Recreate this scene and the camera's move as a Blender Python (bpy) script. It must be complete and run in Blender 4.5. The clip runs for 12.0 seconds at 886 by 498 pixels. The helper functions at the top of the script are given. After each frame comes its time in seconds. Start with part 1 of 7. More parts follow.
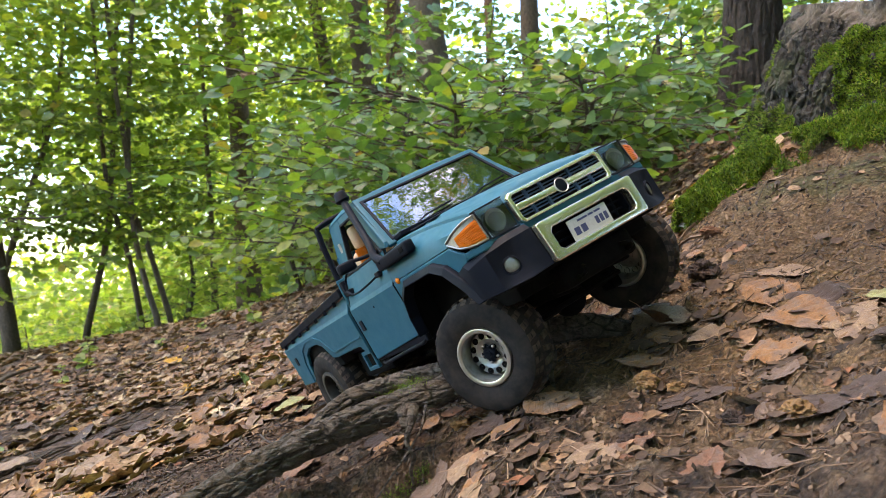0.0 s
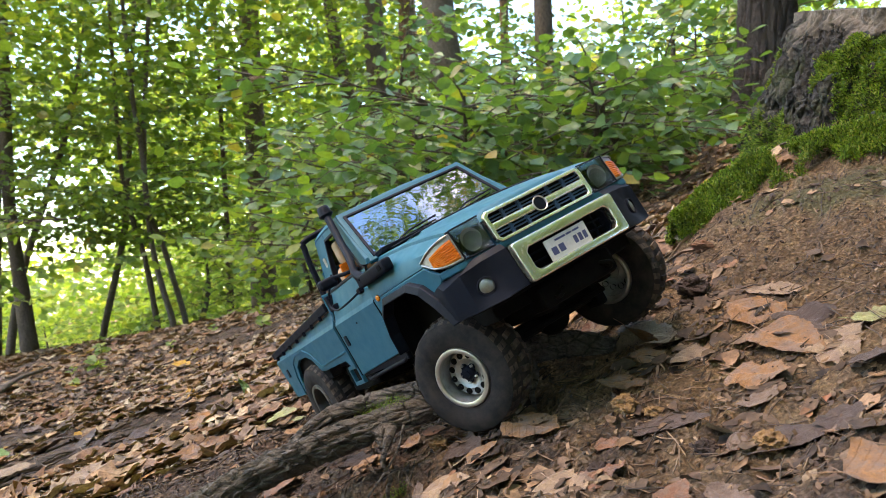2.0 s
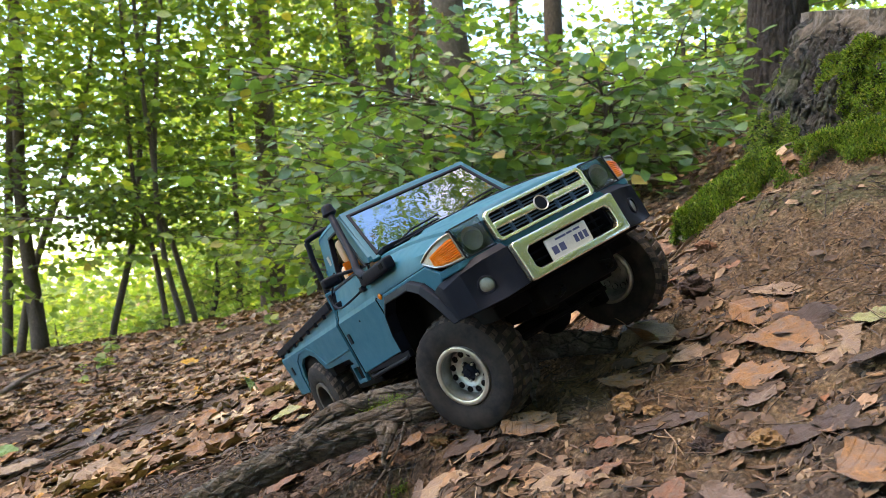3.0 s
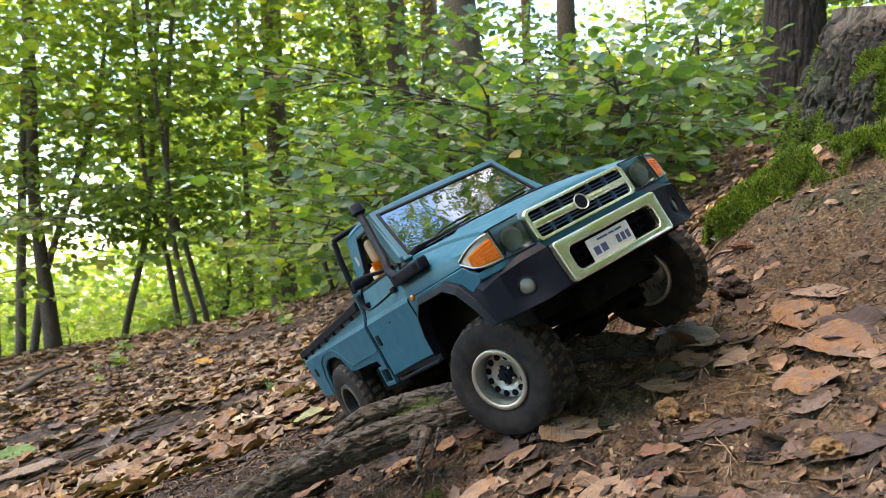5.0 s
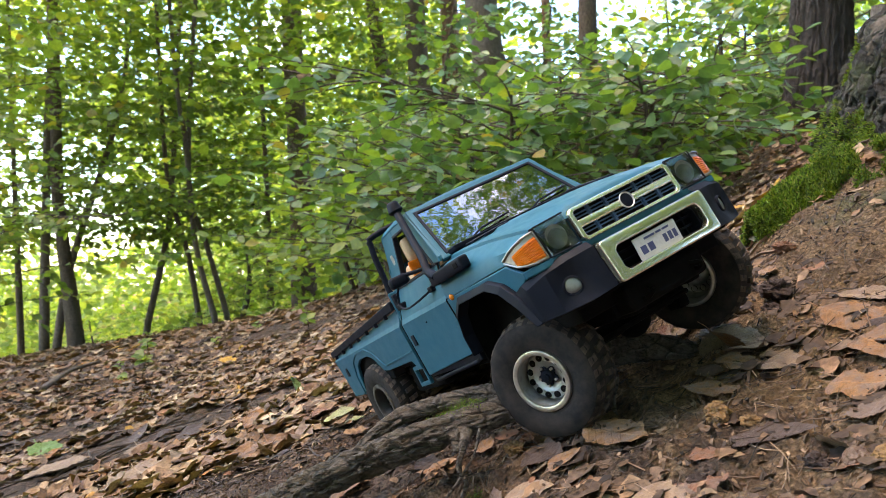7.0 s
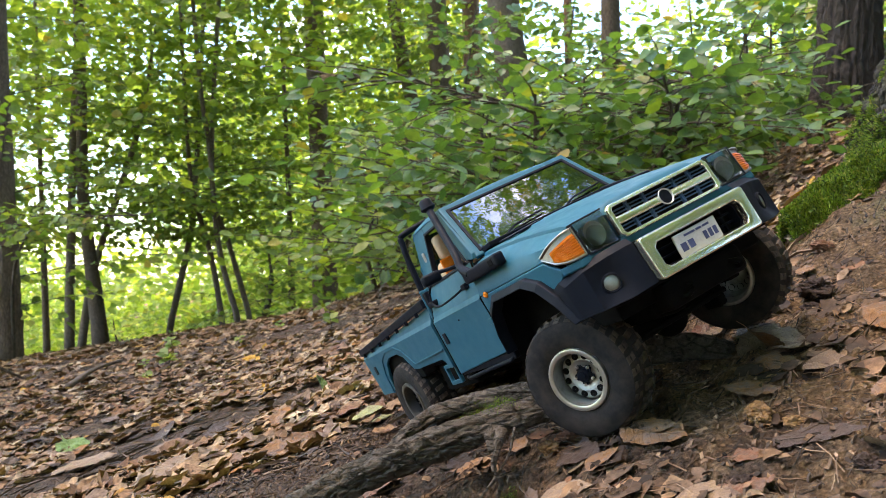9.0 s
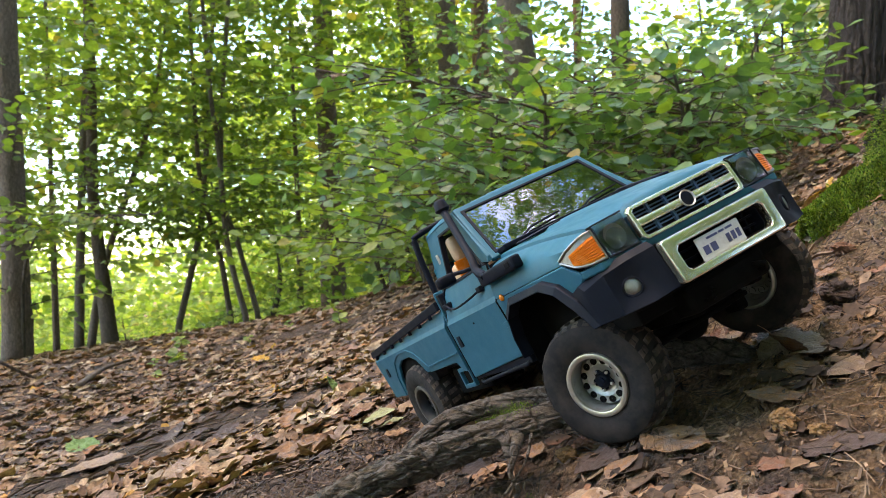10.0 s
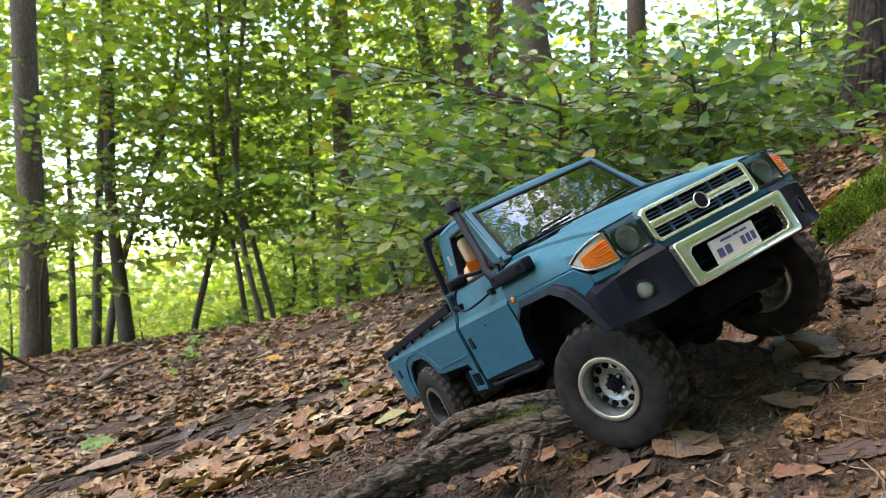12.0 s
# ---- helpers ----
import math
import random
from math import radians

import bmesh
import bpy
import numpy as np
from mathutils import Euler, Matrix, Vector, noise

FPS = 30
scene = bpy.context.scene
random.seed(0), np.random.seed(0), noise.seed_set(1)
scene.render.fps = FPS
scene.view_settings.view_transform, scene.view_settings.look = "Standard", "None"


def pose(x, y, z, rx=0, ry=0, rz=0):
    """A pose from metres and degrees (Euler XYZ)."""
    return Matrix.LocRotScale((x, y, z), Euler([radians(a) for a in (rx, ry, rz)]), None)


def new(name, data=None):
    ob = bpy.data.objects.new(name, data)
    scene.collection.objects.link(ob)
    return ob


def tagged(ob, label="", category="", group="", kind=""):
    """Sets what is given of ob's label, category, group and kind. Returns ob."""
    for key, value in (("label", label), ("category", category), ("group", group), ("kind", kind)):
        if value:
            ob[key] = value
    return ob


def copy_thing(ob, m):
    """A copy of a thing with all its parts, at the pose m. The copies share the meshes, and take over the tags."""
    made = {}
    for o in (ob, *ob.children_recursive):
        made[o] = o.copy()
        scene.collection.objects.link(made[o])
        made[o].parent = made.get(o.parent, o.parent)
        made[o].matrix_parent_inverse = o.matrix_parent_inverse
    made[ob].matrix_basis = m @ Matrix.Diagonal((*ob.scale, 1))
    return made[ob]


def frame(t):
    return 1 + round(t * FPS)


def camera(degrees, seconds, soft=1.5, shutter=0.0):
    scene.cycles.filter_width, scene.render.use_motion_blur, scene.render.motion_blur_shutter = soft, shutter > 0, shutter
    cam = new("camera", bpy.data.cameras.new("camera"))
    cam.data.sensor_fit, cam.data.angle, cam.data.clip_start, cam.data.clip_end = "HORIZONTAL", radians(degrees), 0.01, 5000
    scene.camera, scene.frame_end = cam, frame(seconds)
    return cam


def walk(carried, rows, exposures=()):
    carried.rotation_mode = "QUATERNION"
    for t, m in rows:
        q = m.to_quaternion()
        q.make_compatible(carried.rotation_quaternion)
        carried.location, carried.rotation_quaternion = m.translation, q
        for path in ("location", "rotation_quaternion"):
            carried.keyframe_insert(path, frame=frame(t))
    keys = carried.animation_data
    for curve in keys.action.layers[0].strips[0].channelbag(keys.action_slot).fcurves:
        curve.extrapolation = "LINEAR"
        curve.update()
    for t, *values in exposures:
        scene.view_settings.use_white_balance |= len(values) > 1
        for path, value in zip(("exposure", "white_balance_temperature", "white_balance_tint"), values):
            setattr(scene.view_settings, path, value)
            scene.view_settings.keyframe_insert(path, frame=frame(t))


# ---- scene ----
# ---------- camera and its walk ----------
cam = camera(58.0, 12.0, soft=0.7)
cam.data.dof.use_dof, cam.data.dof.focus_distance, cam.data.dof.aperture_fstop = True, 0.5, 28.0
PATH = [
    (0, -0.0031, -0.0208, 0.2899, -3.449, -0.117, -2.485),
    (0.5, 0.0007, -0.0205, 0.2926, -3.226, -0.039, -2.350),
    (1, 0.0090, -0.0152, 0.2978, -2.793, -0.019, -2.295),
    (1.5, 0.0134, -0.0123, 0.3008, -2.351, -0.047, -2.313),
    (2, 0.0212, -0.0153, 0.3003, -2.263, -0.089, -2.369),
    (2.5, 0.0271, -0.0195, 0.3007, -1.881, -0.106, -2.229),
    (3, 0.0258, -0.0180, 0.2994, -1.601, -0.067, -2.119),
    (5, 0.0104, -0.0047, 0.3000, -0.917, -0.046, -1.976),
    (5.5, 0.0064, -0.0038, 0.2989, -0.667, -0.019, -1.943),
    (6, 0.0034, -0.0018, 0.2994, -0.349, 0.012, -1.866),
    (6.5, 0.0000, 0.0000, 0.3000, -0.000, 0.000, -1.800),
    (7, -0.0033, 0.0022, 0.2995, 0.368, 0.020, -1.738),
    (9, -0.0122, 0.0059, 0.2975, 1.804, 0.109, -1.551),
    (9.5, -0.0139, 0.0108, 0.2976, 2.110, 0.079, -1.462),
    (10, -0.0170, 0.0140, 0.2993, 2.377, 0.085, -1.465),
    (10.5, -0.0182, 0.0151, 0.3000, 2.615, 0.076, -1.452),
    (11, -0.0158, 0.0155, 0.2995, 2.899, 0.089, -1.398),
    (11.5, -0.0156, 0.0164, 0.2999, 3.289, 0.112, -1.291),
    (12, -0.0147, 0.0173, 0.3003, 3.451, 0.105, -1.289),
]


def cam_pose(x, y, z, yaw, pitch, roll):
    a, p, r = radians(yaw), radians(pitch), radians(roll)
    turn = Matrix.Rotation(a, 4, "Z") @ Matrix.Rotation(math.pi / 2 + p, 4, "X") @ Matrix.Rotation(r, 4, "Z")
    return Matrix.Translation((x, y, z)) @ turn


walk(cam, [(r[0], cam_pose(*r[1:])) for r in PATH], exposures=[(0, 2.76, 7050, 26), (12, 2.76, 7050, 26)])

# ---------- world, sun and exposure ----------
SUN_UP, SUN_TURN = radians(66), radians(-90)
world = bpy.data.worlds.new("world")
scene.world = world
world.use_nodes = True
wn = world.node_tree.nodes
sky = wn.new("ShaderNodeTexSky")
sky.sky_type, sky.sun_disc = "NISHITA", False
sky.sun_elevation, sky.sun_rotation = SUN_UP, SUN_TURN
sky.air_density, sky.dust_density, sky.ozone_density = 1.2, 0.05, 0.9
wn["Background"].inputs["Strength"].default_value = 0.15
# broken white cloud over the whole sky
wlink = world.node_tree.links.new
cloud, cover, blend = wn.new("ShaderNodeTexNoise"), wn.new("ShaderNodeValToRGB"), wn.new("ShaderNodeMix")
wlink(wn.new("ShaderNodeTexCoord").outputs["Generated"], cloud.inputs["Vector"])
cloud.inputs["Scale"].default_value, cloud.inputs["Detail"].default_value = 5.0, 6.0
cover.color_ramp.elements[0].position, cover.color_ramp.elements[1].position = 0.54, 0.72
wlink(cloud.outputs["Fac"], cover.inputs[0])
blend.data_type = "RGBA"
blend.inputs[7].default_value = (8.0, 8.0, 8.2, 1)
wlink(cover.outputs[0], blend.inputs[0])
tone = wn.new("ShaderNodeMix")
tone.data_type, tone.blend_type = "RGBA", "MULTIPLY"
tone.inputs[0].default_value, tone.inputs[7].default_value = 1.0, (0.72, 0.98, 1.05, 1)
wlink(sky.outputs[0], tone.inputs[6])
wlink(tone.outputs[2], blend.inputs[6])
wlink(blend.outputs[2], wn["Background"].inputs["Color"])
sun = new("sun", bpy.data.lights.new("sun", "SUN"))
sun.data.energy, sun.data.angle, sun.data.color = 2.2, radians(35), (1.0, 0.86, 0.66)
sun.matrix_world = Matrix.Rotation(-SUN_TURN, 4, "Z") @ Matrix.Rotation(-(math.pi / 2 - SUN_UP), 4, "X")

# ---------- material helpers ----------


class Nodes:
    """A short way to write node materials."""

    def __init__(self, name):
        self.mat = bpy.data.materials.new(name)
        self.mat.use_nodes = True
        self.tree = self.mat.node_tree
        self.bsdf = self.tree.nodes["Principled BSDF"]
        self.coord = self.tree.nodes.new("ShaderNodeTexCoord").outputs["Object"]

    def link(self, a, b):
        self.tree.links.new(a, b)

    def put(self, socket, value):
        if isinstance(value, bpy.types.NodeSocket):
            self.link(value, socket)
        else:
            socket.default_value = value

    def noise(self, scale, detail=4.0, rough=0.55, stretch=None, where=None):
        n = self.tree.nodes.new("ShaderNodeTexNoise")
        n.inputs["Scale"].default_value, n.inputs["Detail"].default_value = scale, detail
        n.inputs["Roughness"].default_value = rough
        src = where or self.coord
        if stretch:
            m = self.tree.nodes.new("ShaderNodeMapping")
            m.inputs["Scale"].default_value = stretch
            self.link(src, m.inputs["Vector"])
            src = m.outputs[0]
        self.link(src, n.inputs["Vector"])
        return n.outputs["Fac"]

    def cells(self, scale, stretch=None, feature="F1"):
        n = self.tree.nodes.new("ShaderNodeTexVoronoi")
        n.feature = feature
        n.inputs["Scale"].default_value = scale
        src = self.coord
        if stretch:
            m = self.tree.nodes.new("ShaderNodeMapping")
            m.inputs["Scale"].default_value = stretch
            self.link(src, m.inputs["Vector"])
            src = m.outputs[0]
        self.link(src, n.inputs["Vector"])
        return n.outputs["Distance"]

    def ramp(self, fac, stops):
        n = self.tree.nodes.new("ShaderNodeValToRGB")
        el = n.color_ramp.elements
        while len(el) < len(stops):
            el.new(0.5)
        for e, (p, c) in zip(el, stops):
            e.position = p
            e.color = (*c, 1) if isinstance(c, tuple) else (c, c, c, 1)
        self.link(fac, n.inputs[0])
        return n.outputs[0]

    def mix(self, fac, a, b, kind="MIX"):
        n = self.tree.nodes.new("ShaderNodeMix")
        n.data_type, n.blend_type = "RGBA", kind
        self.put(n.inputs[0], fac)
        for s, v in ((n.inputs[6], a), (n.inputs[7], b)):
            self.put(s, (*v, 1) if isinstance(v, tuple) and len(v) == 3 else v)
        return n.outputs[2]

    def math(self, op, a, b=0.0, clamp=False):
        n = self.tree.nodes.new("ShaderNodeMath")
        n.operation, n.use_clamp = op, clamp
        self.put(n.inputs[0], a)
        self.put(n.inputs[1], b)
        return n.outputs[0]

    def bump(self, height, strength=0.5, dist=0.002):
        n = self.tree.nodes.new("ShaderNodeBump")
        n.inputs["Strength"].default_value, n.inputs["Distance"].default_value = strength, dist
        self.link(height, n.inputs["Height"])
        self.link(n.outputs[0], self.bsdf.inputs["Normal"])

    def set(self, **kw):
        for k, v in kw.items():
            s = self.bsdf.inputs[k.replace("_", " ")]
            self.put(s, (*v, 1) if isinstance(v, tuple) and len(v) == 3 else v)
        return self

    def island(self):
        return self.tree.nodes.new("ShaderNodeNewGeometry").outputs["Random Per Island"]

    def single(self):
        return self.tree.nodes.new("ShaderNodeObjectInfo").outputs["Random"]


def leaf_material(name, stops, through_amount=0.35, rough=0.45, rnd="island", gloss=0.5, mottle=0.72):
    """A thin leaf: coloured by chance leaf by leaf, blotched, partly letting light through."""
    n = Nodes(name)
    fac = n.island() if rnd == "island" else n.single()
    base = n.ramp(fac, stops)
    blot = n.ramp(n.noise(60, 3), [(0.35, mottle), (0.65, 1.0)])
    col = n.mix(1.0, base, blot, "MULTIPLY")
    if mottle < 0.6:
        col = n.mix(1.0, col, n.ramp(n.noise(300, 5, 0.7), [(0.35, 0.55), (0.62, 1.15)]), "MULTIPLY")
    n.set(Base_Color=col, Roughness=rough, Specular_IOR_Level=gloss)
    n.bump(n.noise(250, 3), 0.25, 0.001)
    if through_amount:
        tr = n.tree.nodes.new("ShaderNodeBsdfTranslucent")
        warm = n.mix(1.0, col, (1.5, 1.6, 0.5), "MULTIPLY")
        n.link(warm, tr.inputs["Color"])
        mx = n.tree.nodes.new("ShaderNodeMixShader")
        mx.inputs[0].default_value = through_amount
        n.link(n.bsdf.outputs[0], mx.inputs[1])
        n.link(tr.outputs[0], mx.inputs[2])
        n.link(mx.outputs[0], n.tree.nodes["Material Output"].inputs["Surface"])
    return n.mat


def bark_material(name, dark, light, ridge=14.0, bump=0.012, tint=None, tint_amt=0.0, grain=(1, 1, 0.22), split=0.8):
    n = Nodes(name)
    r = n.cells(ridge, grain, "DISTANCE_TO_EDGE")
    f = n.noise(ridge * 2.2, 8, 0.72, tuple(0.3 + 0.7 * g for g in grain))
    big = n.noise(ridge * 0.22, 4)
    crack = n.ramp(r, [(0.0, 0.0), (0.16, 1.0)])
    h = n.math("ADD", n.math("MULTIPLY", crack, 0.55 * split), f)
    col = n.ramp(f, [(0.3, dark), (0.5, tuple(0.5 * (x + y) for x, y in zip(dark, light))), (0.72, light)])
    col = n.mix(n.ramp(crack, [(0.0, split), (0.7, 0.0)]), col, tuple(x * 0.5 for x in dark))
    col = n.mix(n.ramp(big, [(0.4, 0.0), (0.68, 0.55)]), col, tuple(x * 0.45 for x in light))
    if tint:
        col = n.mix(n.math("MULTIPLY", n.ramp(n.noise(5, 5), [(0.5, 0.0), (0.62, 1.0)]), tint_amt), col, tint)
    n.set(Base_Color=col, Roughness=0.92)
    n.bump(h, 1.0, bump)
    return n.mat


def soil_material():
    n = Nodes("forest_soil")
    fine, mid, big = n.noise(420, 6, 0.7), n.noise(55, 5, 0.6), n.noise(6, 4)
    dark = n.ramp(mid, [(0.3, (0.036, 0.023, 0.017)), (0.5, (0.13, 0.081, 0.055)), (0.72, (0.29, 0.188, 0.125))])
    sand = n.ramp(mid, [(0.25, (0.15, 0.087, 0.046)), (0.55, (0.34, 0.208, 0.112)), (0.8, (0.50, 0.33, 0.19))])
    sep = n.tree.nodes.new("ShaderNodeSeparateXYZ")
    n.link(n.coord, sep.inputs[0])
    dx = n.math("MULTIPLY", n.math("SUBTRACT", sep.outputs[0], 0.34), 2.6)
    dy = n.math("MULTIPLY", n.math("SUBTRACT", sep.outputs[1], 0.56), 2.2)
    d2 = n.math("ADD", n.math("MULTIPLY", dx, dx), n.math("MULTIPLY", dy, dy))
    m = n.math("ADD", n.math("SUBTRACT", 1.05, d2), n.math("MULTIPLY", n.math("SUBTRACT", n.noise(22, 5, 0.65), 0.5), 2.6))
    col = n.mix(n.ramp(m, [(0.35, 0.0), (0.8, 1.0)]), dark, sand)
    col = n.mix(0.8, col, n.mix(1.0, col, n.ramp(fine, [(0.3, 0.12), (0.7, 2.0)]), "MULTIPLY"))
    col = n.mix(n.ramp(big, [(0.45, 0.0), (0.7, 0.3)]), col, (0.06, 0.04, 0.028))
    col = n.mix(n.ramp(n.noise(38, 6, 0.7, None), [(0.58, 0.0), (0.68, 0.6)]), col, (0.21, 0.105, 0.045))
    col = n.mix(n.ramp(n.noise(75, 6, 0.7, (1, 1.3, 1)), [(0.6, 0.0), (0.72, 0.75)]), col, (0.03, 0.022, 0.018))
    # green film of algae on the bank below the moss
    fx = n.math("SUBTRACT", sep.outputs[0], 0.37)
    fy = n.math("MULTIPLY", n.math("ADD", n.math("SUBTRACT", sep.outputs[1], 0.592), n.math("MULTIPLY", fx, 0.7)), 24.0)
    fx = n.math("MULTIPLY", fx, 11.0)
    film = n.math("SUBTRACT", 1.0, n.math("ADD", n.math("MULTIPLY", fx, fx), n.math("MULTIPLY", fy, fy)))
    film = n.math("ADD", film, n.math("MULTIPLY", n.math("SUBTRACT", n.noise(45, 5, 0.65), 0.5), 3.0))
    col = n.mix(n.ramp(film, [(0.0, 0.0), (0.7, 0.7)]), col, (0.135, 0.14, 0.06))
    # meadow green beyond the wood
    away = n.math("MAXIMUM", n.math("SUBTRACT", sep.outputs[1], 13.0), n.math("SUBTRACT", -10.0, sep.outputs[0]))
    grass = n.ramp(n.noise(0.6, 6, 0.7), [(0.3, (0.13, 0.19, 0.03)), (0.7, (0.30, 0.36, 0.07))])
    col = n.mix(n.ramp(n.math("ADD", away, n.noise(0.4, 3)), [(0.4, 0.0), (1.0, 1.0)]), col, grass)
    n.set(Base_Color=col, Roughness=n.ramp(mid, [(0.3, 0.75), (0.6, 0.95)]))
    # granules: shade in the gaps between them is put into the colour
    grain = n.cells(330)
    col = n.mix(1.0, col, n.ramp(grain, [(0.15, 1.12), (0.6, 0.66)]), "MULTIPLY")
    n.set(Base_Color=col, Specular_IOR_Level=0.25)
    h = n.math("ADD", n.math("MULTIPLY", fine, 0.7), n.math("SUBTRACT", mid, n.math("MULTIPLY", grain, 0.35)))
    n.bump(h, 1.0, 0.02)
    return n.mat


SOIL = soil_material()
BARK_DARK = bark_material("bark_dark", (0.036, 0.024, 0.017), (0.17, 0.118, 0.085), 46, 0.008, None, 0, (1, 1, 0.3), 0.35)
BARK_PINE = bark_material("bark_pine", (0.005, 0.0035, 0.003), (0.05, 0.035, 0.027), 26, 0.03, None, 0, (1, 1, 0.22), 0.45)
BARK_BROWN = bark_material("bark_brown", (0.05, 0.033, 0.024), (0.22, 0.155, 0.112), 40, 0.006, None, 0, (1, 1, 0.35), 0.4)
BARK_GREY = bark_material("bark_grey", (0.045, 0.033, 0.024), (0.175, 0.132, 0.097), 30, 0.004, None, 0, (1, 1, 0.6), 0.2)
BARK_RED = bark_material("bark_red", (0.10, 0.055, 0.035), (0.30, 0.17, 0.11), 16)


def stump_bark_material():
    """Grey flaking bark with black clefts, brown rot and a green film."""
    n = Nodes("bark_stump")
    fine, mid, big = n.noise(120, 8, 0.8, (1, 1, 0.4)), n.noise(36, 8, 0.75, (1, 1, 0.42)), n.noise(11, 5, 0.6)
    h = n.math("ADD", n.math("MULTIPLY", fine, 0.5), mid)
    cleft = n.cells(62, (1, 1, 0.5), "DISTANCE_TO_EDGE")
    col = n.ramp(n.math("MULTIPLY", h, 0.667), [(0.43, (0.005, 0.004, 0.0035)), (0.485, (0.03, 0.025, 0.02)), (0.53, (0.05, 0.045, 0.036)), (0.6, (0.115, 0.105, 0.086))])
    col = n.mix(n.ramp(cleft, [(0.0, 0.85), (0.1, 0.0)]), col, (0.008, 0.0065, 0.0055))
    col = n.mix(n.ramp(big, [(0.5, 0.0), (0.62, 0.75)]), col, (0.028, 0.018, 0.013))
    col = n.mix(n.ramp(n.noise(19, 6, 0.7), [(0.5, 0.0), (0.64, 0.7)]), col, (0.05, 0.065, 0.018))
    n.set(Base_Color=col, Roughness=0.93)
    n.bump(n.math("ADD", h, n.ramp(cleft, [(0.0, 0.0), (0.12, 0.5)])), 1.0, 0.02)
    return n.mat


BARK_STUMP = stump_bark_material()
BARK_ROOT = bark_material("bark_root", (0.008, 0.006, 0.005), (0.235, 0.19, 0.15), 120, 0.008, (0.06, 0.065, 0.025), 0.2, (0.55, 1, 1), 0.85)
TWIG = bark_material("twig_bark", (0.035, 0.026, 0.018), (0.12, 0.09, 0.062), 60, 0.002)
LEAF_BUSH = leaf_material("leaf_bush", [(0.0, (0.055, 0.125, 0.05)), (0.4, (0.088, 0.175, 0.06)), (0.75, (0.13, 0.225, 0.062)), (0.97, (0.2, 0.3, 0.05)), (1.0, (0.3, 0.2, 0.06))], 0.38, 0.42, "island", 0.5)
LEAF_LIGHT = leaf_material("leaf_light", [(0.0, (0.09, 0.15, 0.032)), (0.4, (0.135, 0.21, 0.042)), (0.85, (0.21, 0.285, 0.055)), (0.985, (0.29, 0.32, 0.06)), (1.0, (0.4, 0.25, 0.07))], 0.5, 0.5)
# distance haze and sunlit brightness are put into these leaf colours
LEAF_HAZE = leaf_material("leaf_haze", [(0.0, (0.15, 0.23, 0.06)), (0.5, (0.27, 0.36, 0.09)), (0.85, (0.37, 0.43, 0.12)), (1.0, (0.5, 0.44, 0.14))], 0.55, 0.6)
BROWNS = [(0.0, (0.045, 0.033, 0.028)), (0.12, (0.17, 0.098, 0.06)), (0.26, (0.37, 0.22, 0.12)), (0.38, (0.095, 0.072, 0.062)), (0.5, (0.48, 0.325, 0.19)), (0.62, (0.22, 0.112, 0.064)), (0.74, (0.30, 0.22, 0.17)), (0.85, (0.56, 0.42, 0.27)), (0.93, (0.12, 0.092, 0.08)), (0.985, (0.36, 0.165, 0.07)), (1.0, (0.52, 0.30, 0.05))]
LITTER = leaf_material("leaf_litter", BROWNS, 0.06, 0.8, "island", 0.15, 0.42)

# ---------- geometry helpers ----------


def mesh_object(name, verts, faces, mat, parent=None, smooth=False, label=""):
    me = bpy.data.meshes.new(name)
    me.from_pydata([tuple(v) for v in verts], [], [tuple(f) for f in faces])
    if smooth:
        me.shade_smooth()
    me.materials.append(mat)
    ob = new(name, me)
    if parent:
        ob.parent = parent
    return tagged(ob, label)


def thing(name, label, category, where=(0, 0, 0), group="", kind=""):
    ob = new(name)
    ob.empty_display_size = 0.05
    ob.location = where
    return tagged(ob, label, category, group, kind)


def soft(v):
    """A smooth max(0, v)."""
    return 0.5 * (v + np.sqrt(v * v + 0.16))


def blob(x, y, cx, cy, rx, ry, h):
    return h * np.exp(-(((x - cx) / rx) ** 2 + ((y - cy) / ry) ** 2))


def ground_z(x, y):
    """The hillside: it climbs to the right, levels out to the left and falls away far ahead."""
    x, y = np.asarray(x, float), np.asarray(y, float)
    z = 0.142 + 0.35 * x + 0.035 * y
    z = z + 0.2275 * soft(-0.75 - x) - 0.085 * soft(y - 3.7) - 0.2 * soft(y - 10) - 0.13 * soft(-5 - x)
    z = z - 0.25 * soft(x - 9) + 0.24 * soft(y - 45) * 0.9 + 0.20 * soft(-60 - x)
    z = z - 0.028 * np.exp(-((x + 0.3) ** 2 + (y - 2) ** 2))
    z = z + blob(x, y, 0.44, 0.76, 0.2, 0.17, 0.065) + blob(x, y, 0.46, 0.70, 0.18, 0.17, 0.035) - blob(x, y, 0.6, 2.0, 0.5, 0.75, 0.085)
    z = z + blob(x, y, 0.24, 0.6, 0.1, 0.1, 0.012) - blob(x, y, 0.18, 0.33, 0.14, 0.1, 0.014)
    z = z - blob(x, y, -0.045, 0.705, 0.06, 0.06, 0.022) - blob(x, y, -0.11, 0.86, 0.12, 0.12, 0.012)
    # the bank below the thick root
    z = z - 0.06 / (1 + np.exp((x - 0.005) / 0.012)) / (1 + np.exp((y - 0.471) / 0.0035)) * np.exp(-(((x + 0.1) / 0.25) ** 4)) / (1 + np.exp((0.2 - y) / 0.03))
    return z


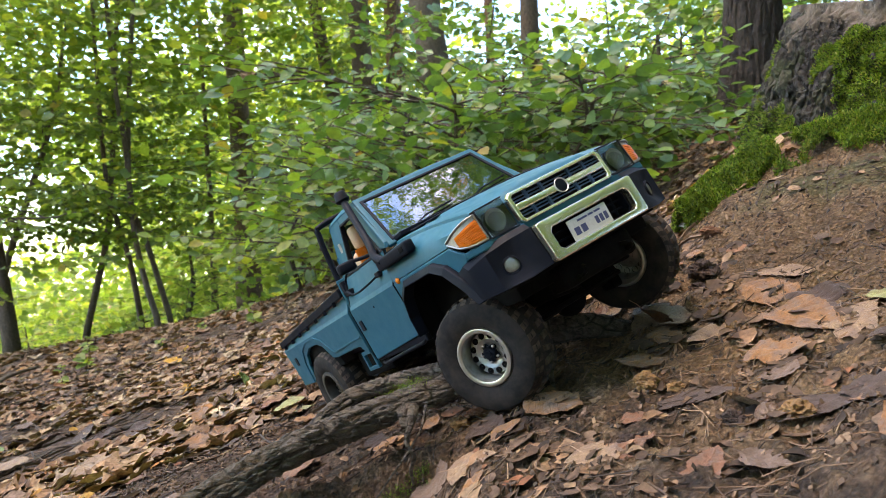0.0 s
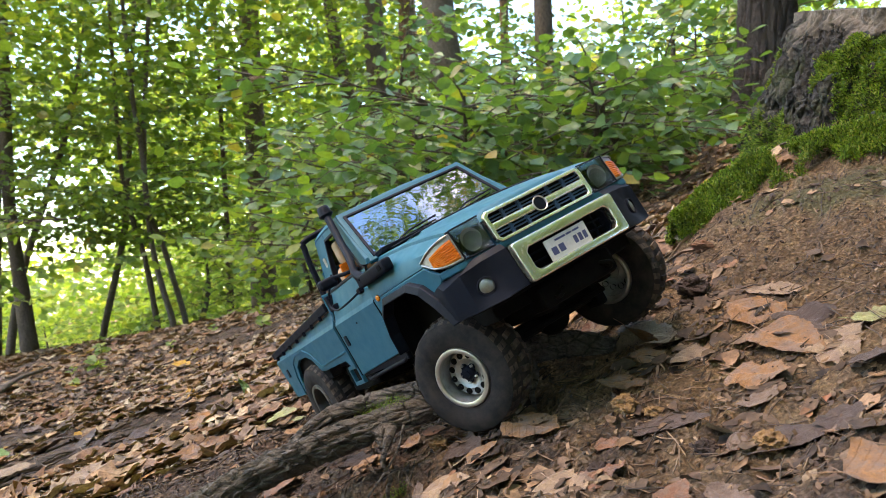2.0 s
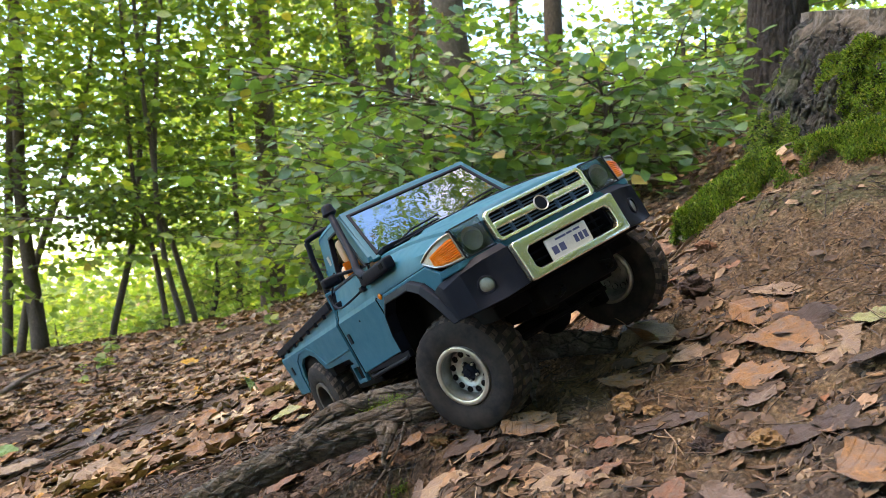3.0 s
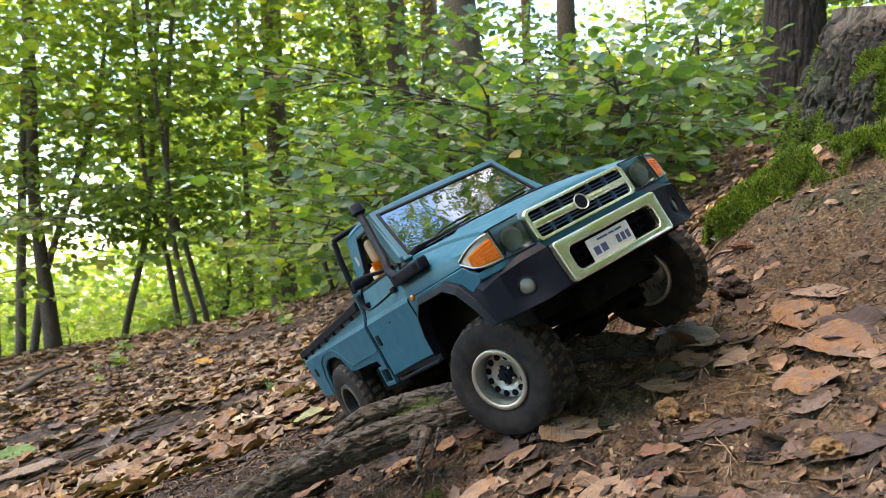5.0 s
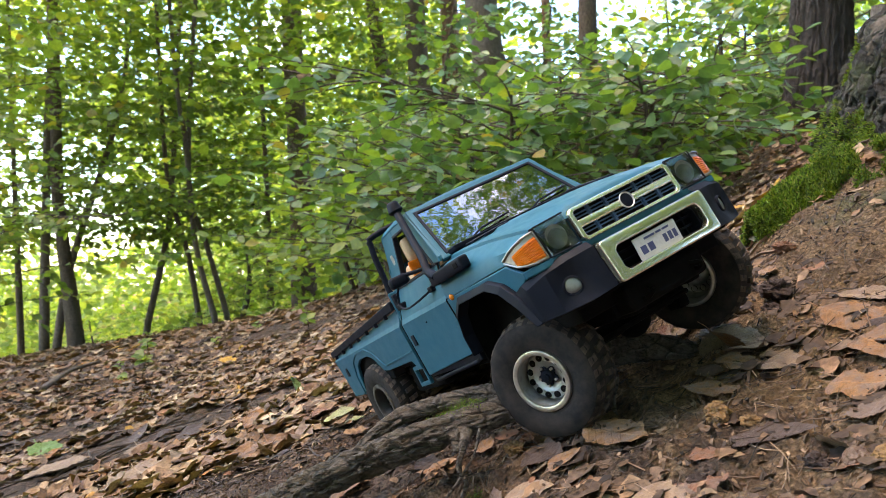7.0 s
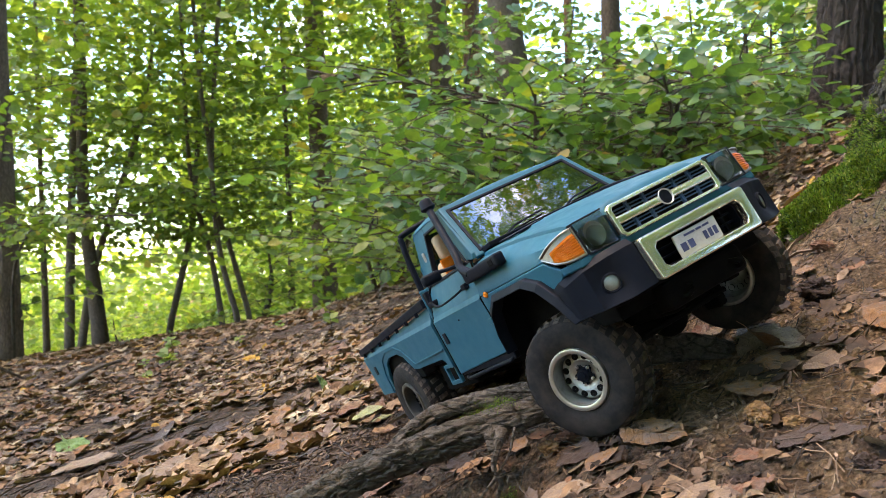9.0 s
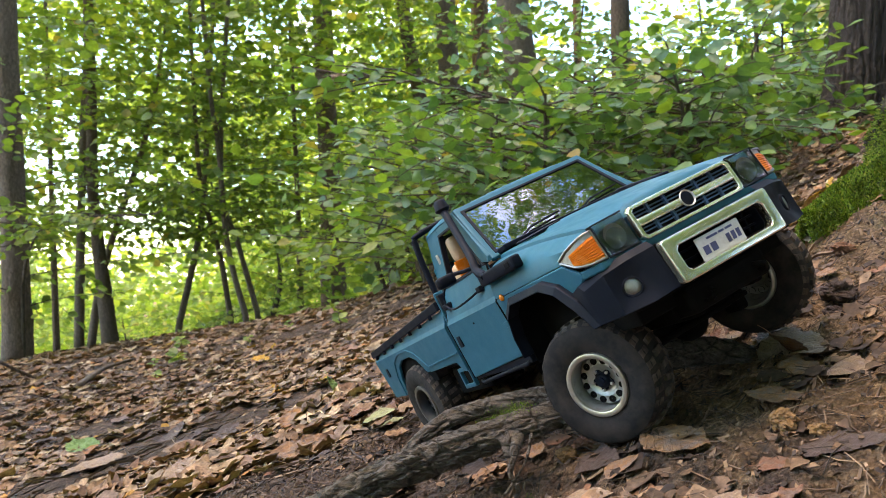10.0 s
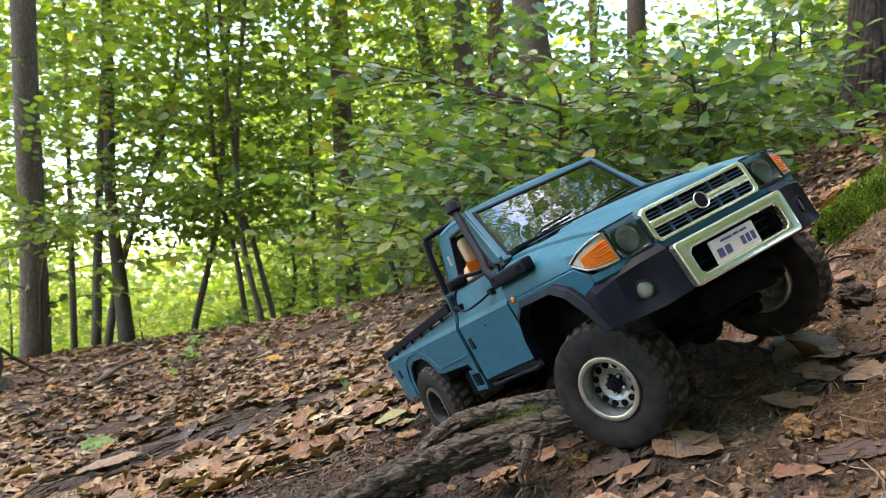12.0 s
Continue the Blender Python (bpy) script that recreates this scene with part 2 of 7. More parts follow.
def tube(points, radii, sides=8, wobble=0.0, seed=0, cap=True):
    """A tapered limb along points: vertices and faces."""
    pts = [Vector(p) for p in points]
    rng = random.Random(seed)
    verts, faces = [], []
    for i, p in enumerate(pts):
        d = (pts[min(i + 1, len(pts) - 1)] - pts[max(i - 1, 0)]).normalized()
        a = d.orthogonal() if abs(d.z) > 0.9 else d.cross(Vector((0, 0, 1)))
        if abs(d.z) > 0.9:
            a = Vector((0, 1, 0)) - d * d.y
        a.normalize()
        b = d.cross(a)
        for k in range(sides):
            t = 2 * math.pi * k / sides
            r = radii[i] * (1 + wobble * (noise.noise((p * 9) + Vector((math.cos(t) * 1.6, math.sin(t) * 1.6, seed * 3.1))) + 0.5 * (rng.random() - 0.5)))
            verts.append(p + (a * math.cos(t) + b * math.sin(t)) * r)
    for i in range(len(pts) - 1):
        for k in range(sides):
            k2 = (k + 1) % sides
            faces.append((i * sides + k, i * sides + k2, (i + 1) * sides + k2, (i + 1) * sides + k))
    if cap:
        faces.append(tuple(range(sides - 1, -1, -1)))
        faces.append(tuple((len(pts) - 1) * sides + k for k in range(sides)))
    return verts, faces


def joined(pieces):
    verts, faces = [], []
    for v, f in pieces:
        o = len(verts)
        verts += list(v)
        faces += [tuple(i + o for i in q) for q in f]
    return verts, faces


def curve(points, n):
    """Points along a smooth line through the given ones."""
    P = [np.array(p, float) for p in points]
    P = [2 * P[0] - P[1], *P, 2 * P[-1] - P[-2]]
    out = []
    segs = len(P) - 3
    for i in range(n):
        u = i / (n - 1) * segs
        k = min(int(u), segs - 1)
        t = u - k
        a, b, c, d = P[k : k + 4]
        out.append(0.5 * (2 * b + (c - a) * t + (2 * a - 5 * b + 4 * c - d) * t * t + (3 * b - a - 3 * c + d) * t**3))
    return out


LEAF_T = np.array([(0, 0, 0), (0.2, 0.2, 0.03), (0.45, 0.35, 0.05), (0.78, 0.24, 0.02), (1, 0, -0.08), (0.78, -0.24, 0.02), (0.45, -0.35, 0.05), (0.2, -0.2, 0.03)])


def leaf_cloud(name, pos, along, up, size, mat, parent=None, kind="", label="", category="", curl=0.0, slim=1.0):
    """Many leaves in one mesh; each has two halves folded at its midrib."""
    pos, along, up, size = (np.asarray(a, float) for a in (pos, along, up, size))
    along /= np.linalg.norm(along, axis=1)[:, None] + 1e-9
    side = np.cross(up, along)
    side /= np.linalg.norm(side, axis=1)[:, None] + 1e-9
    nrm = np.cross(along, side)
    n = len(pos)
    shape = np.repeat(LEAF_T[None], n, 0) * np.array([1, slim, 1])
    if curl:
        # dry leaves: uneven width, curled sides, torn edges
        rng = np.random.default_rng(n)
        shape[:, :, 1] *= rng.uniform(0.75, 1.6, (n, 1)) * rng.uniform(0.7, 1.25, (n, 8))
        shape[:, 1:, 0] *= rng.uniform(0.86, 1.12, (n, 7))
        shape[:, :, 2] += curl * rng.uniform(-0.5, 1.4, (n, 1)) * np.abs(LEAF_T[None, :, 1]) + rng.normal(0, 0.04, (n, 8))
        shape[:, 4, 2] += curl * rng.uniform(-0.4, 0.5, n)
    v = pos[:, None] + size[:, None, None] * (shape[:, :, :1] * along[:, None] + shape[:, :, 1:2] * side[:, None] + shape[:, :, 2:] * nrm[:, None])
    me = bpy.data.meshes.new(name)
    loops = (np.arange(n)[:, None] * 8 + np.array([0, 1, 2, 3, 4, 0, 4, 5, 6, 7])[None]).ravel()
    me.vertices.add(n * 8)
    me.vertices.foreach_set("co", v.ravel())
    me.loops.add(n * 10)
    me.loops.foreach_set("vertex_index", loops.astype(np.int32))
    me.polygons.add(n * 2)
    me.polygons.foreach_set("loop_start", np.arange(0, n * 10, 5, dtype=np.int32))
    me.update()
    me.validate()
    me.materials.append(mat)
    ob = new(name, me)
    if parent:
        ob.parent = parent
    return tagged(ob, label, category, "", kind)


# ---------- the hillside ----------


def warped(n, a, b, mid):
    return mid + a * np.sinh(b * np.linspace(-1, 1, n))


def relief(x, y, fine=True):
    """Humps, clods and crumbs of the soil over the smooth slope."""
    x, y = np.asarray(x, float), np.asarray(y, float)
    out = []
    for p, q in zip(x.ravel().tolist(), y.ravel().tolist()):
        h = noise.noise((p * 9, q * 9, 0.3)) * 0.009 + noise.noise((p * 34, q * 34, 1.7)) * 0.007
        if fine:
            h += noise.noise((p * 95, q * 95, 4.2)) * 0.0052 + noise.noise((p * 240, q * 240, 2.2)) * 0.0024 + abs(noise.noise((p * 420, q * 420, 5.1))) * 0.0018
        out.append(h)
    return np.array(out).reshape(x.shape)


def top_z(x, y):
    return ground_z(x, y) + relief(x, y)


def build_ground():
    xs, ys = warped(700, 0.075, 9.06, 0.14), warped(700, 0.075, 9.06, 0.45)
    X, Y = np.meshgrid(xs, ys)
    Z = top_z(X, Y)
    n = len(xs)
    verts = np.stack([X, Y, Z], -1).reshape(-1, 3)
    idx = np.arange(n * n).reshape(n, n)
    faces = np.stack([idx[:-1, :-1], idx[:-1, 1:], idx[1:, 1:], idx[1:, :-1]], -1).reshape(-1, 4)
    me = bpy.data.meshes.new("ground")
    me.from_pydata(verts.tolist(), [], faces.tolist())
    me.shade_smooth()
    me.materials.append(SOIL)
    return tagged(new("ground", me), "sloping forest floor of dark moist earth with a sandy bare patch", "ground", kind="structure")


build_ground()

# ---------- roots ----------


def root_part(name, points, radii, seed, parent, label="", sides=64, n=420):
    """A gnarled root: swellings, lengthwise ridges, cracks and scales along a bent line."""
    pts = curve(points, n)
    rad = np.interp(np.linspace(0, 1, n), np.linspace(0, 1, len(radii)), radii)
    verts, faces = tube(pts, rad, sides, 0.0, seed)
    run = np.concatenate([[0], np.cumsum([np.linalg.norm(b - a) for a, b in zip(pts, pts[1:])])])
    out = []
    for i, v in enumerate(verts):
        j = min(i // sides, n - 1)
        c = Vector(pts[j])
        t = 2 * math.pi * (i % sides) / sides
        u, y, z = float(run[j]), math.cos(t), math.sin(t)
        k = 1 + 0.34 * noise.noise(Vector((u * 17, y * 0.8 + seed, z * 0.8))) + 0.16 * noise.noise(Vector((u * 48, y * 1.6, z * 1.6 + seed)))
        k += 0.15 * (0.5 - abs(noise.noise(Vector((u * 26 + 0.8 * t, y * 3.2, z * 3.2 + seed)))) * 1.6)
        k += 0.15 * noise.noise(Vector((u * 120, y * 6, z * 6))) + 0.10 * noise.noise(Vector((u * 330, y * 13, z * 13)))
        crack = abs(noise.noise(Vector((u * 55, y * 5.5, z * 5.5 + seed))) + 0.3 * noise.noise(Vector((u * 210, y * 9, z * 9))))
        k -= 0.24 * max(0.0, 1 - crack * 7)
        out.append(c + (v - c) * k)
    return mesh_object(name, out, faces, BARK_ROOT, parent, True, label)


def build_root(label, points, radii, seed, sides=64, n=420):
    root = thing("tree_root", label, "tree root", group="roots across the path")
    root_part("stem", points, radii, seed, root, "", sides, n)
    return root


THICK = build_root("thick grey bark-covered tree root crossing the slope", [(-0.22, 0.455, 0.092), (-0.133, 0.483, 0.136), (-0.078, 0.481, 0.165), (-0.028, 0.483, 0.184), (0.026, 0.49, 0.200), (0.053, 0.497, 0.209), (0.077, 0.507, 0.221), (0.1, 0.52, 0.228), (0.125, 0.533, 0.230), (0.155, 0.54, 0.226), (0.185, 0.555, 0.216), (0.215, 0.57, 0.2)], [0.0105, 0.0105, 0.0098, 0.0092, 0.0082, 0.008, 0.0084, 0.0086, 0.0082, 0.0072, 0.006, 0.0045], 1)
root_part("knot", [(0.0, 0.488, 0.194), (-0.001, 0.478, 0.188), (-0.0012, 0.473, 0.180)], [0.0068, 0.0054, 0.0025], 7, THICK, "", 30, 60)
root_part("rootlet", [(0.004, 0.478, 0.19), (0.001, 0.466, 0.181), (-0.001, 0.463, 0.173), (0.003, 0.463, 0.164), (0.001, 0.466, 0.156), (0.002, 0.47, 0.145)], [0.004, 0.0019, 0.0013, 0.0012, 0.0014, 0.0006], 3, THICK, "short rootlet hanging down", 12, 50)
root_part("rootlet", [(0.012, 0.474, 0.193), (0.008, 0.466, 0.18), (0.0, 0.462, 0.168), (-0.014, 0.46, 0.15), (-0.028, 0.462, 0.130)], [0.0011, 0.0008, 0.0007, 0.0006, 0.0005], 4, THICK, "slender pale rootlet", 8, 30)
root_part("rootlet", [(0.095, 0.512, 0.222), (0.097, 0.500, 0.214), (0.094, 0.492, 0.206), (0.095, 0.486, 0.196)], [0.0045, 0.003, 0.002, 0.001], 6, THICK, "", 14, 40)
build_root("thinner grey root lying beside the thick root", [(-0.074, 0.507, 0.162), (-0.056, 0.516, 0.180), (-0.035, 0.528, 0.191), (0.0, 0.529, 0.2), (0.03, 0.522, 0.206), (0.055, 0.508, 0.208), (0.07, 0.503, 0.213)], [0.002, 0.004, 0.0054, 0.006, 0.006, 0.0055, 0.0045], 2, 36, 220)
build_root("bare root end running up towards the moss", [(0.15, 0.63, 0.222), (0.175, 0.69, 0.246), (0.2, 0.715, 0.262), (0.225, 0.73, 0.278), (0.252, 0.745, 0.288)], [0.004, 0.0065, 0.0075, 0.007, 0.005], 5, 36, 160)

# ---------- the stump ----------
STUMP = Vector((0.615, 0.80, 0.0))


def stump_radius(a, z):
    """Radius of the stump at an angle and a height over its foot: buttresses flare at the foot."""
    r = float(np.interp(z, [-0.09, -0.03, 0.035, 0.066, 0.098, 0.127, 0.161, 0.20, 0.26], [0.30, 0.262, 0.226, 0.217, 0.203, 0.187, 0.172, 0.165, 0.160]))
    r += (0.004 + 0.02 * math.exp(-max(z, 0) / 0.05)) * math.cos(5 * a + 0.6)
    c, d = math.cos(a), math.sin(a)
    q = Vector((c * 2.2, d * 2.2, z * 7))
    r += 0.010 * noise.noise(q * 1.3) + 0.007 * noise.noise(q * 3.3)
    bare = min(1.0, max(0.0, (z - 0.158 + 0.03 * noise.noise(q * 1.7)) / 0.012))
    # furrowed bark below, split wood above
    warp = 0.5 * noise.noise(q * 3.0) + 0.25 * noise.noise(q * 8.0)

    def ridge(f, g, k):
        return 1 - 2 * abs(noise.noise(Vector((c * f + warp, d * f + warp, z * g + k))))

    fine = noise.noise(Vector((c * 26, d * 26, z * 60))) * 0.0032 + noise.noise(Vector((c * 60, d * 60, z * 190))) * 0.0021 + noise.noise(Vector((c * 130, d * 130, z * 420))) * 0.0012
    gash = max(0.0, 1 - abs(noise.noise(Vector((c * 3.1, d * 3.1, z * 2.4 + 4)))) * 9)
    bark = 0.010 * ridge(5, 8, 2.0) + 0.008 * ridge(12, 20, 5.0) + 0.005 * ridge(26, 60, 9.0) + 0.0026 * ridge(55, 150, 1.0) - 0.010 + fine - 0.010 * gash
    wood = 0.004 * noise.noise(Vector((c * 16, d * 16, z * 9))) + fine * 0.8 - 0.005
    return r + bark * (1 - bare) + wood * bare


FOOT, TOP = 0.34, 0.185


def stump_point(a, z):
    """A place on the stump; its top is sawn on a slant."""
    r = stump_radius(a, z)
    slant = (max(0.0, z) / TOP) ** 2 * 0.046 * math.cos(a - radians(97))
    return Vector((STUMP.x + r * math.cos(a), STUMP.y + r * math.sin(a), FOOT + z + slant))


def sawn_wood_material():
    n = Nodes("sawn_wood")
    f, g = n.noise(60, 7, 0.7, (1, 1, 0.25)), n.noise(14, 4)
    col = n.ramp(f, [(0.3, (0.016, 0.012, 0.009)), (0.48, (0.055, 0.043, 0.032)), (0.66, (0.13, 0.104, 0.078))])
    n.set(Base_Color=n.mix(n.ramp(g, [(0.45, 0.0), (0.65, 0.6)]), col, (0.11, 0.085, 0.062)), Roughness=0.95)
    n.bump(f, 0.9, 0.006)
    return n.mat


def build_stump():
    top = thing("tree_stump", "old sawn tree stump with flaking grey bark and moss", "tree stump", (STUMP.x, STUMP.y, 0.3))
    near = np.radians(np.concatenate([np.linspace(160, 320, 620, endpoint=False), np.linspace(320, 520, 80, endpoint=False)]))
    na, nz = len(near), 210
    hs = np.linspace(-0.09, TOP, nz + 1)
    off = Vector((STUMP.x, STUMP.y, 0.3))
    rows = [[stump_point(float(a), float(z)) - off for a in near] for z in hs]

    def skin(part_rows):
        f = []
        for j in range(len(part_rows) - 1):
            for i in range(na):
                i2 = (i + 1) % na
                f.append((j * na + i, j * na + i2, (j + 1) * na + i2, (j + 1) * na + i))
        return [p for r in part_rows for p in r], f

    wood = sawn_wood_material()
    v, f = skin(rows)
    ragged = [0.163 + 0.03 * noise.noise(Vector((math.cos(a) * 4, math.sin(a) * 4, 3))) + 0.02 * noise.noise(Vector((math.cos(a) * 17, math.sin(a) * 17, 8))) for a in near]
    bare = [hs[q[0] // na] > ragged[q[0] % na] + 0.008 * noise.noise(Vector((q[0] % na * 0.3, q[0] // na * 0.2, 1))) for q in f]
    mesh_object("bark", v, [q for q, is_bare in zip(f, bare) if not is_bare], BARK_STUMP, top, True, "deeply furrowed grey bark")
    mesh_object("bare_wood", v, [q for q, is_bare in zip(f, bare) if is_bare], wood, top, True, "bare weathered wood below the sawn top")
    rng = random.Random(5)
    v, f = [], []
    mid = sum(rows[-1], Vector()) / na
    for r in range(1, 10):
        k = r / 9
        for p in rows[-1]:
            q = mid.lerp(p, k)
            v.append(q + Vector((0, 0, 0.004 * noise.noise(Vector((q.x * 60, q.y * 20, 1))) * (r < 9))))
    f.append(tuple(range(na)))
    for r in range(8):
        for i in range(na):
            i2 = (i + 1) % na
            f.append((r * na + i, (r + 1) * na + i, (r + 1) * na + i2, r * na + i2))
    mesh_object("sawn_top", v, f, wood, top, False, "weathered grey sawn top")
    # loose plates of bark standing off the trunk
    for k in range(36):
        a = radians(rng.uniform(165, 300))
        z = rng.uniform(0.0, 0.14)
        w, h, t = rng.uniform(0.004, 0.008), rng.uniform(0.009, 0.018), 0.0015
        c = stump_point(a, z)
        out = Vector((math.cos(a), math.sin(a), 0.25)).normalized()
        sd = Vector((-math.sin(a), math.cos(a), 0))
        upv = out.cross(sd)
        vv, ff = [], []
        m = 7
        ring = [(math.cos(2 * math.pi * i / m) * (0.7 + 0.5 * rng.random()), math.sin(2 * math.pi * i / m) * (0.7 + 0.5 * rng.random())) for i in range(m)]
        for lay in (0, 1):
            for x, y in ring:
                vv.append(c + sd * x * w * 0.5 + upv * y * h * 0.5 + out * (t * lay + 0.001) - off)
        ff.append(tuple(range(m, 2 * m)))
        ff += [(i, (i + 1) % m, m + (i + 1) % m, m + i) for i in range(m)]
        mesh_object("bark_plate", vv, ff, BARK_STUMP, top)
    return top


build_stump()

# ---------- moss ----------
MOSS = leaf_material("moss", [(0.0, (0.022, 0.044, 0.005)), (0.4, (0.08, 0.145, 0.012)), (0.8, (0.17, 0.265, 0.022)), (1.0, (0.27, 0.25, 0.06))], 0.3, 0.7)


def moss_patch(name, label, centres, normals, size=(0.004, 0.009), seed=0):
    """A cushion of small curling shoots standing on the given places."""
    rng = np.random.default_rng(seed)
    c, nm = np.array(centres), np.array(normals)
    k = 4
    c = np.repeat(c, k, 0) + rng.normal(0, 0.0012, (len(c) * k, 3))
    nm = np.repeat(nm, k, 0)
    d = nm + rng.normal(0, 0.75, nm.shape)
    up = rng.normal(0, 1, nm.shape)
    leaf_cloud(name, c, d, up, rng.uniform(*size, len(c)), MOSS, kind="stuff", label=label, category="moss", slim=0.4)


def build_moss():
    rng = random.Random(8)
    # a sloping cushion from the stump's foot down to a tip on the slope
    P, N = [], []
    spine = curve([(0.262, 0.70, 0), (0.295, 0.705, 0), (0.33, 0.70, 0), (0.38, 0.665, 0), (0.43, 0.63, 0), (0.5, 0.60, 0)], 60)
    width = np.interp(np.linspace(0, 1, 60), [0, 0.15, 0.4, 0.7, 1], [0.008, 0.02, 0.03, 0.026, 0.022])
    for _ in range(32000):
        k = rng.randrange(60)
        a, w = spine[k], width[k]
        t, s = rng.uniform(-1, 1), rng.gauss(0, 0.002)
        x, y = a[0] + s - t * w * 0.3, a[1] + t * w * 1.25 + s
        if noise.noise(Vector((x * 38, y * 38, 2))) < (-0.3 if k < 26 else -0.02):
            continue
        z = float(ground_z(x, y)) + (0.024 if k < 30 else 0.014) * (1 - t * t) + 0.006 * noise.noise(Vector((x * 80, y * 80, 0)))
        P.append((x, y, z))
        N.append((-0.4, -0.5, 0.8))
    moss_patch("moss", "bright green moss cushion at the stump's foot", P, N, (0.0024, 0.0048), seed=3)
    P, N = [], []
    for _ in range(66000):
        a, z = radians(rng.uniform(160, 320)), rng.uniform(-0.03, 0.17)
        q = Vector((math.cos(a) * 1.6, math.sin(a) * 1.6, z * 7))
        m = noise.noise(q * 1.7 + Vector((3, 1, 0))) + 0.35 * noise.noise(q * 6) + (0.42 if math.degrees(a) > 205 else 0.10) - (z - 0.1) * 0.9 - max(0.0, z - 0.13) * 9
        if m < 0.04:
            continue
        p = stump_point(a, z)
        P.append(tuple(p))
        N.append((math.cos(a), math.sin(a), 0.4))
    moss_patch("moss", "green moss growing on the stump's bark", P, N, (0.0022, 0.0048), seed=4)
    P, N = [], []
    for _ in range(1500):
        t = rng.random()
        x, y = -0.04 + 0.05 * t + rng.gauss(0, 0.004), 0.492 + rng.gauss(0, 0.004)
        P.append((x, y, 0.177 + 0.027 * t + rng.gauss(0, 0.0015)))
        N.append((0, -0.3, 1))
    moss_patch("moss", "small patch of moss between the two roots", P, N, (0.0008, 0.0016), 6)
    P, N = [], []
    for _ in range(2600):
        x, y = rng.uniform(-0.075, 0.012), rng.uniform(0.462, 0.475)
        if noise.noise(Vector((x * 60, y * 200, 3))) > 0.05:
            P.append((x, y, float(top_z(x, y)) + 0.0005))
            N.append((0, -1, 0.3))
    moss_patch("moss", "thin dark moss on the bank below the root", P, N, (0.001, 0.002), 9)


build_moss()

# ---------- trees ----------


def spray(rng, start, way, length, leaf, pieces, store, droop=0.25, twigs=True, thick=0.004, gap=0.5, loose=0.75):
    """A branch with side twigs and leaves set left and right in one layer, as on a beech."""
    way = np.array(way) / np.linalg.norm(way)
    n = max(6, int(length / 0.12))
    p, pts = np.array(start, float), []
    for i in range(n + 1):
        pts.append(p.copy())
        t = i / n
        w = way + np.array([0, 0, -droop * t]) + rng.normal(0, 0.06, 3)
        p = p + w / np.linalg.norm(w) * length / n
    pieces.append(tube(pts, np.linspace(thick, thick * 0.3, len(pts)), 4, cap=False))
    flat = np.cross(way, (0, 0, 1.0))
    flat /= np.linalg.norm(flat) + 1e-9
    step = leaf * gap
    count = int(length / step)
    for i in range(2, count):
        t = i / count
        u = t * n
        k = min(int(u), n - 1)
        q = pts[k] + (pts[k + 1] - pts[k]) * (u - k)
        sgn = 1 if i % 2 else -1
        d = way * 0.55 + flat * sgn * 0.85 + np.array([0, 0, rng.normal(-0.25, 0.3)])
        if twigs and i % 3 == 0 and t > 0.12:
            tl = length * (0.42 * (1 - 0.55 * t)) * rng.uniform(0.6, 1.1)
            if tl > leaf * 1.5:
                spray(rng, q, d, tl, leaf, pieces, store, droop * 0.8, False, thick * 0.45, gap, loose)
                continue
        store.append((q, d, np.array([0, -0.4, 0.7]) + rng.normal(0, loose, 3), leaf * rng.uniform(0.55, 1.15)))
    store.append((pts[-1], way, np.array([0, 0, 1.0]) + rng.normal(0, 0.3, 3), leaf))


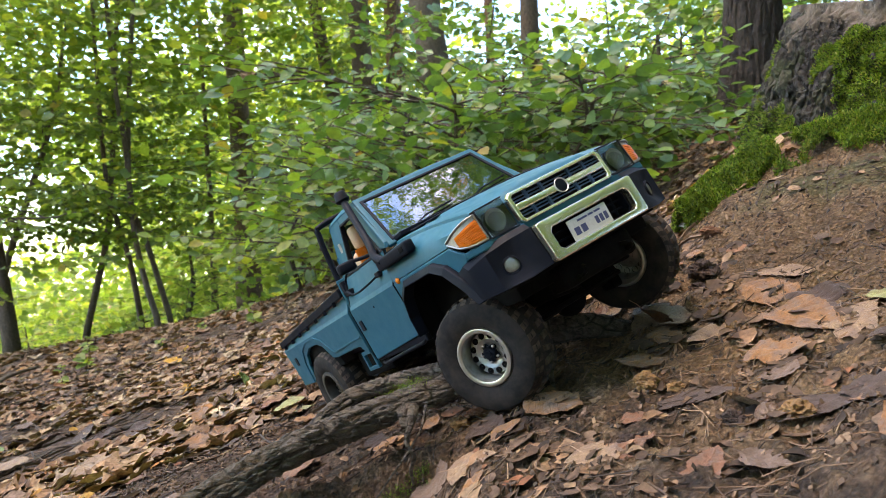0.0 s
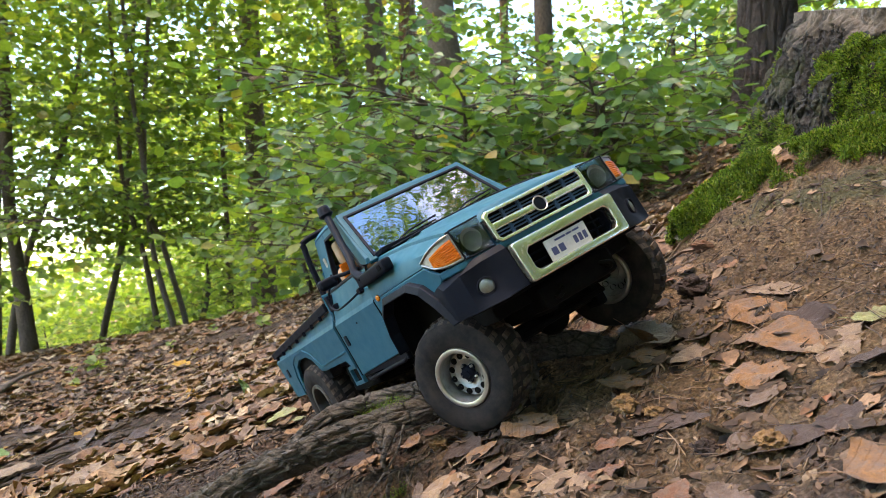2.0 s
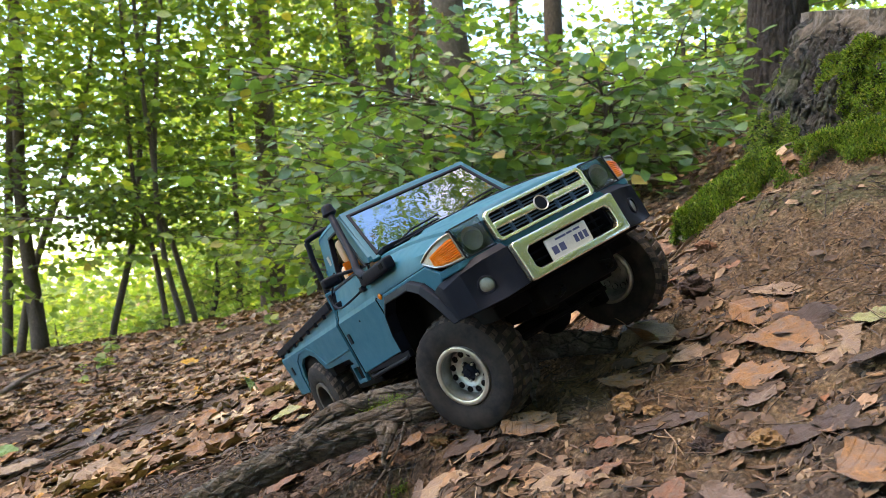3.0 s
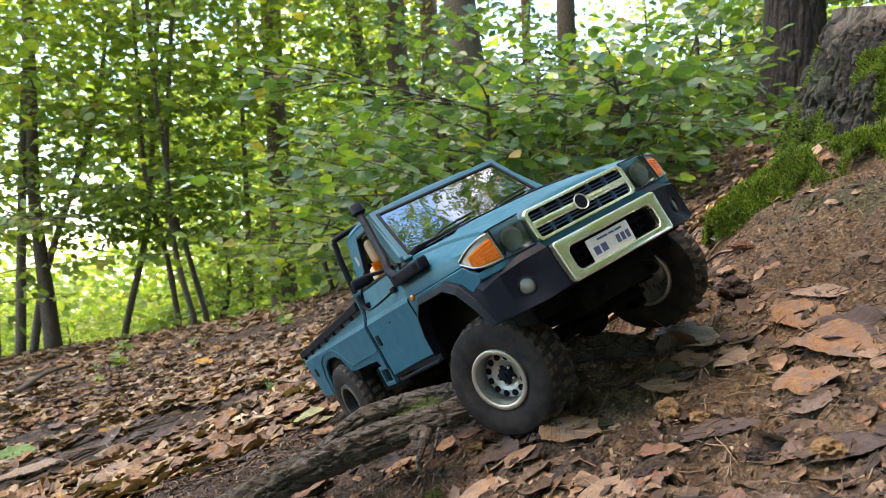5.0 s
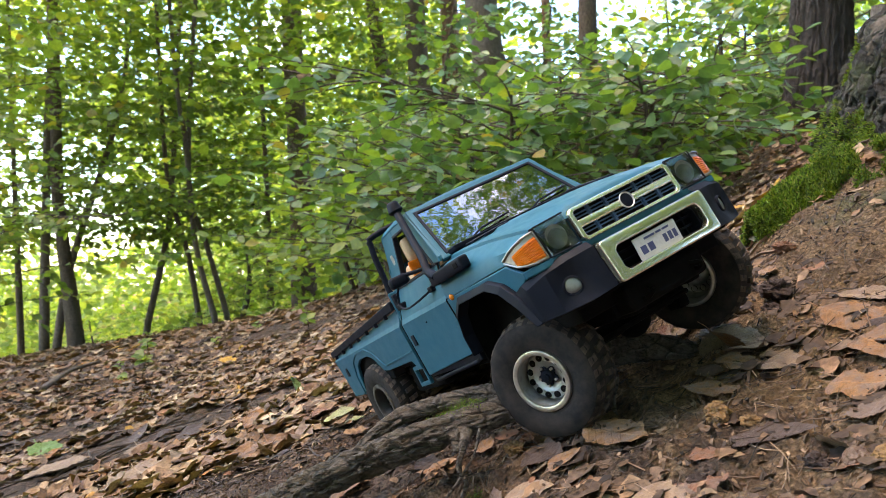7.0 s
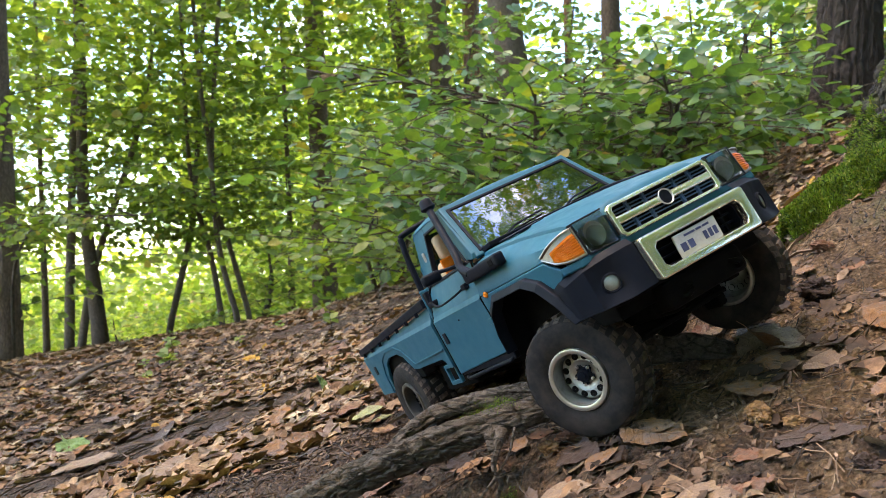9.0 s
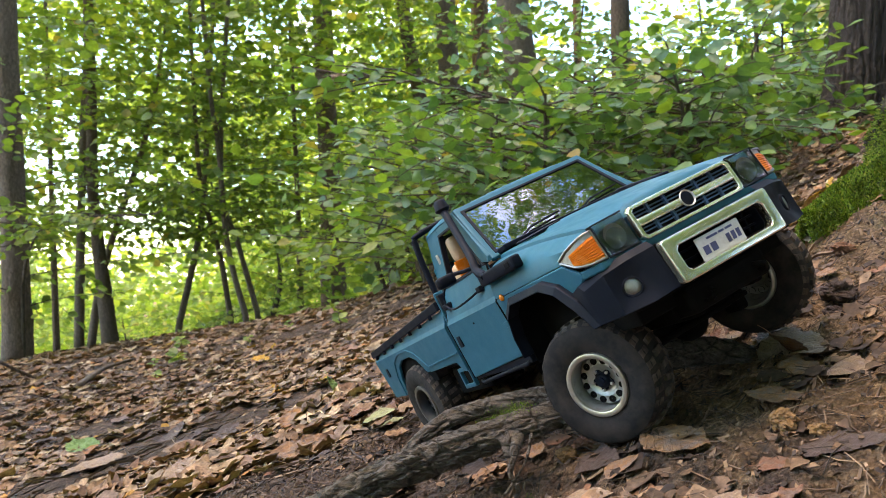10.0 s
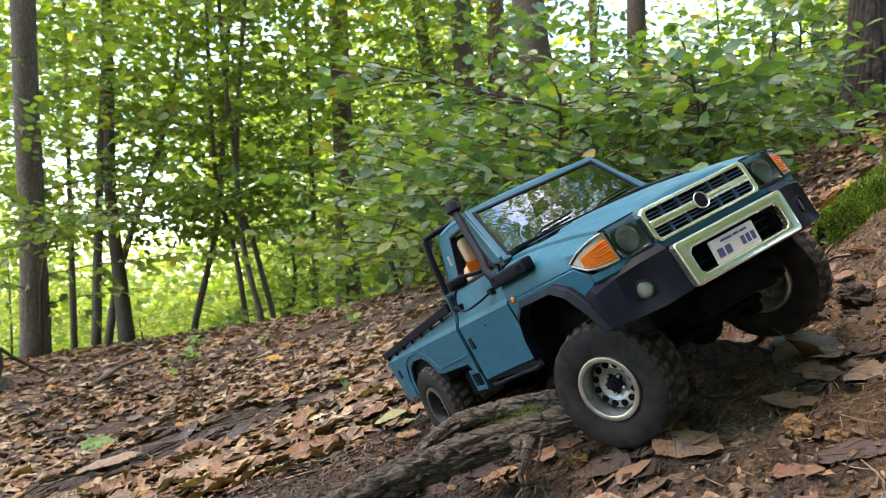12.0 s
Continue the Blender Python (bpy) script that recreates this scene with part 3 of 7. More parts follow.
def build_tree(label, stem, radii, bark, leaf_mat, branches, leaf, seed, low=0.3, high=1.0, length=(0.5, 1.0), rise=0.25, sides=16, name="tree", gap=0.5, fan=None, wobble=0.10, furrow=0.0):
    rng = np.random.default_rng(seed)
    base = Vector(stem[0])
    top = thing(name, label, "tree" if name == "tree" else "bush", base, "trees in the wood" if name == "tree" else "bushes under the trees")
    pts = [Vector(p) - base for p in curve(stem, 28)]
    rad = np.interp(np.linspace(0, 1, 28), np.linspace(0, 1, len(radii)), radii)
    pts[0] = pts[0] - Vector((0, 0, 0.08))
    if furrow:
        # long plates of bark with deep clefts between them
        steep = [pts[0].lerp(pts[1], 0)] + [Vector(p) - base for p in curve(stem, 420)][1:]
        v, f = tube(steep, np.interp(np.linspace(0, 1, 420), np.linspace(0, 1, len(radii)), radii), sides, 0.0, seed)
        for i, q in enumerate(v):
            c, t = steep[min(i // sides, 419)], 2 * math.pi * (i % sides) / sides
            u = Vector((math.cos(t), math.sin(t), 0))
            w = 0.4 * noise.noise(Vector((u.x * 2, u.y * 2, q.z * 3)))
            k = min(0.5, abs(noise.noise(Vector((u.x * 5 + w, u.y * 5 + w, q.z * 4.5)))) * 1.8) + 0.35 * noise.noise(Vector((u.x * 12, u.y * 12, q.z * 22))) + 0.2 * noise.noise(Vector((u.x * 30, u.y * 30, q.z * 60)))
            v[i] = c + (q - c) * (1 + furrow * (k - 0.3))
    else:
        v, f = tube(pts, rad, sides, wobble, seed)
    mesh_object("trunk", v, f, bark, top, True)
    if not branches:
        return top
    pieces, store = [], []
    for b in range(branches):
        t = low + (high - low) * (b + rng.random()) / branches
        u = t * 27
        k = min(int(u), 26)
        p = np.array(pts[k].lerp(pts[k + 1], u - k))
        a = b * 2.4 + rng.normal(0, 0.4) if fan is None else radians(rng.uniform(*fan))
        w = (math.cos(a), math.sin(a), rise + rng.normal(0, 0.18))
        spray(rng, p, w, rng.uniform(*length) * (1.15 - 0.5 * t), leaf, pieces, store, gap=gap)
    v, f = joined(pieces)
    tagged(mesh_object("branchwork", v, f, TWIG, top), kind="stuff")
    pos, along, up, size = zip(*store)
    leaf_cloud("crown", pos, along, up, size, leaf_mat, top)
    return top


def gz(x, y):
    return float(ground_z(x, y))


# trunks seen in the wood: foot, lean in x to a height of five metres, radius
build_tree("thick brown pine trunk with furrowed bark", [(1.545, 3.3, gz(1.545, 3.3)), (1.555, 3.3, 1.1), (1.61, 3.32, 2.2), (1.7, 3.4, 6.5)], [0.16, 0.118, 0.112, 0.09], BARK_PINE, LEAF_BUSH, 10, 0.07, 21, 0.6, 0.95, (0.6, 1.2), sides=150, furrow=0.16)
build_tree("slim straight brown trunk standing farther back", [(-1.60, 8.8, gz(-1.6, 8.8)), (-1.615, 8.8, 1.2), (-1.655, 8.8, 3.2), (-1.72, 8.9, 9)], [0.15, 0.118, 0.105, 0.07], BARK_BROWN, LEAF_LIGHT, 30, 0.09, 22, 0.3, 0.9, (1.0, 2.0))
build_tree("brown trunk with twiggy foliage at the slope's edge", [(-2.585, 4.37, gz(-2.585, 4.37)), (-2.59, 4.37, 0.5), (-2.62, 4.37, 2.0), (-2.7, 4.5, 6)], [0.086, 0.068, 0.066, 0.05], BARK_BROWN, LEAF_LIGHT, 26, 0.07, 23, 0.12, 0.9, (0.5, 1.1))
build_tree("grey slim trunk of a twin-stemmed tree", [(-3.488, 6.82, gz(-3.49, 6.82)), (-3.44, 6.82, 0.6), (-3.39, 6.82, 1.57), (-3.32, 6.85, 2.8), (-3.2, 7, 7)], [0.045, 0.036, 0.031, 0.028, 0.024], BARK_GREY, LEAF_LIGHT, 30, 0.08, 24, 0.24, 0.95, (0.7, 1.4))
build_tree("dark leaning trunk beside a slim grey one", [(-3.21, 6.84, gz(-3.21, 6.84)), (-3.29, 6.84, 0.3), (-3.335, 6.83, 0.95), (-3.33, 6.83, 2.1), (-3.38, 6.9, 6.5)], [0.075, 0.055, 0.05, 0.045, 0.03], BARK_DARK, LEAF_LIGHT, 26, 0.08, 25, 0.28, 0.95, (0.6, 1.3))
build_tree("leaning grey sapling with thin foliage", [(-3.62, 7.3, gz(-3.62, 7.3)), (-3.48, 7.32, 0.23), (-3.05, 7.35, 1.5), (-2.9, 7.5, 2.6)], [0.04, 0.033, 0.026, 0.01], BARK_GREY, LEAF_LIGHT, 12, 0.07, 26, 0.6, 1, (0.5, 1.0))
build_tree("slender grey sapling with a bend in its stem", [(-2.83, 7.36, gz(-2.83, 7.36)), (-2.6, 7.37, 0.47), (-2.54, 7.38, 0.95), (-2.45, 7.4, 2.2), (-2.3, 7.5, 5)], [0.032, 0.028, 0.025, 0.021, 0.012], BARK_GREY, LEAF_LIGHT, 32, 0.08, 27, 0.32, 1, (0.6, 1.3))
build_tree("dark slender sapling among several stems", [(-2.16, 6.9, gz(-2.16, 6.9)), (-2.25, 6.9, 0.3), (-2.35, 6.89, 0.7), (-2.43, 6.88, 1.4), (-2.5, 6.9, 4.5)], [0.026, 0.023, 0.021, 0.018, 0.012], BARK_DARK, LEAF_LIGHT, 32, 0.08, 28, 0.28, 1, (0.6, 1.3))
build_tree("grey bent stem of a many-stemmed beech", [(-1.88, 6.42, gz(-1.88, 6.42)), (-2.03, 6.41, 0.4), (-2.08, 6.4, 1.2), (-2.155, 6.4, 1.9), (-2.3, 6.4, 4.8)], [0.026, 0.022, 0.02, 0.018, 0.012], BARK_GREY, LEAF_LIGHT, 26, 0.075, 29, 0.28, 1, (0.6, 1.3))
build_tree("grey leaning stem of a many-stemmed beech", [(-1.8, 6.5, gz(-1.8, 6.5)), (-1.97, 6.5, 0.4), (-2.08, 6.45, 0.9), (-2.0, 6.5, 2.4), (-1.8, 6.6, 4.6)], [0.025, 0.021, 0.019, 0.017, 0.012], BARK_GREY, LEAF_LIGHT, 24, 0.075, 30, 0.28, 1, (0.6, 1.3))
build_tree("dark thin trunk behind green foliage", [(-2.0, 8.9, gz(-2, 8.9)), (-2.0, 8.9, 0.6), (-2.015, 8.9, 1.6), (-2.1, 9, 5)], [0.04, 0.03, 0.026, 0.018], BARK_DARK, LEAF_LIGHT, 22, 0.085, 31, 0.2, 1, (0.7, 1.5))
build_tree("thin dark sapling at the wood's edge", [(-4.2, 7.78, gz(-4.2, 7.78)), (-4.21, 7.78, 0.5), (-4.22, 7.78, 1.5), (-4.25, 7.8, 4.5)], [0.035, 0.028, 0.022, 0.012], BARK_DARK, LEAF_LIGHT, 20, 0.075, 32, 0.4, 1, (0.6, 1.2))
build_tree("dark trunk rising behind the bushes", [(-0.12, 7.0, gz(-0.12, 7)), (-0.15, 7.0, 0.85), (-0.24, 7.0, 2.5), (-0.4, 7.1, 8)], [0.13, 0.1, 0.09, 0.06], BARK_DARK, LEAF_BUSH, 12, 0.08, 33, 0.3, 0.9, (0.8, 1.5))
build_tree("pale brown trunk rising behind the bushes", [(0.11, 7.5, gz(0.11, 7.5)), (0.1, 7.5, 0.9), (0.068, 7.5, 2.6), (0.0, 7.6, 8)], [0.12, 0.09, 0.085, 0.06], BARK_RED, LEAF_BUSH, 10, 0.08, 34, 0.4, 0.9, (0.8, 1.5))
build_tree("thick grey beech trunk leaning behind the bushes", [(0.5, 5.2, gz(0.5, 5.2)), (0.457, 5.2, 0.7), (0.35, 5.2, 1.3), (0.257, 5.2, 1.95), (0.0, 5.3, 6)], [0.2, 0.125, 0.115, 0.105, 0.08], BARK_GREY, LEAF_BUSH, 14, 0.075, 35, 0.35, 0.9, (0.6, 1.3), sides=22)
build_tree("thin crooked trunk with sparse leaves", [(-0.4, 8, gz(-0.4, 8)), (-0.49, 8, 1.5), (-0.69, 8, 2.8), (-0.9, 8.1, 6)], [0.09, 0.07, 0.065, 0.04], BARK_DARK, LEAF_LIGHT, 18, 0.08, 36, 0.2, 1, (0.7, 1.5))
build_tree("dark brown trunk among the bushes", [(0.97, 5.4, gz(0.97, 5.4)), (0.963, 5.4, 0.8), (0.984, 5.4, 1.95), (1.0, 5.5, 6.5)], [0.1, 0.068, 0.064, 0.05], BARK_DARK, LEAF_BUSH, 10, 0.075, 37, 0.4, 0.9, (0.6, 1.2))
build_tree("slim reddish pine trunk far back", [(1.15, 9, gz(1.15, 9)), (1.16, 9, 1.2), (1.176, 9, 3.1), (1.2, 9, 9)], [0.07, 0.055, 0.05, 0.04], BARK_RED, LEAF_BUSH, 10, 0.08, 38, 0.6, 0.95, (0.6, 1.2))

# bushes of broad leaves between the path and the trunks
BUSH_OBS = []
BUSHES = [(0.2, 2.5, 0.5), (0.55, 2.6, 0.46), (0.78, 2.62, 0.38), (0.02, 2.85, 0.52), (0.42, 3.1, 0.55), (0.8, 3.15, 0.46), (0.98, 3.2, 0.42), (0.1, 3.4, 0.62), (-0.12, 3.7, 0.55), (0.6, 3.8, 0.55), (1.0, 3.9, 0.5), (1.5, 4.1, 0.6), (0.15, 4.4, 0.7), (2.0, 3.9, 0.8), (2.3, 4.8, 1.1), (-0.3, 5.3, 0.8), (1.4, 5.8, 0.6), (2.3, 6.2, 1.2)]
for i, (x, y, h) in enumerate(BUSHES):
    z = gz(x, y)
    lean = 0.12 * math.sin(i * 2.3)
    near = y < 3.7
    BUSH_OBS.append(build_tree("leafy beech sapling with broad green leaves", [(x, y, z), (x + lean * 0.3, y, z + h * 0.3), (x + lean, y - 0.05, z + h * 0.65), (x + lean * 0.6, y - 0.1, z + h)], [0.014, 0.011, 0.008, 0.004], TWIG, LEAF_BUSH, 29 if near else 26, 0.062 if near else 0.075, 60 + i, 0.12, 1.0, (0.35, 0.65) if near else (0.55, 1.0), 0.16, 7, "bush", 0.54))
for i, (x, y, h) in enumerate([(-0.2, 2.95, 0.42), (-0.42, 3.5, 0.6), (-0.46, 4.2, 0.8), (-0.3, 4.0, 0.75)]):
    z = gz(x, y)
    build_tree("young beech bush with fresh light green leaves", [(x, y, z), (x - 0.04, y, z + h * 0.35), (x + 0.03, y - 0.05, z + h * 0.7), (x - 0.02, y - 0.1, z + h)], [0.012, 0.009, 0.007, 0.003], TWIG, LEAF_LIGHT, 26, 0.064, 150 + i, 0.15, 1.0, (0.3, 0.6), 0.16, 7, "bush", 0.56)
for i, (x, y, h) in enumerate([(0.02, 4.6, 1.5), (1.75, 4.9, 1.6), (0.75, 5.8, 1.7)]):
    z = gz(x, y)
    build_tree("tall thin beech sapling with few branches", [(x, y, z), (x - 0.05, y, z + h * 0.5), (x + 0.06, y, z + h)], [0.018, 0.013, 0.005], TWIG, LEAF_BUSH, 13, 0.07, 130 + i, 0.45, 1.0, (0.6, 1.1), 0.15, 7, "bush", 0.55)
# boughs that reach out over the slope
BOUGH = build_tree("overhanging beech bough with flat sprays of leaves", [(0.42, 2.75, gz(0.42, 2.75)), (0.36, 2.62, 0.58), (0.2, 2.42, 0.70), (0.03, 2.36, 0.745), (-0.2, 2.33, 0.80), (-0.43, 2.33, 0.822)], [0.009, 0.0065, 0.0045, 0.0033, 0.0022, 0.0012], TWIG, LEAF_BUSH, 17, 0.058, 171, 0.45, 1.0, (0.2, 0.42), 0.05, 7, "bush", 0.6, (120, 250))
build_tree("low bough with fresh light green leaves", [(-2.53, 4.33, gz(-2.53, 4.33)), (-2.49, 4.28, 0.2), (-2.3, 4.08, 0.42), (-2.0, 3.88, 0.5), (-1.5, 3.65, 0.5)], [0.012, 0.009, 0.007, 0.005, 0.003], TWIG, LEAF_LIGHT, 26, 0.055, 172, 0.4, 1.0, (0.25, 0.5), 0.08, 7, "bush", 0.6, (180, 330))
# lower bushes where the slope falls away, brightened by the hazy leaf colour
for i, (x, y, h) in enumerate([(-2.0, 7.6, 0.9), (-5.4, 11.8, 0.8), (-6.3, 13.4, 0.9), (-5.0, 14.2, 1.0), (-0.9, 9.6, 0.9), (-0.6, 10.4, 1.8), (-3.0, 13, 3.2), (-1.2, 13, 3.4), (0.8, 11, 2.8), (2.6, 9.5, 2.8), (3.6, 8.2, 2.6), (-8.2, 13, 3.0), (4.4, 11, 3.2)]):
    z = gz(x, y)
    build_tree("green bush at the slope's edge, brightened by its leaf colour", [(x, y, z), (x + 0.1, y, z + h * 0.4), (x + 0.05, y, z + h)], [0.03, 0.02, 0.006], TWIG, LEAF_HAZE, 26, 0.085, 90 + i, 0.08, 1.0, (0.8, 1.5), 0.25, 6, "bush", 0.6)


# unseen bush copies behind and beside the path, added to give shade
for i, (src, x, y, turn) in enumerate([(0, 1.2, -2.2, 40), (4, -0.8, -2.6, 130), (8, -2.4, -1.8, 200), (10, 2.6, -1.2, 300), (13, 0.3, -3.6, 70), (14, -1.8, -4.2, 10), (18, 2.2, -4.0, 220), (19, -3.8, -2.6, 160), (16, -3.6, 1.0, 20), (10, 3.4, 1.6, 250)]):
    copy_thing(BUSH_OBS[src % len(BUSH_OBS)], pose(x, y, gz(x, y), 0, 0, turn))


def far_woods(name, label, n, xr, yr, zr, size, seed, mat, clump=1.4, glade=False):
    """Leaves gathered in ragged clumps, for woods too far off to count."""
    rng = np.random.default_rng(seed)
    m = n // 160
    c = np.stack([rng.uniform(*xr, m), rng.uniform(*yr, m), np.zeros(m)], 1)
    c[:, 2] = ground_z(c[:, 0], c[:, 1]) + rng.uniform(*zr, m)
    if glade:
        # an opening in the wood towards the valley
        way, rise = c[:, 0] / c[:, 1], (c[:, 2] - 0.3) / c[:, 1]
        c = c[~((way > -0.58) & (way < -0.35) & (rise > -0.02) & (rise < 0.16) & (rng.random(m) < 0.93))]
        # and a ragged one above the bushes
        way, rise = c[:, 0] / c[:, 1], (c[:, 2] - 0.3) / c[:, 1]
        c = c[~((way > 0.0) & (way < 0.36) & (rise > 0.16) & (rise < 0.36) & (rng.random(len(c)) < 0.88))]
        m = len(c)
    pos = np.repeat(c, 160, 0) + rng.normal(0, 1, (m * 160, 3)) * np.array([clump, clump, clump * 0.55])
    leaf_cloud(name, pos, rng.normal(0, 1, pos.shape) * (1, 1, 0.4), rng.normal(0, 0.5, pos.shape) + (0, 0, 1), rng.uniform(*size, len(pos)), mat, kind="stuff", label=label, category="woods")


far_woods("far_woods", "green woods across the valley, haze put into the leaf colour", 84000, (-45, 18), (24, 46), (1, 14), (0.25, 0.45), 41, LEAF_HAZE, 1.7, True)
far_woods("far_woods", "green thicket below the slope, sunlit tone put into the leaf colour", 36000, (-17, 5), (14, 22), (0.3, 6.0), (0.13, 0.22), 47, LEAF_HAZE, 0.9, True)
far_woods("far_woods", "green undergrowth down in the valley, haze put into the leaf colour", 56000, (-30, 8), (22, 36), (-0.5, 6.0), (0.2, 0.36), 61, LEAF_HAZE, 1.2, True)
far_woods("canopy", "green canopy of the taller trees", 34000, (-13, 6), (9, 18), (3.4, 9.0), (0.10, 0.16), 42, LEAF_HAZE, 0.75, True)
# next four: out of view, added to block low and overhead light
far_woods("far_woods", "unseen green woods behind the path, added to cut low light", 52000, (-16, 16), (-16, -5.5), (0.2, 12), (0.2, 0.34), 48, LEAF_BUSH, 1.1)
far_woods("far_woods", "unseen green woods uphill, added to cut light from the right", 22000, (6, 15), (-10, 7), (0.3, 10), (0.2, 0.32), 49, LEAF_BUSH, 1.0)
far_woods("canopy", "unseen green canopy over the path, added to dim overhead light", 25000, (-7, 7), (-7, 1.9), (7, 11), (0.09, 0.14), 43, LEAF_LIGHT, 0.7)
far_woods("canopy", "unseen green canopy left of the path, added to filter the sun", 10000, (-9.5, -2.2), (1.5, 6.6), (7.5, 11), (0.09, 0.14), 45, LEAF_LIGHT, 0.7)
far_woods("canopy", "light green upper foliage of the young trees", 36000, (-9, -0.2), (5.5, 11), (1.8, 5.0), (0.06, 0.105), 44, LEAF_LIGHT, 0.6, True)
far_woods("canopy", "thin green canopy with gaps of blue sky", 2400, (-1.8, 1.0), (0.8, 5.0), (8, 12), (0.07, 0.13), 46, LEAF_BUSH, 0.3)
far_woods("canopy", "closed green canopy towards the hill", 16000, (1.0, 4.5), (0.5, 5.5), (7, 11), (0.08, 0.14), 50, LEAF_BUSH, 0.4)

# ---------- houses beyond the valley ----------
PLASTER = Nodes("pale_plaster")
PLASTER.set(Base_Color=PLASTER.ramp(PLASTER.noise(0.8, 5), [(0.3, (0.66, 0.66, 0.64)), (0.7, (0.8, 0.79, 0.77))]), Roughness=0.9)
TILES = Nodes("roof_tiles")
TILES.set(Base_Color=TILES.ramp(TILES.noise(2.5, 5), [(0.3, (0.20, 0.09, 0.06)), (0.7, (0.33, 0.16, 0.11))]), Roughness=0.9)
PANE = Nodes("house_window")
PANE.set(Base_Color=(0.05, 0.06, 0.08), Roughness=0.12)


def box_faces(a, b):
    v = [(x, y, z) for x in (a[0], b[0]) for y in (a[1], b[1]) for z in (a[2], b[2])]
    return v, [(0, 1, 3, 2), (4, 6, 7, 5), (0, 4, 5, 1), (2, 3, 7, 6), (0, 2, 6, 4), (1, 5, 7, 3)]


def build_house(x, y, w, d, h, turn):
    house = thing("house", "pale plastered house with tiled roof beyond the valley", "house", (x, y, gz(x, y) - 0.3), "houses beyond the valley")
    house.rotation_euler = (0, 0, radians(turn))
    mesh_object("wall", *box_faces((-w / 2, -d / 2, -2), (w / 2, d / 2, h)), PLASTER.mat, house)
    o = 0.5
    v = [(-w / 2 - o, -d / 2 - o, h), (w / 2 + o, -d / 2 - o, h), (w / 2 + o, d / 2 + o, h), (-w / 2 - o, d / 2 + o, h), (-w / 2 - o, 0, h + d * 0.4), (w / 2 + o, 0, h + d * 0.4)]
    mesh_object("roof", v, [(0, 1, 5, 4), (2, 3, 4, 5), (0, 4, 3), (1, 2, 5), (0, 3, 2, 1)], TILES.mat, house)
    for k in range(int(w // 2.4)):
        for lev in range(int(h // 2.7)):
            cx, cz = -w / 2 + 1.5 + k * 2.4, 1.5 + lev * 2.7
            mesh_object("window", *box_faces((cx - 0.5, -d / 2 - 0.04, cz - 0.6), (cx + 0.5, -d / 2 + 0.1, cz + 0.6)), PANE.mat, house)


build_house(-30, 56, 13, 9, 8, 15)
build_house(-38, 60, 10, 8, 6, -10)
build_house(-20, 64, 12, 9, 8.5, 25)
build_house(-12, 66, 11, 9, 6, 5)

# ---------- fallen leaves ----------


def leaf_outline(kind, rng):
    """Half outlines of a fallen leaf: along, width."""
    if kind == 0:
        t = [(0.0, 0.0), (0.12, 0.17), (0.3, 0.3), (0.5, 0.34), (0.7, 0.27), (0.87, 0.13), (1.0, 0.0)]
    elif kind == 1:
        t = [(0.0, 0.0), (0.08, 0.26), (0.25, 0.4), (0.45, 0.38), (0.62, 0.31), (0.82, 0.15), (1.0, 0.0)]
    else:
        t = [(0.0, 0.0), (0.05, 0.2), (0.16, 0.37), (0.3, 0.3), (0.5, 0.41), (0.6, 0.29), (0.78, 0.2), (1.0, 0.0)]
    return [(a, w * rng.uniform(0.85, 1.15)) for a, w in t]


def fallen_leaf_mesh(name, kind, seed, mat):
    """A dry leaf, curled and creased, with a stalk and a ragged edge, one unit long."""
    rng = random.Random(seed)
    half = leaf_outline(kind, rng)
    bend, roll, wave = rng.uniform(-0.5, 0.9), rng.uniform(-0.4, 1.1), rng.uniform(0.03, 0.09)
    rows, cols = 27, 11

    def place(a, s):
        crease = 0.04 * abs(s) ** 0.7
        z = bend * (a - 0.5) ** 2 * 0.5 + roll * s * s * 0.8 + crease
        z += wave * noise.noise(Vector((a * 4, s * 5, seed * 1.7))) * 1.6 + 0.03 * noise.noise(Vector((a * 11, s * 12, seed))) + 0.012 * noise.noise(Vector((a * 27, s * 27, seed)))
        z += 0.0035 * math.sin((a - abs(s) * 0.8) * 50)
        return (a - 0.5, s, z)

    v, f = [], []
    at, wt = [p[0] for p in half], [p[1] for p in half]
    for i in range(rows):
        a = i / (rows - 1)
        w = float(np.interp(a, at, wt))
        jag = 0.955 if i % 2 and kind else 1.0
        torn = [1 + 0.22 * noise.noise(Vector((a * 5, sd * 3 + seed, 2))) - 0.3 * max(0.0, noise.noise(Vector((a * 7, sd * 5 + seed * 1.3, 8))) - 0.2) for sd in (0, 1)]
        wl, wr = (w * max(0.3, q) * jag * rng.uniform(0.95, 1.04) for q in torn)
        for k in range(cols):
            s = -wl + (wl + wr) * k / (cols - 1)
            v.append(place(a + 0.015 * noise.noise(Vector((a * 9, k * 0.9, seed))), s))
    for i in range(rows - 1):
        for k in range(cols - 1):
            f.append((i * cols + k, i * cols + k + 1, (i + 1) * cols + k + 1, (i + 1) * cols + k))
    z0 = place(0, 0)[2]
    sv, sf = tube([(-0.5, 0, z0), (-0.62, 0.02, z0 + 0.02), (-0.75, 0.05, z0 + 0.01)], [0.012, 0.01, 0.008], 4)
    o = len(v)
    v += [tuple(p) for p in sv]
    f += [tuple(i + o for i in q) for q in sf]
    me = bpy.data.meshes.new(name)
    me.from_pydata(v, [], f)
    me.shade_smooth()
    me.materials.append(mat)
    return me


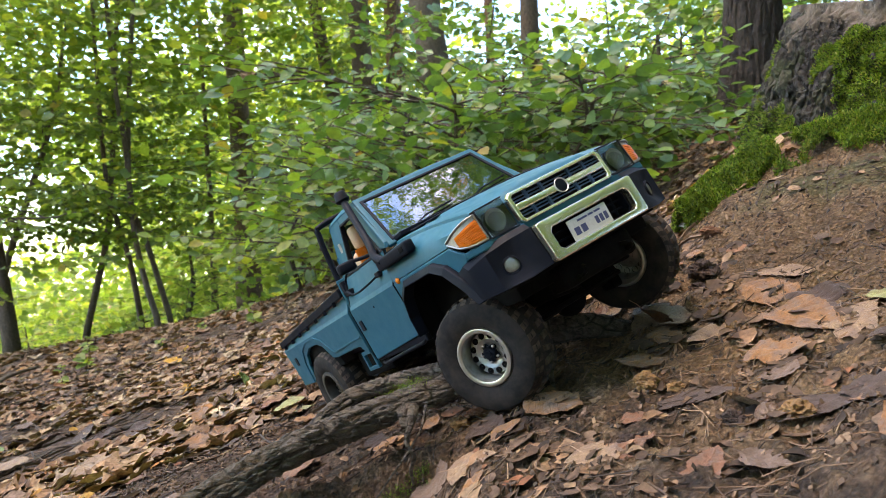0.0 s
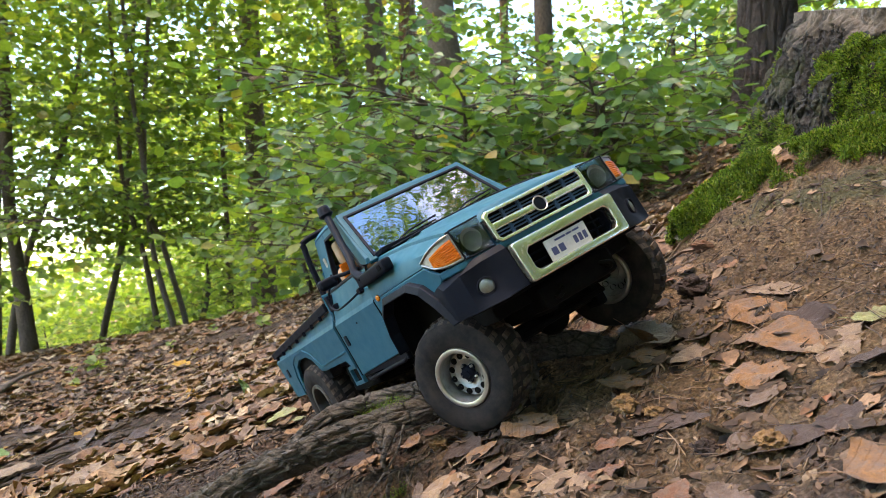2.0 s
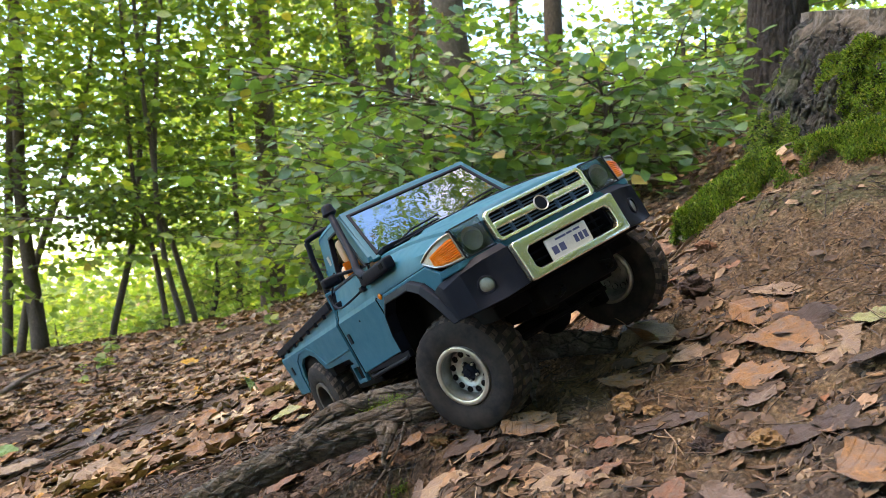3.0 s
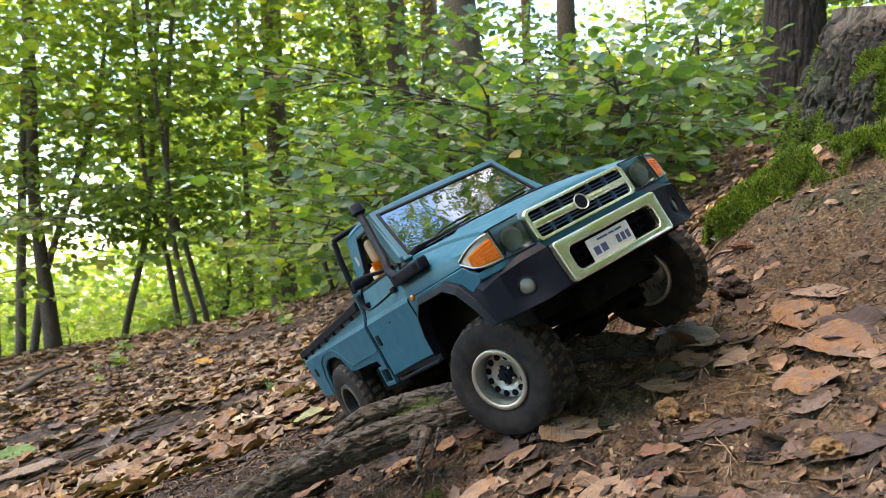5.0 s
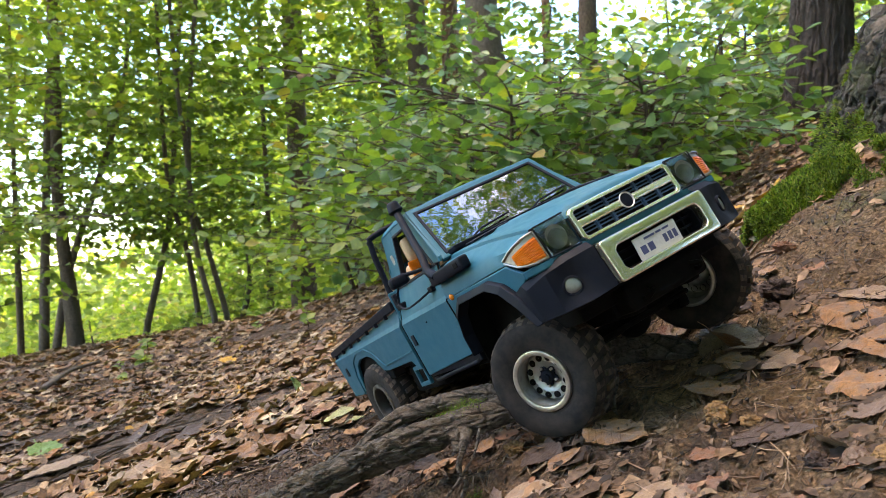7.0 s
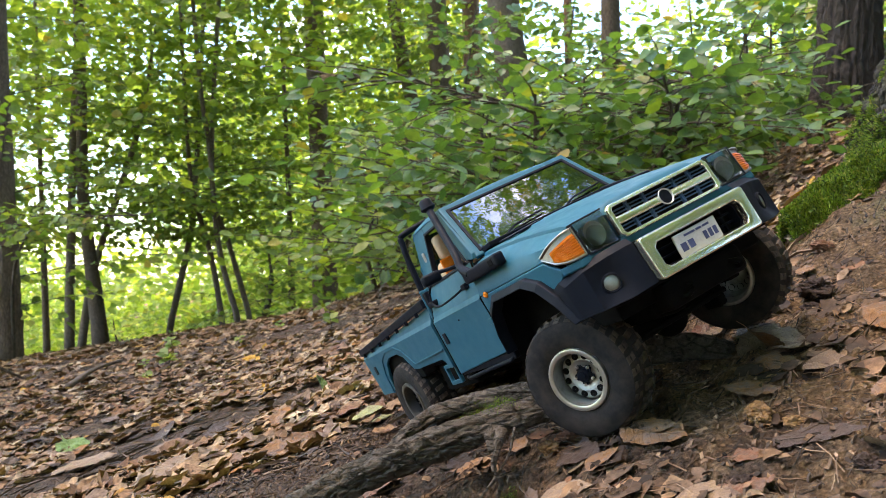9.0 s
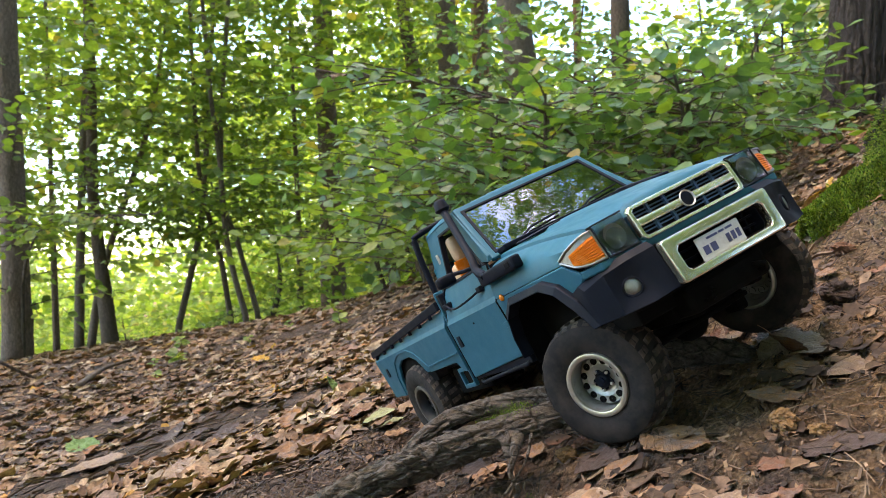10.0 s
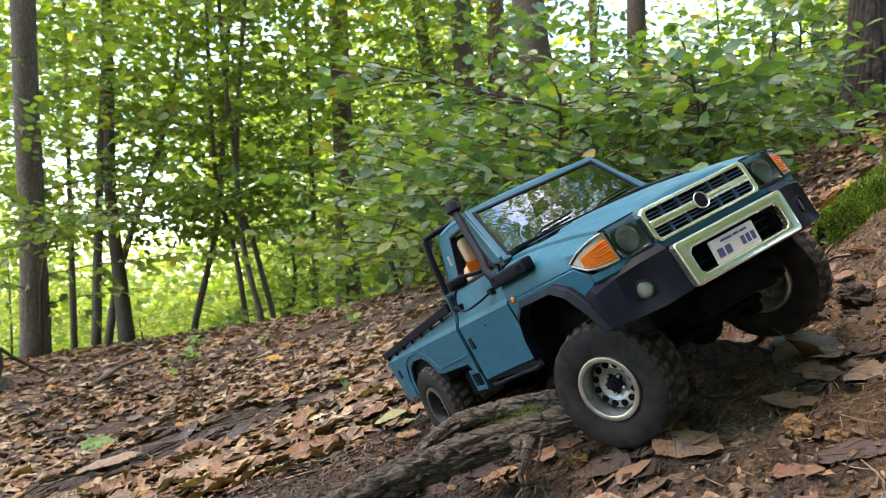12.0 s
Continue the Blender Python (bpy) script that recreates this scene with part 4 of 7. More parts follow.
def slope_turn(x, y):
    e = 0.02

    def h(p, q):
        return gz(p, q) + float(relief(p, q, False))

    nx, ny = -(h(x + e, y) - h(x - e, y)) / (2 * e), -(h(x, y + e) - h(x, y - e)) / (2 * e)
    return Vector((nx, ny, 1)).normalized()


def litter(name, label, n, place, size, lift, seed, mat=LITTER):
    """Fallen leaves too many to count, each with its own curl."""
    rng = np.random.default_rng(seed)
    xy = place(rng, n)
    z = top_z(xy[:, 0], xy[:, 1]) + rng.uniform(*lift, len(xy))
    a = rng.uniform(0, 2 * math.pi, len(xy))
    e = 0.03
    gx = (ground_z(xy[:, 0] + e, xy[:, 1]) - ground_z(xy[:, 0] - e, xy[:, 1])) / (2 * e)
    gy = (ground_z(xy[:, 0], xy[:, 1] + e) - ground_z(xy[:, 0], xy[:, 1] - e)) / (2 * e)
    up = np.stack([-gx, -gy, np.ones(len(xy))], 1) + rng.normal(0, 0.15, (len(xy), 3))
    al = np.stack([np.cos(a), np.sin(a), gx * np.cos(a) + gy * np.sin(a)], 1) + rng.normal(0, 0.14, (len(xy), 3))
    leaf_cloud(name, np.c_[xy, z], al, up, rng.uniform(*size, len(xy)), mat, kind="stuff", label=label, category="leaf litter", curl=0.4)


def fan_place(near, far, wide):
    def place(rng, n):
        y = near * (far / near) ** rng.random(n)
        x = rng.uniform(-wide, wide, n) * y
        keep = np.array([noise.noise((a * 3.0, b * 3.0, 7)) + 0.3 * noise.noise((a * 11, b * 11, 3)) > (-0.14 if b < 1.6 else -0.35) for a, b in zip(x, y)])
        keep &= ~((x > -0.22) & (y < 0.75) & (rng.random(n) < 0.8))
        keep &= ~((x > -0.36) & (y < 1.05) & (rng.random(n) < 0.5))
        keep &= ((x + 0.1) ** 2 + (y - 0.8) ** 2) > 0.0036
        keep &= ((x - 0.575) ** 2 + (y - 0.8) ** 2) > 0.05
        return np.stack([x, y], 1)[keep]

    return place


def curled_litter(name, label, n, place, size, lift, seed, mat=LITTER, flat=1.0):
    """Dry leaves with curled, wrinkled blades and ragged rims, strewn in one mesh."""
    rng = np.random.default_rng(seed)
    rows, cols, kinds = 9, 5, 14
    shapes = []
    for k in range(kinds):
        r = random.Random(900 + k)
        half = leaf_outline(k % 3, r)
        at, wt = [p[0] for p in half], [p[1] for p in half]
        bend, roll = r.uniform(-0.5, 0.6), r.uniform(-0.4, 0.9)
        pts = []
        for i in range(rows):
            t = i / (rows - 1)
            w = float(np.interp(t, at, wt)) + 0.004
            for j in range(cols):
                s = w * (2 * j / (cols - 1) - 1) * r.uniform(0.88, 1.06)
                z = bend * (t - 0.5) ** 2 * 0.5 + roll * s * s * 0.9 + 0.12 * noise.noise(Vector((t * 4, s * 5, k * 1.7))) + 0.03 * noise.noise(Vector((t * 14, s * 14, k)))
                pts.append((t - 0.5, s, z))
        shapes.append(pts)
    shapes = np.array(shapes) * np.array([1, 1, flat])
    xy = place(rng, n)
    n = len(xy)
    e = 0.03
    x, y = xy.T
    gx = (ground_z(x + e, y) - ground_z(x - e, y)) / (2 * e)
    gy = (ground_z(x, y + e) - ground_z(x, y - e)) / (2 * e)
    up = np.stack([-gx, -gy, np.ones(n)], 1) + rng.normal(0, 0.16, (n, 3))
    up /= np.linalg.norm(up, axis=1)[:, None]
    a = rng.uniform(0, 2 * math.pi, n)
    al = np.stack([np.cos(a), np.sin(a), np.zeros(n)], 1)
    al -= up * (al * up).sum(1)[:, None]
    al /= np.linalg.norm(al, axis=1)[:, None]
    sd = np.cross(up, al)
    s = shapes[rng.integers(0, kinds, n)] * rng.uniform(*size, n)[:, None, None]
    base = np.c_[xy, top_z(x, y) + rng.uniform(*lift, n)]
    v = base[:, None] + s[:, :, :1] * al[:, None] + s[:, :, 1:2] * sd[:, None] + s[:, :, 2:] * up[:, None]
    idx = np.arange(rows * cols).reshape(rows, cols)
    quad = np.stack([idx[:-1, :-1], idx[:-1, 1:], idx[1:, 1:], idx[1:, :-1]], -1).reshape(-1, 4)
    loops = (np.arange(n)[:, None, None] * rows * cols + quad[None]).astype(np.int32).ravel()
    me = bpy.data.meshes.new(name)
    me.vertices.add(n * rows * cols)
    me.vertices.foreach_set("co", v.ravel())
    me.loops.add(len(loops))
    me.loops.foreach_set("vertex_index", loops)
    me.polygons.add(len(loops) // 4)
    me.polygons.foreach_set("loop_start", np.arange(0, len(loops), 4, dtype=np.int32))
    me.update()
    me.validate()
    me.shade_smooth()
    me.materials.append(mat)
    return tagged(new(name, me), label, "leaf litter", kind="stuff")


def ring_place(near, far):
    def place(rng, n):
        r, t = near + (far - near) * np.sqrt(rng.random(n)), rng.uniform(0, 2 * math.pi, n)
        x, y = r * np.cos(t), 0.5 + r * np.sin(t)
        return np.stack([x, y], 1)[~((np.abs(x) < 0.8 * y + 0.1) & (y > 0.2))]

    return place


curled_litter("leaf_litter", "curled brown leaves covering the slope", 26000, fan_place(0.66, 5.2, 0.8), (0.015, 0.046), (0.001, 0.007), 53, LITTER, 1.35)
litter("leaf_litter", "brown dry leaves covering the slope", 13000, fan_place(2.9, 10.0, 0.8), (0.022, 0.055), (0.001, 0.01), 51)
litter("leaf_litter", "dry leaves strewn round the path", 42000, ring_place(0.25, 5.5), (0.03, 0.06), (0.001, 0.008), 54)
litter("leaf_litter", "scattered dry leaves on the near slope", 1500, fan_place(0.35, 1.4, 0.75), (0.012, 0.034), (0.0, 0.006), 52)


def near_place(rng, n):
    x, y = rng.uniform(-0.3, 0.55, n), rng.uniform(0.26, 1.0, n)
    keep = np.array([noise.noise((p * 14, q * 14, 9)) > (-0.15 if p < 0.25 or q < 0.45 else 0.25) for p, q in zip(x, y)])
    return np.stack([x, y], 1)[keep]


def path_place(rng, n):
    x, y = rng.uniform(-0.06, 0.5, n), rng.uniform(0.24, 0.8, n)
    keep = np.array([noise.noise((p * 11, q * 11, 5)) + 0.5 * noise.noise((p * 31, q * 31, 2)) > (-0.1 if p < 0.25 else 0.5) for p, q in zip(x, y)])
    keep &= ~((x < 0.03) & (y > 0.462) & (y < 0.6))
    return np.stack([x, y], 1)[keep]


ROTTEN = leaf_material("leaf_rotten", [(0.0, (0.03, 0.021, 0.017)), (0.25, (0.095, 0.058, 0.038)), (0.45, (0.165, 0.105, 0.068)), (0.62, (0.055, 0.039, 0.032)), (0.8, (0.23, 0.13, 0.07)), (0.93, (0.27, 0.18, 0.11)), (1.0, (0.22, 0.09, 0.045))], 0.0, 0.8, "island", 0.2, 0.4)
curled_litter("rotten_leaves", "rotten dark leaves pressed flat into the soil", 4800, path_place, (0.007, 0.022), (-0.0025, 0.0012), 57, ROTTEN, 0.45)
litter("leaf_fragments", "torn scraps of rotting leaf pressed into the soil", 5200, near_place, (0.003, 0.011), (-0.0005, 0.0015), 55, ROTTEN)


def debris(name, label, n, seed, mat, area, length, thick):
    """Bits of twig, needle and bark strewn on the soil."""
    rng = np.random.default_rng(seed)
    x, y = rng.uniform(*area[0], n), rng.uniform(*area[1], n)
    a, L = rng.uniform(0, math.pi, n), rng.uniform(*length, n)
    z0 = top_z(x, y) + rng.uniform(0.0, 0.002, n)
    d = np.stack([np.cos(a), np.sin(a), np.zeros(n)], 1)
    e = np.c_[x, y] + d[:, :2] * L[:, None]
    z1 = top_z(e[:, 0], e[:, 1]) + rng.uniform(0.0, 0.003, n)
    p, q = np.c_[x, y, z0], np.c_[e, z1]
    m = (p + q) / 2 + rng.normal(0, 0.06, (n, 3)) * L[:, None]
    sd = np.stack([-np.sin(a), np.cos(a), np.zeros(n)], 1)
    w = rng.uniform(*thick, n)[:, None]
    up = np.array([[0, 0, 1.0]])
    v = np.stack([c + o for c in (p, m, q) for o in (sd * w, -sd * w * 0.5 + up * w, -sd * w * 0.5 - up * w)], 1)
    f = []
    for k in range(n):
        o = k * 9
        for r in (0, 3):
            for j in range(3):
                f.append((o + r + j, o + r + (j + 1) % 3, o + r + 3 + (j + 1) % 3, o + r + 3 + j))
        f += [(o, o + 2, o + 1), (o + 6, o + 7, o + 8)]
    ob = mesh_object(name, v.reshape(-1, 3).tolist(), f, mat)
    return tagged(ob, label, "debris", kind="stuff")


DEBRIS = leaf_material("debris", [(0.0, (0.02, 0.013, 0.009)), (0.5, (0.09, 0.052, 0.03)), (0.85, (0.16, 0.095, 0.055)), (1.0, (0.3, 0.19, 0.11))], 0.0, 0.85)
debris("twig_litter", "bits of twig and needle strewn on bare soil", 7500, 71, DEBRIS, ((-0.25, 0.62), (0.24, 1.0)), (0.004, 0.026), (0.00015, 0.0004))
debris("twig_litter", "twigs among the leaves on the slope", 2600, 72, DEBRIS, ((-1.4, 0.5), (0.6, 2.4)), (0.02, 0.09), (0.0006, 0.0016))
debris("bark_crumbs", "crumbs of bark and soil on the slope", 9000, 73, DEBRIS, ((-0.3, 0.62), (0.24, 1.0)), (0.001, 0.0028), (0.0006, 0.0013))


def leaf_tint(name, colour, vary=0.5, rough=0.55):
    n = Nodes(name)
    blot = n.noise(70, 5, 0.65)
    patch = n.noise(5, 5, 0.65)
    sep = n.tree.nodes.new("ShaderNodeSeparateXYZ")
    n.link(n.coord, sep.inputs[0])
    side = n.math("ABSOLUTE", sep.outputs[1])
    rib = n.math("FRACT", n.math("ADD", n.math("MULTIPLY", n.math("SUBTRACT", sep.outputs[0], n.math("MULTIPLY", side, 0.8)), 8.0), n.math("MULTIPLY", patch, 0.6)))
    vein = n.math("MAXIMUM", n.ramp(rib, [(0.0, 1.0), (0.1, 0.0)]), n.ramp(side, [(0.008, 1.0), (0.02, 0.0)]))
    dark = tuple(c * 0.3 for c in colour)
    col = n.mix(n.ramp(blot, [(0.35, 0.0), (0.7, vary)]), colour, dark)
    col = n.mix(1.0, col, n.ramp(n.noise(11, 6, 0.7), [(0.3, 0.55), (0.7, 1.25)]), "MULTIPLY")
    col = n.mix(n.ramp(patch, [(0.42, 0.0), (0.62, vary * 1.3)]), col, tuple(c * 0.5 for c in (colour[0], colour[0] * 0.66, colour[0] * 0.5)))
    col = n.mix(n.ramp(n.noise(24, 4, 0.7), [(0.6, 0.0), (0.68, vary)]), col, (0.035, 0.024, 0.018))
    col = n.mix(n.math("MULTIPLY", vein, 0.16), col, tuple(min(1, c * 1.5 + 0.03) for c in colour))
    n.set(Base_Color=col, Roughness=rough, Specular_IOR_Level=0.25)
    n.bump(n.math("ADD", vein, n.noise(160, 4)), 0.5, 0.02)
    return n.mat


TINTS = {
    "orange-brown": leaf_tint("leaf_orange", (0.37, 0.18, 0.07), 0.8),
    "dark brown": leaf_tint("leaf_dark", (0.105, 0.07, 0.058)),
    "tan": leaf_tint("leaf_tan", (0.38, 0.255, 0.155), 0.7),
    "reddish brown": leaf_tint("leaf_red", (0.26, 0.115, 0.062), 0.7),
    "grey-brown": leaf_tint("leaf_grey", (0.22, 0.15, 0.115)),
    "green": leaf_tint("leaf_fresh", (0.16, 0.27, 0.07), 0.2),
    "yellow-green": leaf_tint("leaf_lime", (0.33, 0.34, 0.14), 0.4),
    "yellow": leaf_tint("leaf_yellow", (0.62, 0.33, 0.03), 0.2),
}
DEAD = new("dead_leaf", fallen_leaf_mesh("dead_leaf", 1, 333, TINTS["tan"]))
DEAD.matrix_world = Matrix.Translation(Vector((-0.405, 2.325, 0.815)) - BOUGH.location) @ Matrix.Rotation(radians(70), 4, "X") @ Matrix.Diagonal((0.045, 0.045, 0.045, 1))
DEAD.parent = BOUGH
tagged(DEAD, "withered pale brown leaf caught on the bough")
LEAF_SHAPES = {(tint, k): fallen_leaf_mesh("fallen_leaf", k % 3, 200 + k * 7 + 31 * j, mat) for j, (tint, mat) in enumerate(TINTS.items()) for k in range(6)}


def lay_leaf(x, y, size, turn, tilt, tint, k, lift=0.0, group="fallen leaves on the slope"):
    """One dry leaf lying on the slope."""
    up = slope_turn(x, y)
    m = up.to_track_quat("Z", "Y").to_matrix().to_4x4()
    ob = new("fallen_leaf", LEAF_SHAPES[tint, k])
    place = Vector((x, y, gz(x, y) + float(relief(x, y, False)) + 0.002 + 0.02 * size + lift))
    ob.matrix_world = Matrix.Translation(place) @ m @ Matrix.Rotation(radians(turn), 4, "Z") @ Matrix.Rotation(radians(tilt), 4, "Y") @ Matrix.Diagonal((size, size, 0.68 * size, 1))
    words = {0: "flat", 1: "broad", 2: "lobed", 3: "curled", 4: "crumpled", 5: "ragged"}[k]
    return tagged(ob, f"{tint} {words} fallen leaf lying on soil", "leaf", group)


WHEEL_LEAVES = [(0.085, 0.443, 0.046, 20, 4, "orange-brown", 0), (0.062, 0.500, 0.042, 35, 10, "reddish brown", 1), (0.078, 0.495, 0.028, 100, 25, "tan", 3), (0.149, 0.384, 0.044, 50, -6, "dark brown", 1), (0.013, 0.455, 0.052, 150, 8, "grey-brown", 2), (0.088, 0.351, 0.032, 30, 4, "tan", 2), (0.180, 0.518, 0.05, 10, 4, "tan", 1), (0.238, 0.481, 0.048, -5, 8, "orange-brown", 0), (0.249, 0.445, 0.058, 10, 4, "dark brown", 0), (0.232, 0.425, 0.05, -12, 3, "orange-brown", 4), (0.205, 0.405, 0.042, 15, -4, "orange-brown", 5), (0.245, 0.40, 0.045, -30, 4, "tan", 4), (0.263, 0.508, 0.042, 25, 6, "tan", 3), (0.166, 0.352, 0.024, 110, 40, "tan", 1), (0.119, 0.386, 0.02, 40, 0, "reddish brown", 2)]
SLOPE_LEAVES = [(0.176, 0.512, 0.04, 80, 55, "orange-brown", 4), (0.186, 0.505, 0.036, 110, 25, "tan", 5), (0.228, 0.572, 0.024, 30, 0, "dark brown", 4), (-0.106, 0.81, 0.04, 20, 0, "yellow-green", 1), (-0.72, 1.4, 0.092, 38, 8, "green", 0), (-0.575, 1.124, 0.1, 10, 4, "tan", 1), (-0.343, 0.872, 0.068, 30, 6, "tan", 2), (-0.205, 0.79, 0.058, 20, 14, "orange-brown", 3), (-0.214, 1.1, 0.045, 90, 70, "green", 0), (-0.6, 2.15, 0.06, 60, 30, "yellow", 2), (0.72, 1.95, 0.055, 40, 20, "yellow", 2)]
NEAR_LEAVES = [(0.178, 0.322, 0.042, -50, 4, "dark brown", 1), (0.205, 0.325, 0.03, 0, 4, "dark brown", 0), (0.187, 0.252, 0.04, 60, 6, "orange-brown", 1), (0.058, 0.72, 0.062, 20, 8, "tan", 1), (0.176, 0.69, 0.04, 60, 35, "orange-brown", 1), (0.143, 0.294, 0.022, 20, 8, "grey-brown", 1), (0.128, 0.318, 0.02, 60, 5, "reddish brown", 3), (0.104, 0.357, 0.026, 150, 3, "grey-brown", 4), (0.049, 0.462, 0.034, 30, 4, "dark brown", 1), (0.19, 0.46, 0.034, 20, 4, "tan", 4), (0.17, 0.485, 0.03, 0, 4, "orange-brown", 5), (0.268, 0.405, 0.024, 30, 6, "yellow-green", 0), (0.035, 0.425, 0.036, 60, 6, "tan", 1)]
for h in WHEEL_LEAVES + SLOPE_LEAVES + NEAR_LEAVES:
    lay_leaf(*h, lift=0.008 if h[0] < -0.15 else 0.0)
rng = random.Random(77)
names = ["orange-brown", "tan", "dark brown", "grey-brown", "grey-brown", "tan", "dark brown", "orange-brown", "reddish brown"]
made = 0
while made < 200:
    y = 0.30 * (1.9 / 0.30) ** rng.random()
    x = rng.uniform(-0.62, 0.62) * y + 0.02
    if (x - 0.615) ** 2 + (y - 0.8) ** 2 < 0.075 or (x > 0.27 and y < 0.7 and rng.random() < 0.7) or (y < 0.8 and x > 0 and rng.random() < 0.55) or (x > 0.24 and 0.56 < y < 0.78):
        continue
    near = y < 0.8
    lay_leaf(x, y, rng.uniform(0.016, 0.034) if near else rng.uniform(0.03, 0.062), rng.uniform(0, 360), rng.gauss(0, 12), rng.choice(names), rng.randrange(6), rng.uniform(0, 0.003))
    made += 1

# ---------- small things among the leaves ----------
NUT = leaf_tint("nut_shell", (0.12, 0.07, 0.045), 0.4, 0.45)


def build_nut(x, y, r, label):
    """A small round husk with a pointed tip and a paler cap."""
    base = gz(x, y) + r * 0.8
    nut = thing("nut", label, "nut", (x, y, base), "nuts on the slope")
    v, f = [], []
    n, m = 14, 9
    for j in range(m):
        t = math.pi * j / (m - 1)
        for k in range(n):
            a = 2 * math.pi * k / n
            q = r * math.sin(t) * (1 + 0.06 * math.cos(5 * a))
            v.append((q * math.cos(a), q * math.sin(a), r * 1.12 * math.cos(t)))
    for j in range(m - 1):
        for k in range(n):
            f.append((j * n + k, j * n + (k + 1) % n, (j + 1) * n + (k + 1) % n, (j + 1) * n + k))
    mesh_object("shell", v, f, NUT, nut, True)
    v, f = tube([(0, 0, r * 1.05), (r * 0.1, 0, r * 1.35)], [r * 0.16, r * 0.05], 6)
    mesh_object("tip", v, f, NUT, nut, True)


def build_cone(x, y, r, label):
    """A dark cone with rows of lifted scales."""
    base = gz(x, y) + r * 0.8
    cone = thing("pine_cone", label, "pine cone", (x, y, base), "nuts on the slope")
    cone.rotation_euler = (radians(70), 0, radians(30))
    v, f = tube([(0, 0, -r * 1.3), (0, 0, -r * 0.7), (0, 0, 0), (0, 0, r * 0.8), (0, 0, r * 1.4)], [r * 0.4, r * 0.75, r * 0.8, r * 0.55, r * 0.1], 10)
    mesh_object("core", v, f, NUT, cone, True)
    for j in range(6):
        for k in range(8):
            a = 2 * math.pi * (k + 0.5 * (j % 2)) / 8
            z = -r * 1.1 + j * r * 0.42
            q = r * (0.75 if 0 < j < 4 else 0.5)
            u = Vector((math.cos(a), math.sin(a), 0))
            w = Vector((-math.sin(a), math.cos(a), 0)) * r * 0.26
            p = u * q + Vector((0, 0, z))
            tip = p + u * r * 0.32 + Vector((0, 0, r * 0.3))
            mesh_object("scale", [p - w, p + w, tip + w * 0.7, tip - w * 0.7, p + Vector((0, 0, r * 0.2)), tip + Vector((0, 0, r * 0.08))], [(0, 1, 2, 3), (0, 4, 1), (3, 2, 5), (1, 4, 5, 2), (0, 3, 5, 4)], NUT, cone)


build_nut(-0.235, 1.02, 0.0095, "small brown nut lying on dark soil")
build_cone(-0.10, 0.90, 0.011, "small dark cone lying beside the truck")


CLAY = {w: leaf_tint("clay_" + w, col, 0.5, 0.9) for w, col in (("ochre", (0.30, 0.165, 0.06)), ("reddish", (0.27, 0.115, 0.055)), ("dark", (0.07, 0.045, 0.038)))}


def build_clod(x, y, r, tone, seed):
    """A crumbly lump of earth pressed into the slope."""
    bm = bmesh.new()
    bmesh.ops.create_icosphere(bm, subdivisions=4, radius=1.0)
    for v in bm.verts:
        p = v.co + Vector((seed * 3.7, 0, 0))
        k = 1 + 0.45 * noise.noise(p * 1.4) + 0.25 * noise.noise(p * 3.7) + 0.16 * noise.noise(p * 9) + 0.08 * noise.noise(p * 21)
        v.co = Vector((v.co.x * 1.25, v.co.y, v.co.z * 0.75)) * k
    me = bpy.data.meshes.new("soil_clod")
    bm.to_mesh(me)
    bm.free()
    me.materials.append(CLAY[tone])
    ob = new("soil_clod", me)
    ob.matrix_world = Matrix.Translation((x, y, float(top_z(x, y)) + 0.3 * r)) @ Matrix.Rotation(seed * 1.3, 4, "Z") @ Matrix.Diagonal((r, r, r, 1))
    tagged(ob, f"{tone} crumbly clod of earth lying on the slope", "clod", "clods of earth")


CLODS = [(0.136, 0.425, 0.007, "ochre"), (0.148, 0.409, 0.004, "ochre"), (0.172, 0.324, 0.007, "ochre"), (0.152, 0.345, 0.005, "dark"), (0.05, 0.50, 0.008, "reddish"), (0.06, 0.508, 0.005, "reddish"), (0.042, 0.49, 0.004, "ochre"), (0.226, 0.563, 0.010, "dark"), (0.215, 0.545, 0.005, "dark"), (0.105, 0.36, 0.004, "dark"), (0.19, 0.47, 0.004, "ochre"), (0.255, 0.62, 0.006, "reddish"), (0.034, 0.488, 0.006, "ochre"), (0.046, 0.482, 0.0045, "reddish"), (0.056, 0.492, 0.006, "ochre")]
for i, (x, y, r, tone) in enumerate(CLODS):
    build_clod(x, y, r, tone, i + 1)
build_nut(0.164, 0.335, 0.006, "small brown nut beside a clod")
lay_leaf(-0.118, 0.80, 0.046, 15, 6, "yellow-green", 1, 0.010)


# ---------- stub, sticks and seedlings towards the slope's edge ----------


def build_stub(x, y, r, h):
    """A short broken stem with a flared foot and a splintered top."""
    stub = thing("tree_stub", "short broken grey tree stub standing in leaves", "tree stub", (x, y, gz(x, y)))
    n = 16
    pts = [(0.01 * math.sin(i), 0, -0.05 + (h + 0.05) * i / (n - 1)) for i in range(n)]
    rad = [r * (1 + 0.9 * math.exp(-max(0, p[2]) / 0.05)) for p in pts]
    v, f = tube(pts, rad, 24, 0.12, 7)
    v = [p + Vector((0, 0, 0.05 * noise.noise(p * 30))) if p.z > h - 0.01 else p for p in v]
    mesh_object("stem", v, f, BARK_GREY, stub, True, "grey bark")


def build_stick(label, points, r, bark):
    pts = curve(points, 18)
    v, f = tube(pts, np.linspace(r, r * 0.6, 18), 9, 0.25, 11)
    return tagged(mesh_object("stick", v, f, bark, smooth=True), label, "stick", "sticks on the slope")


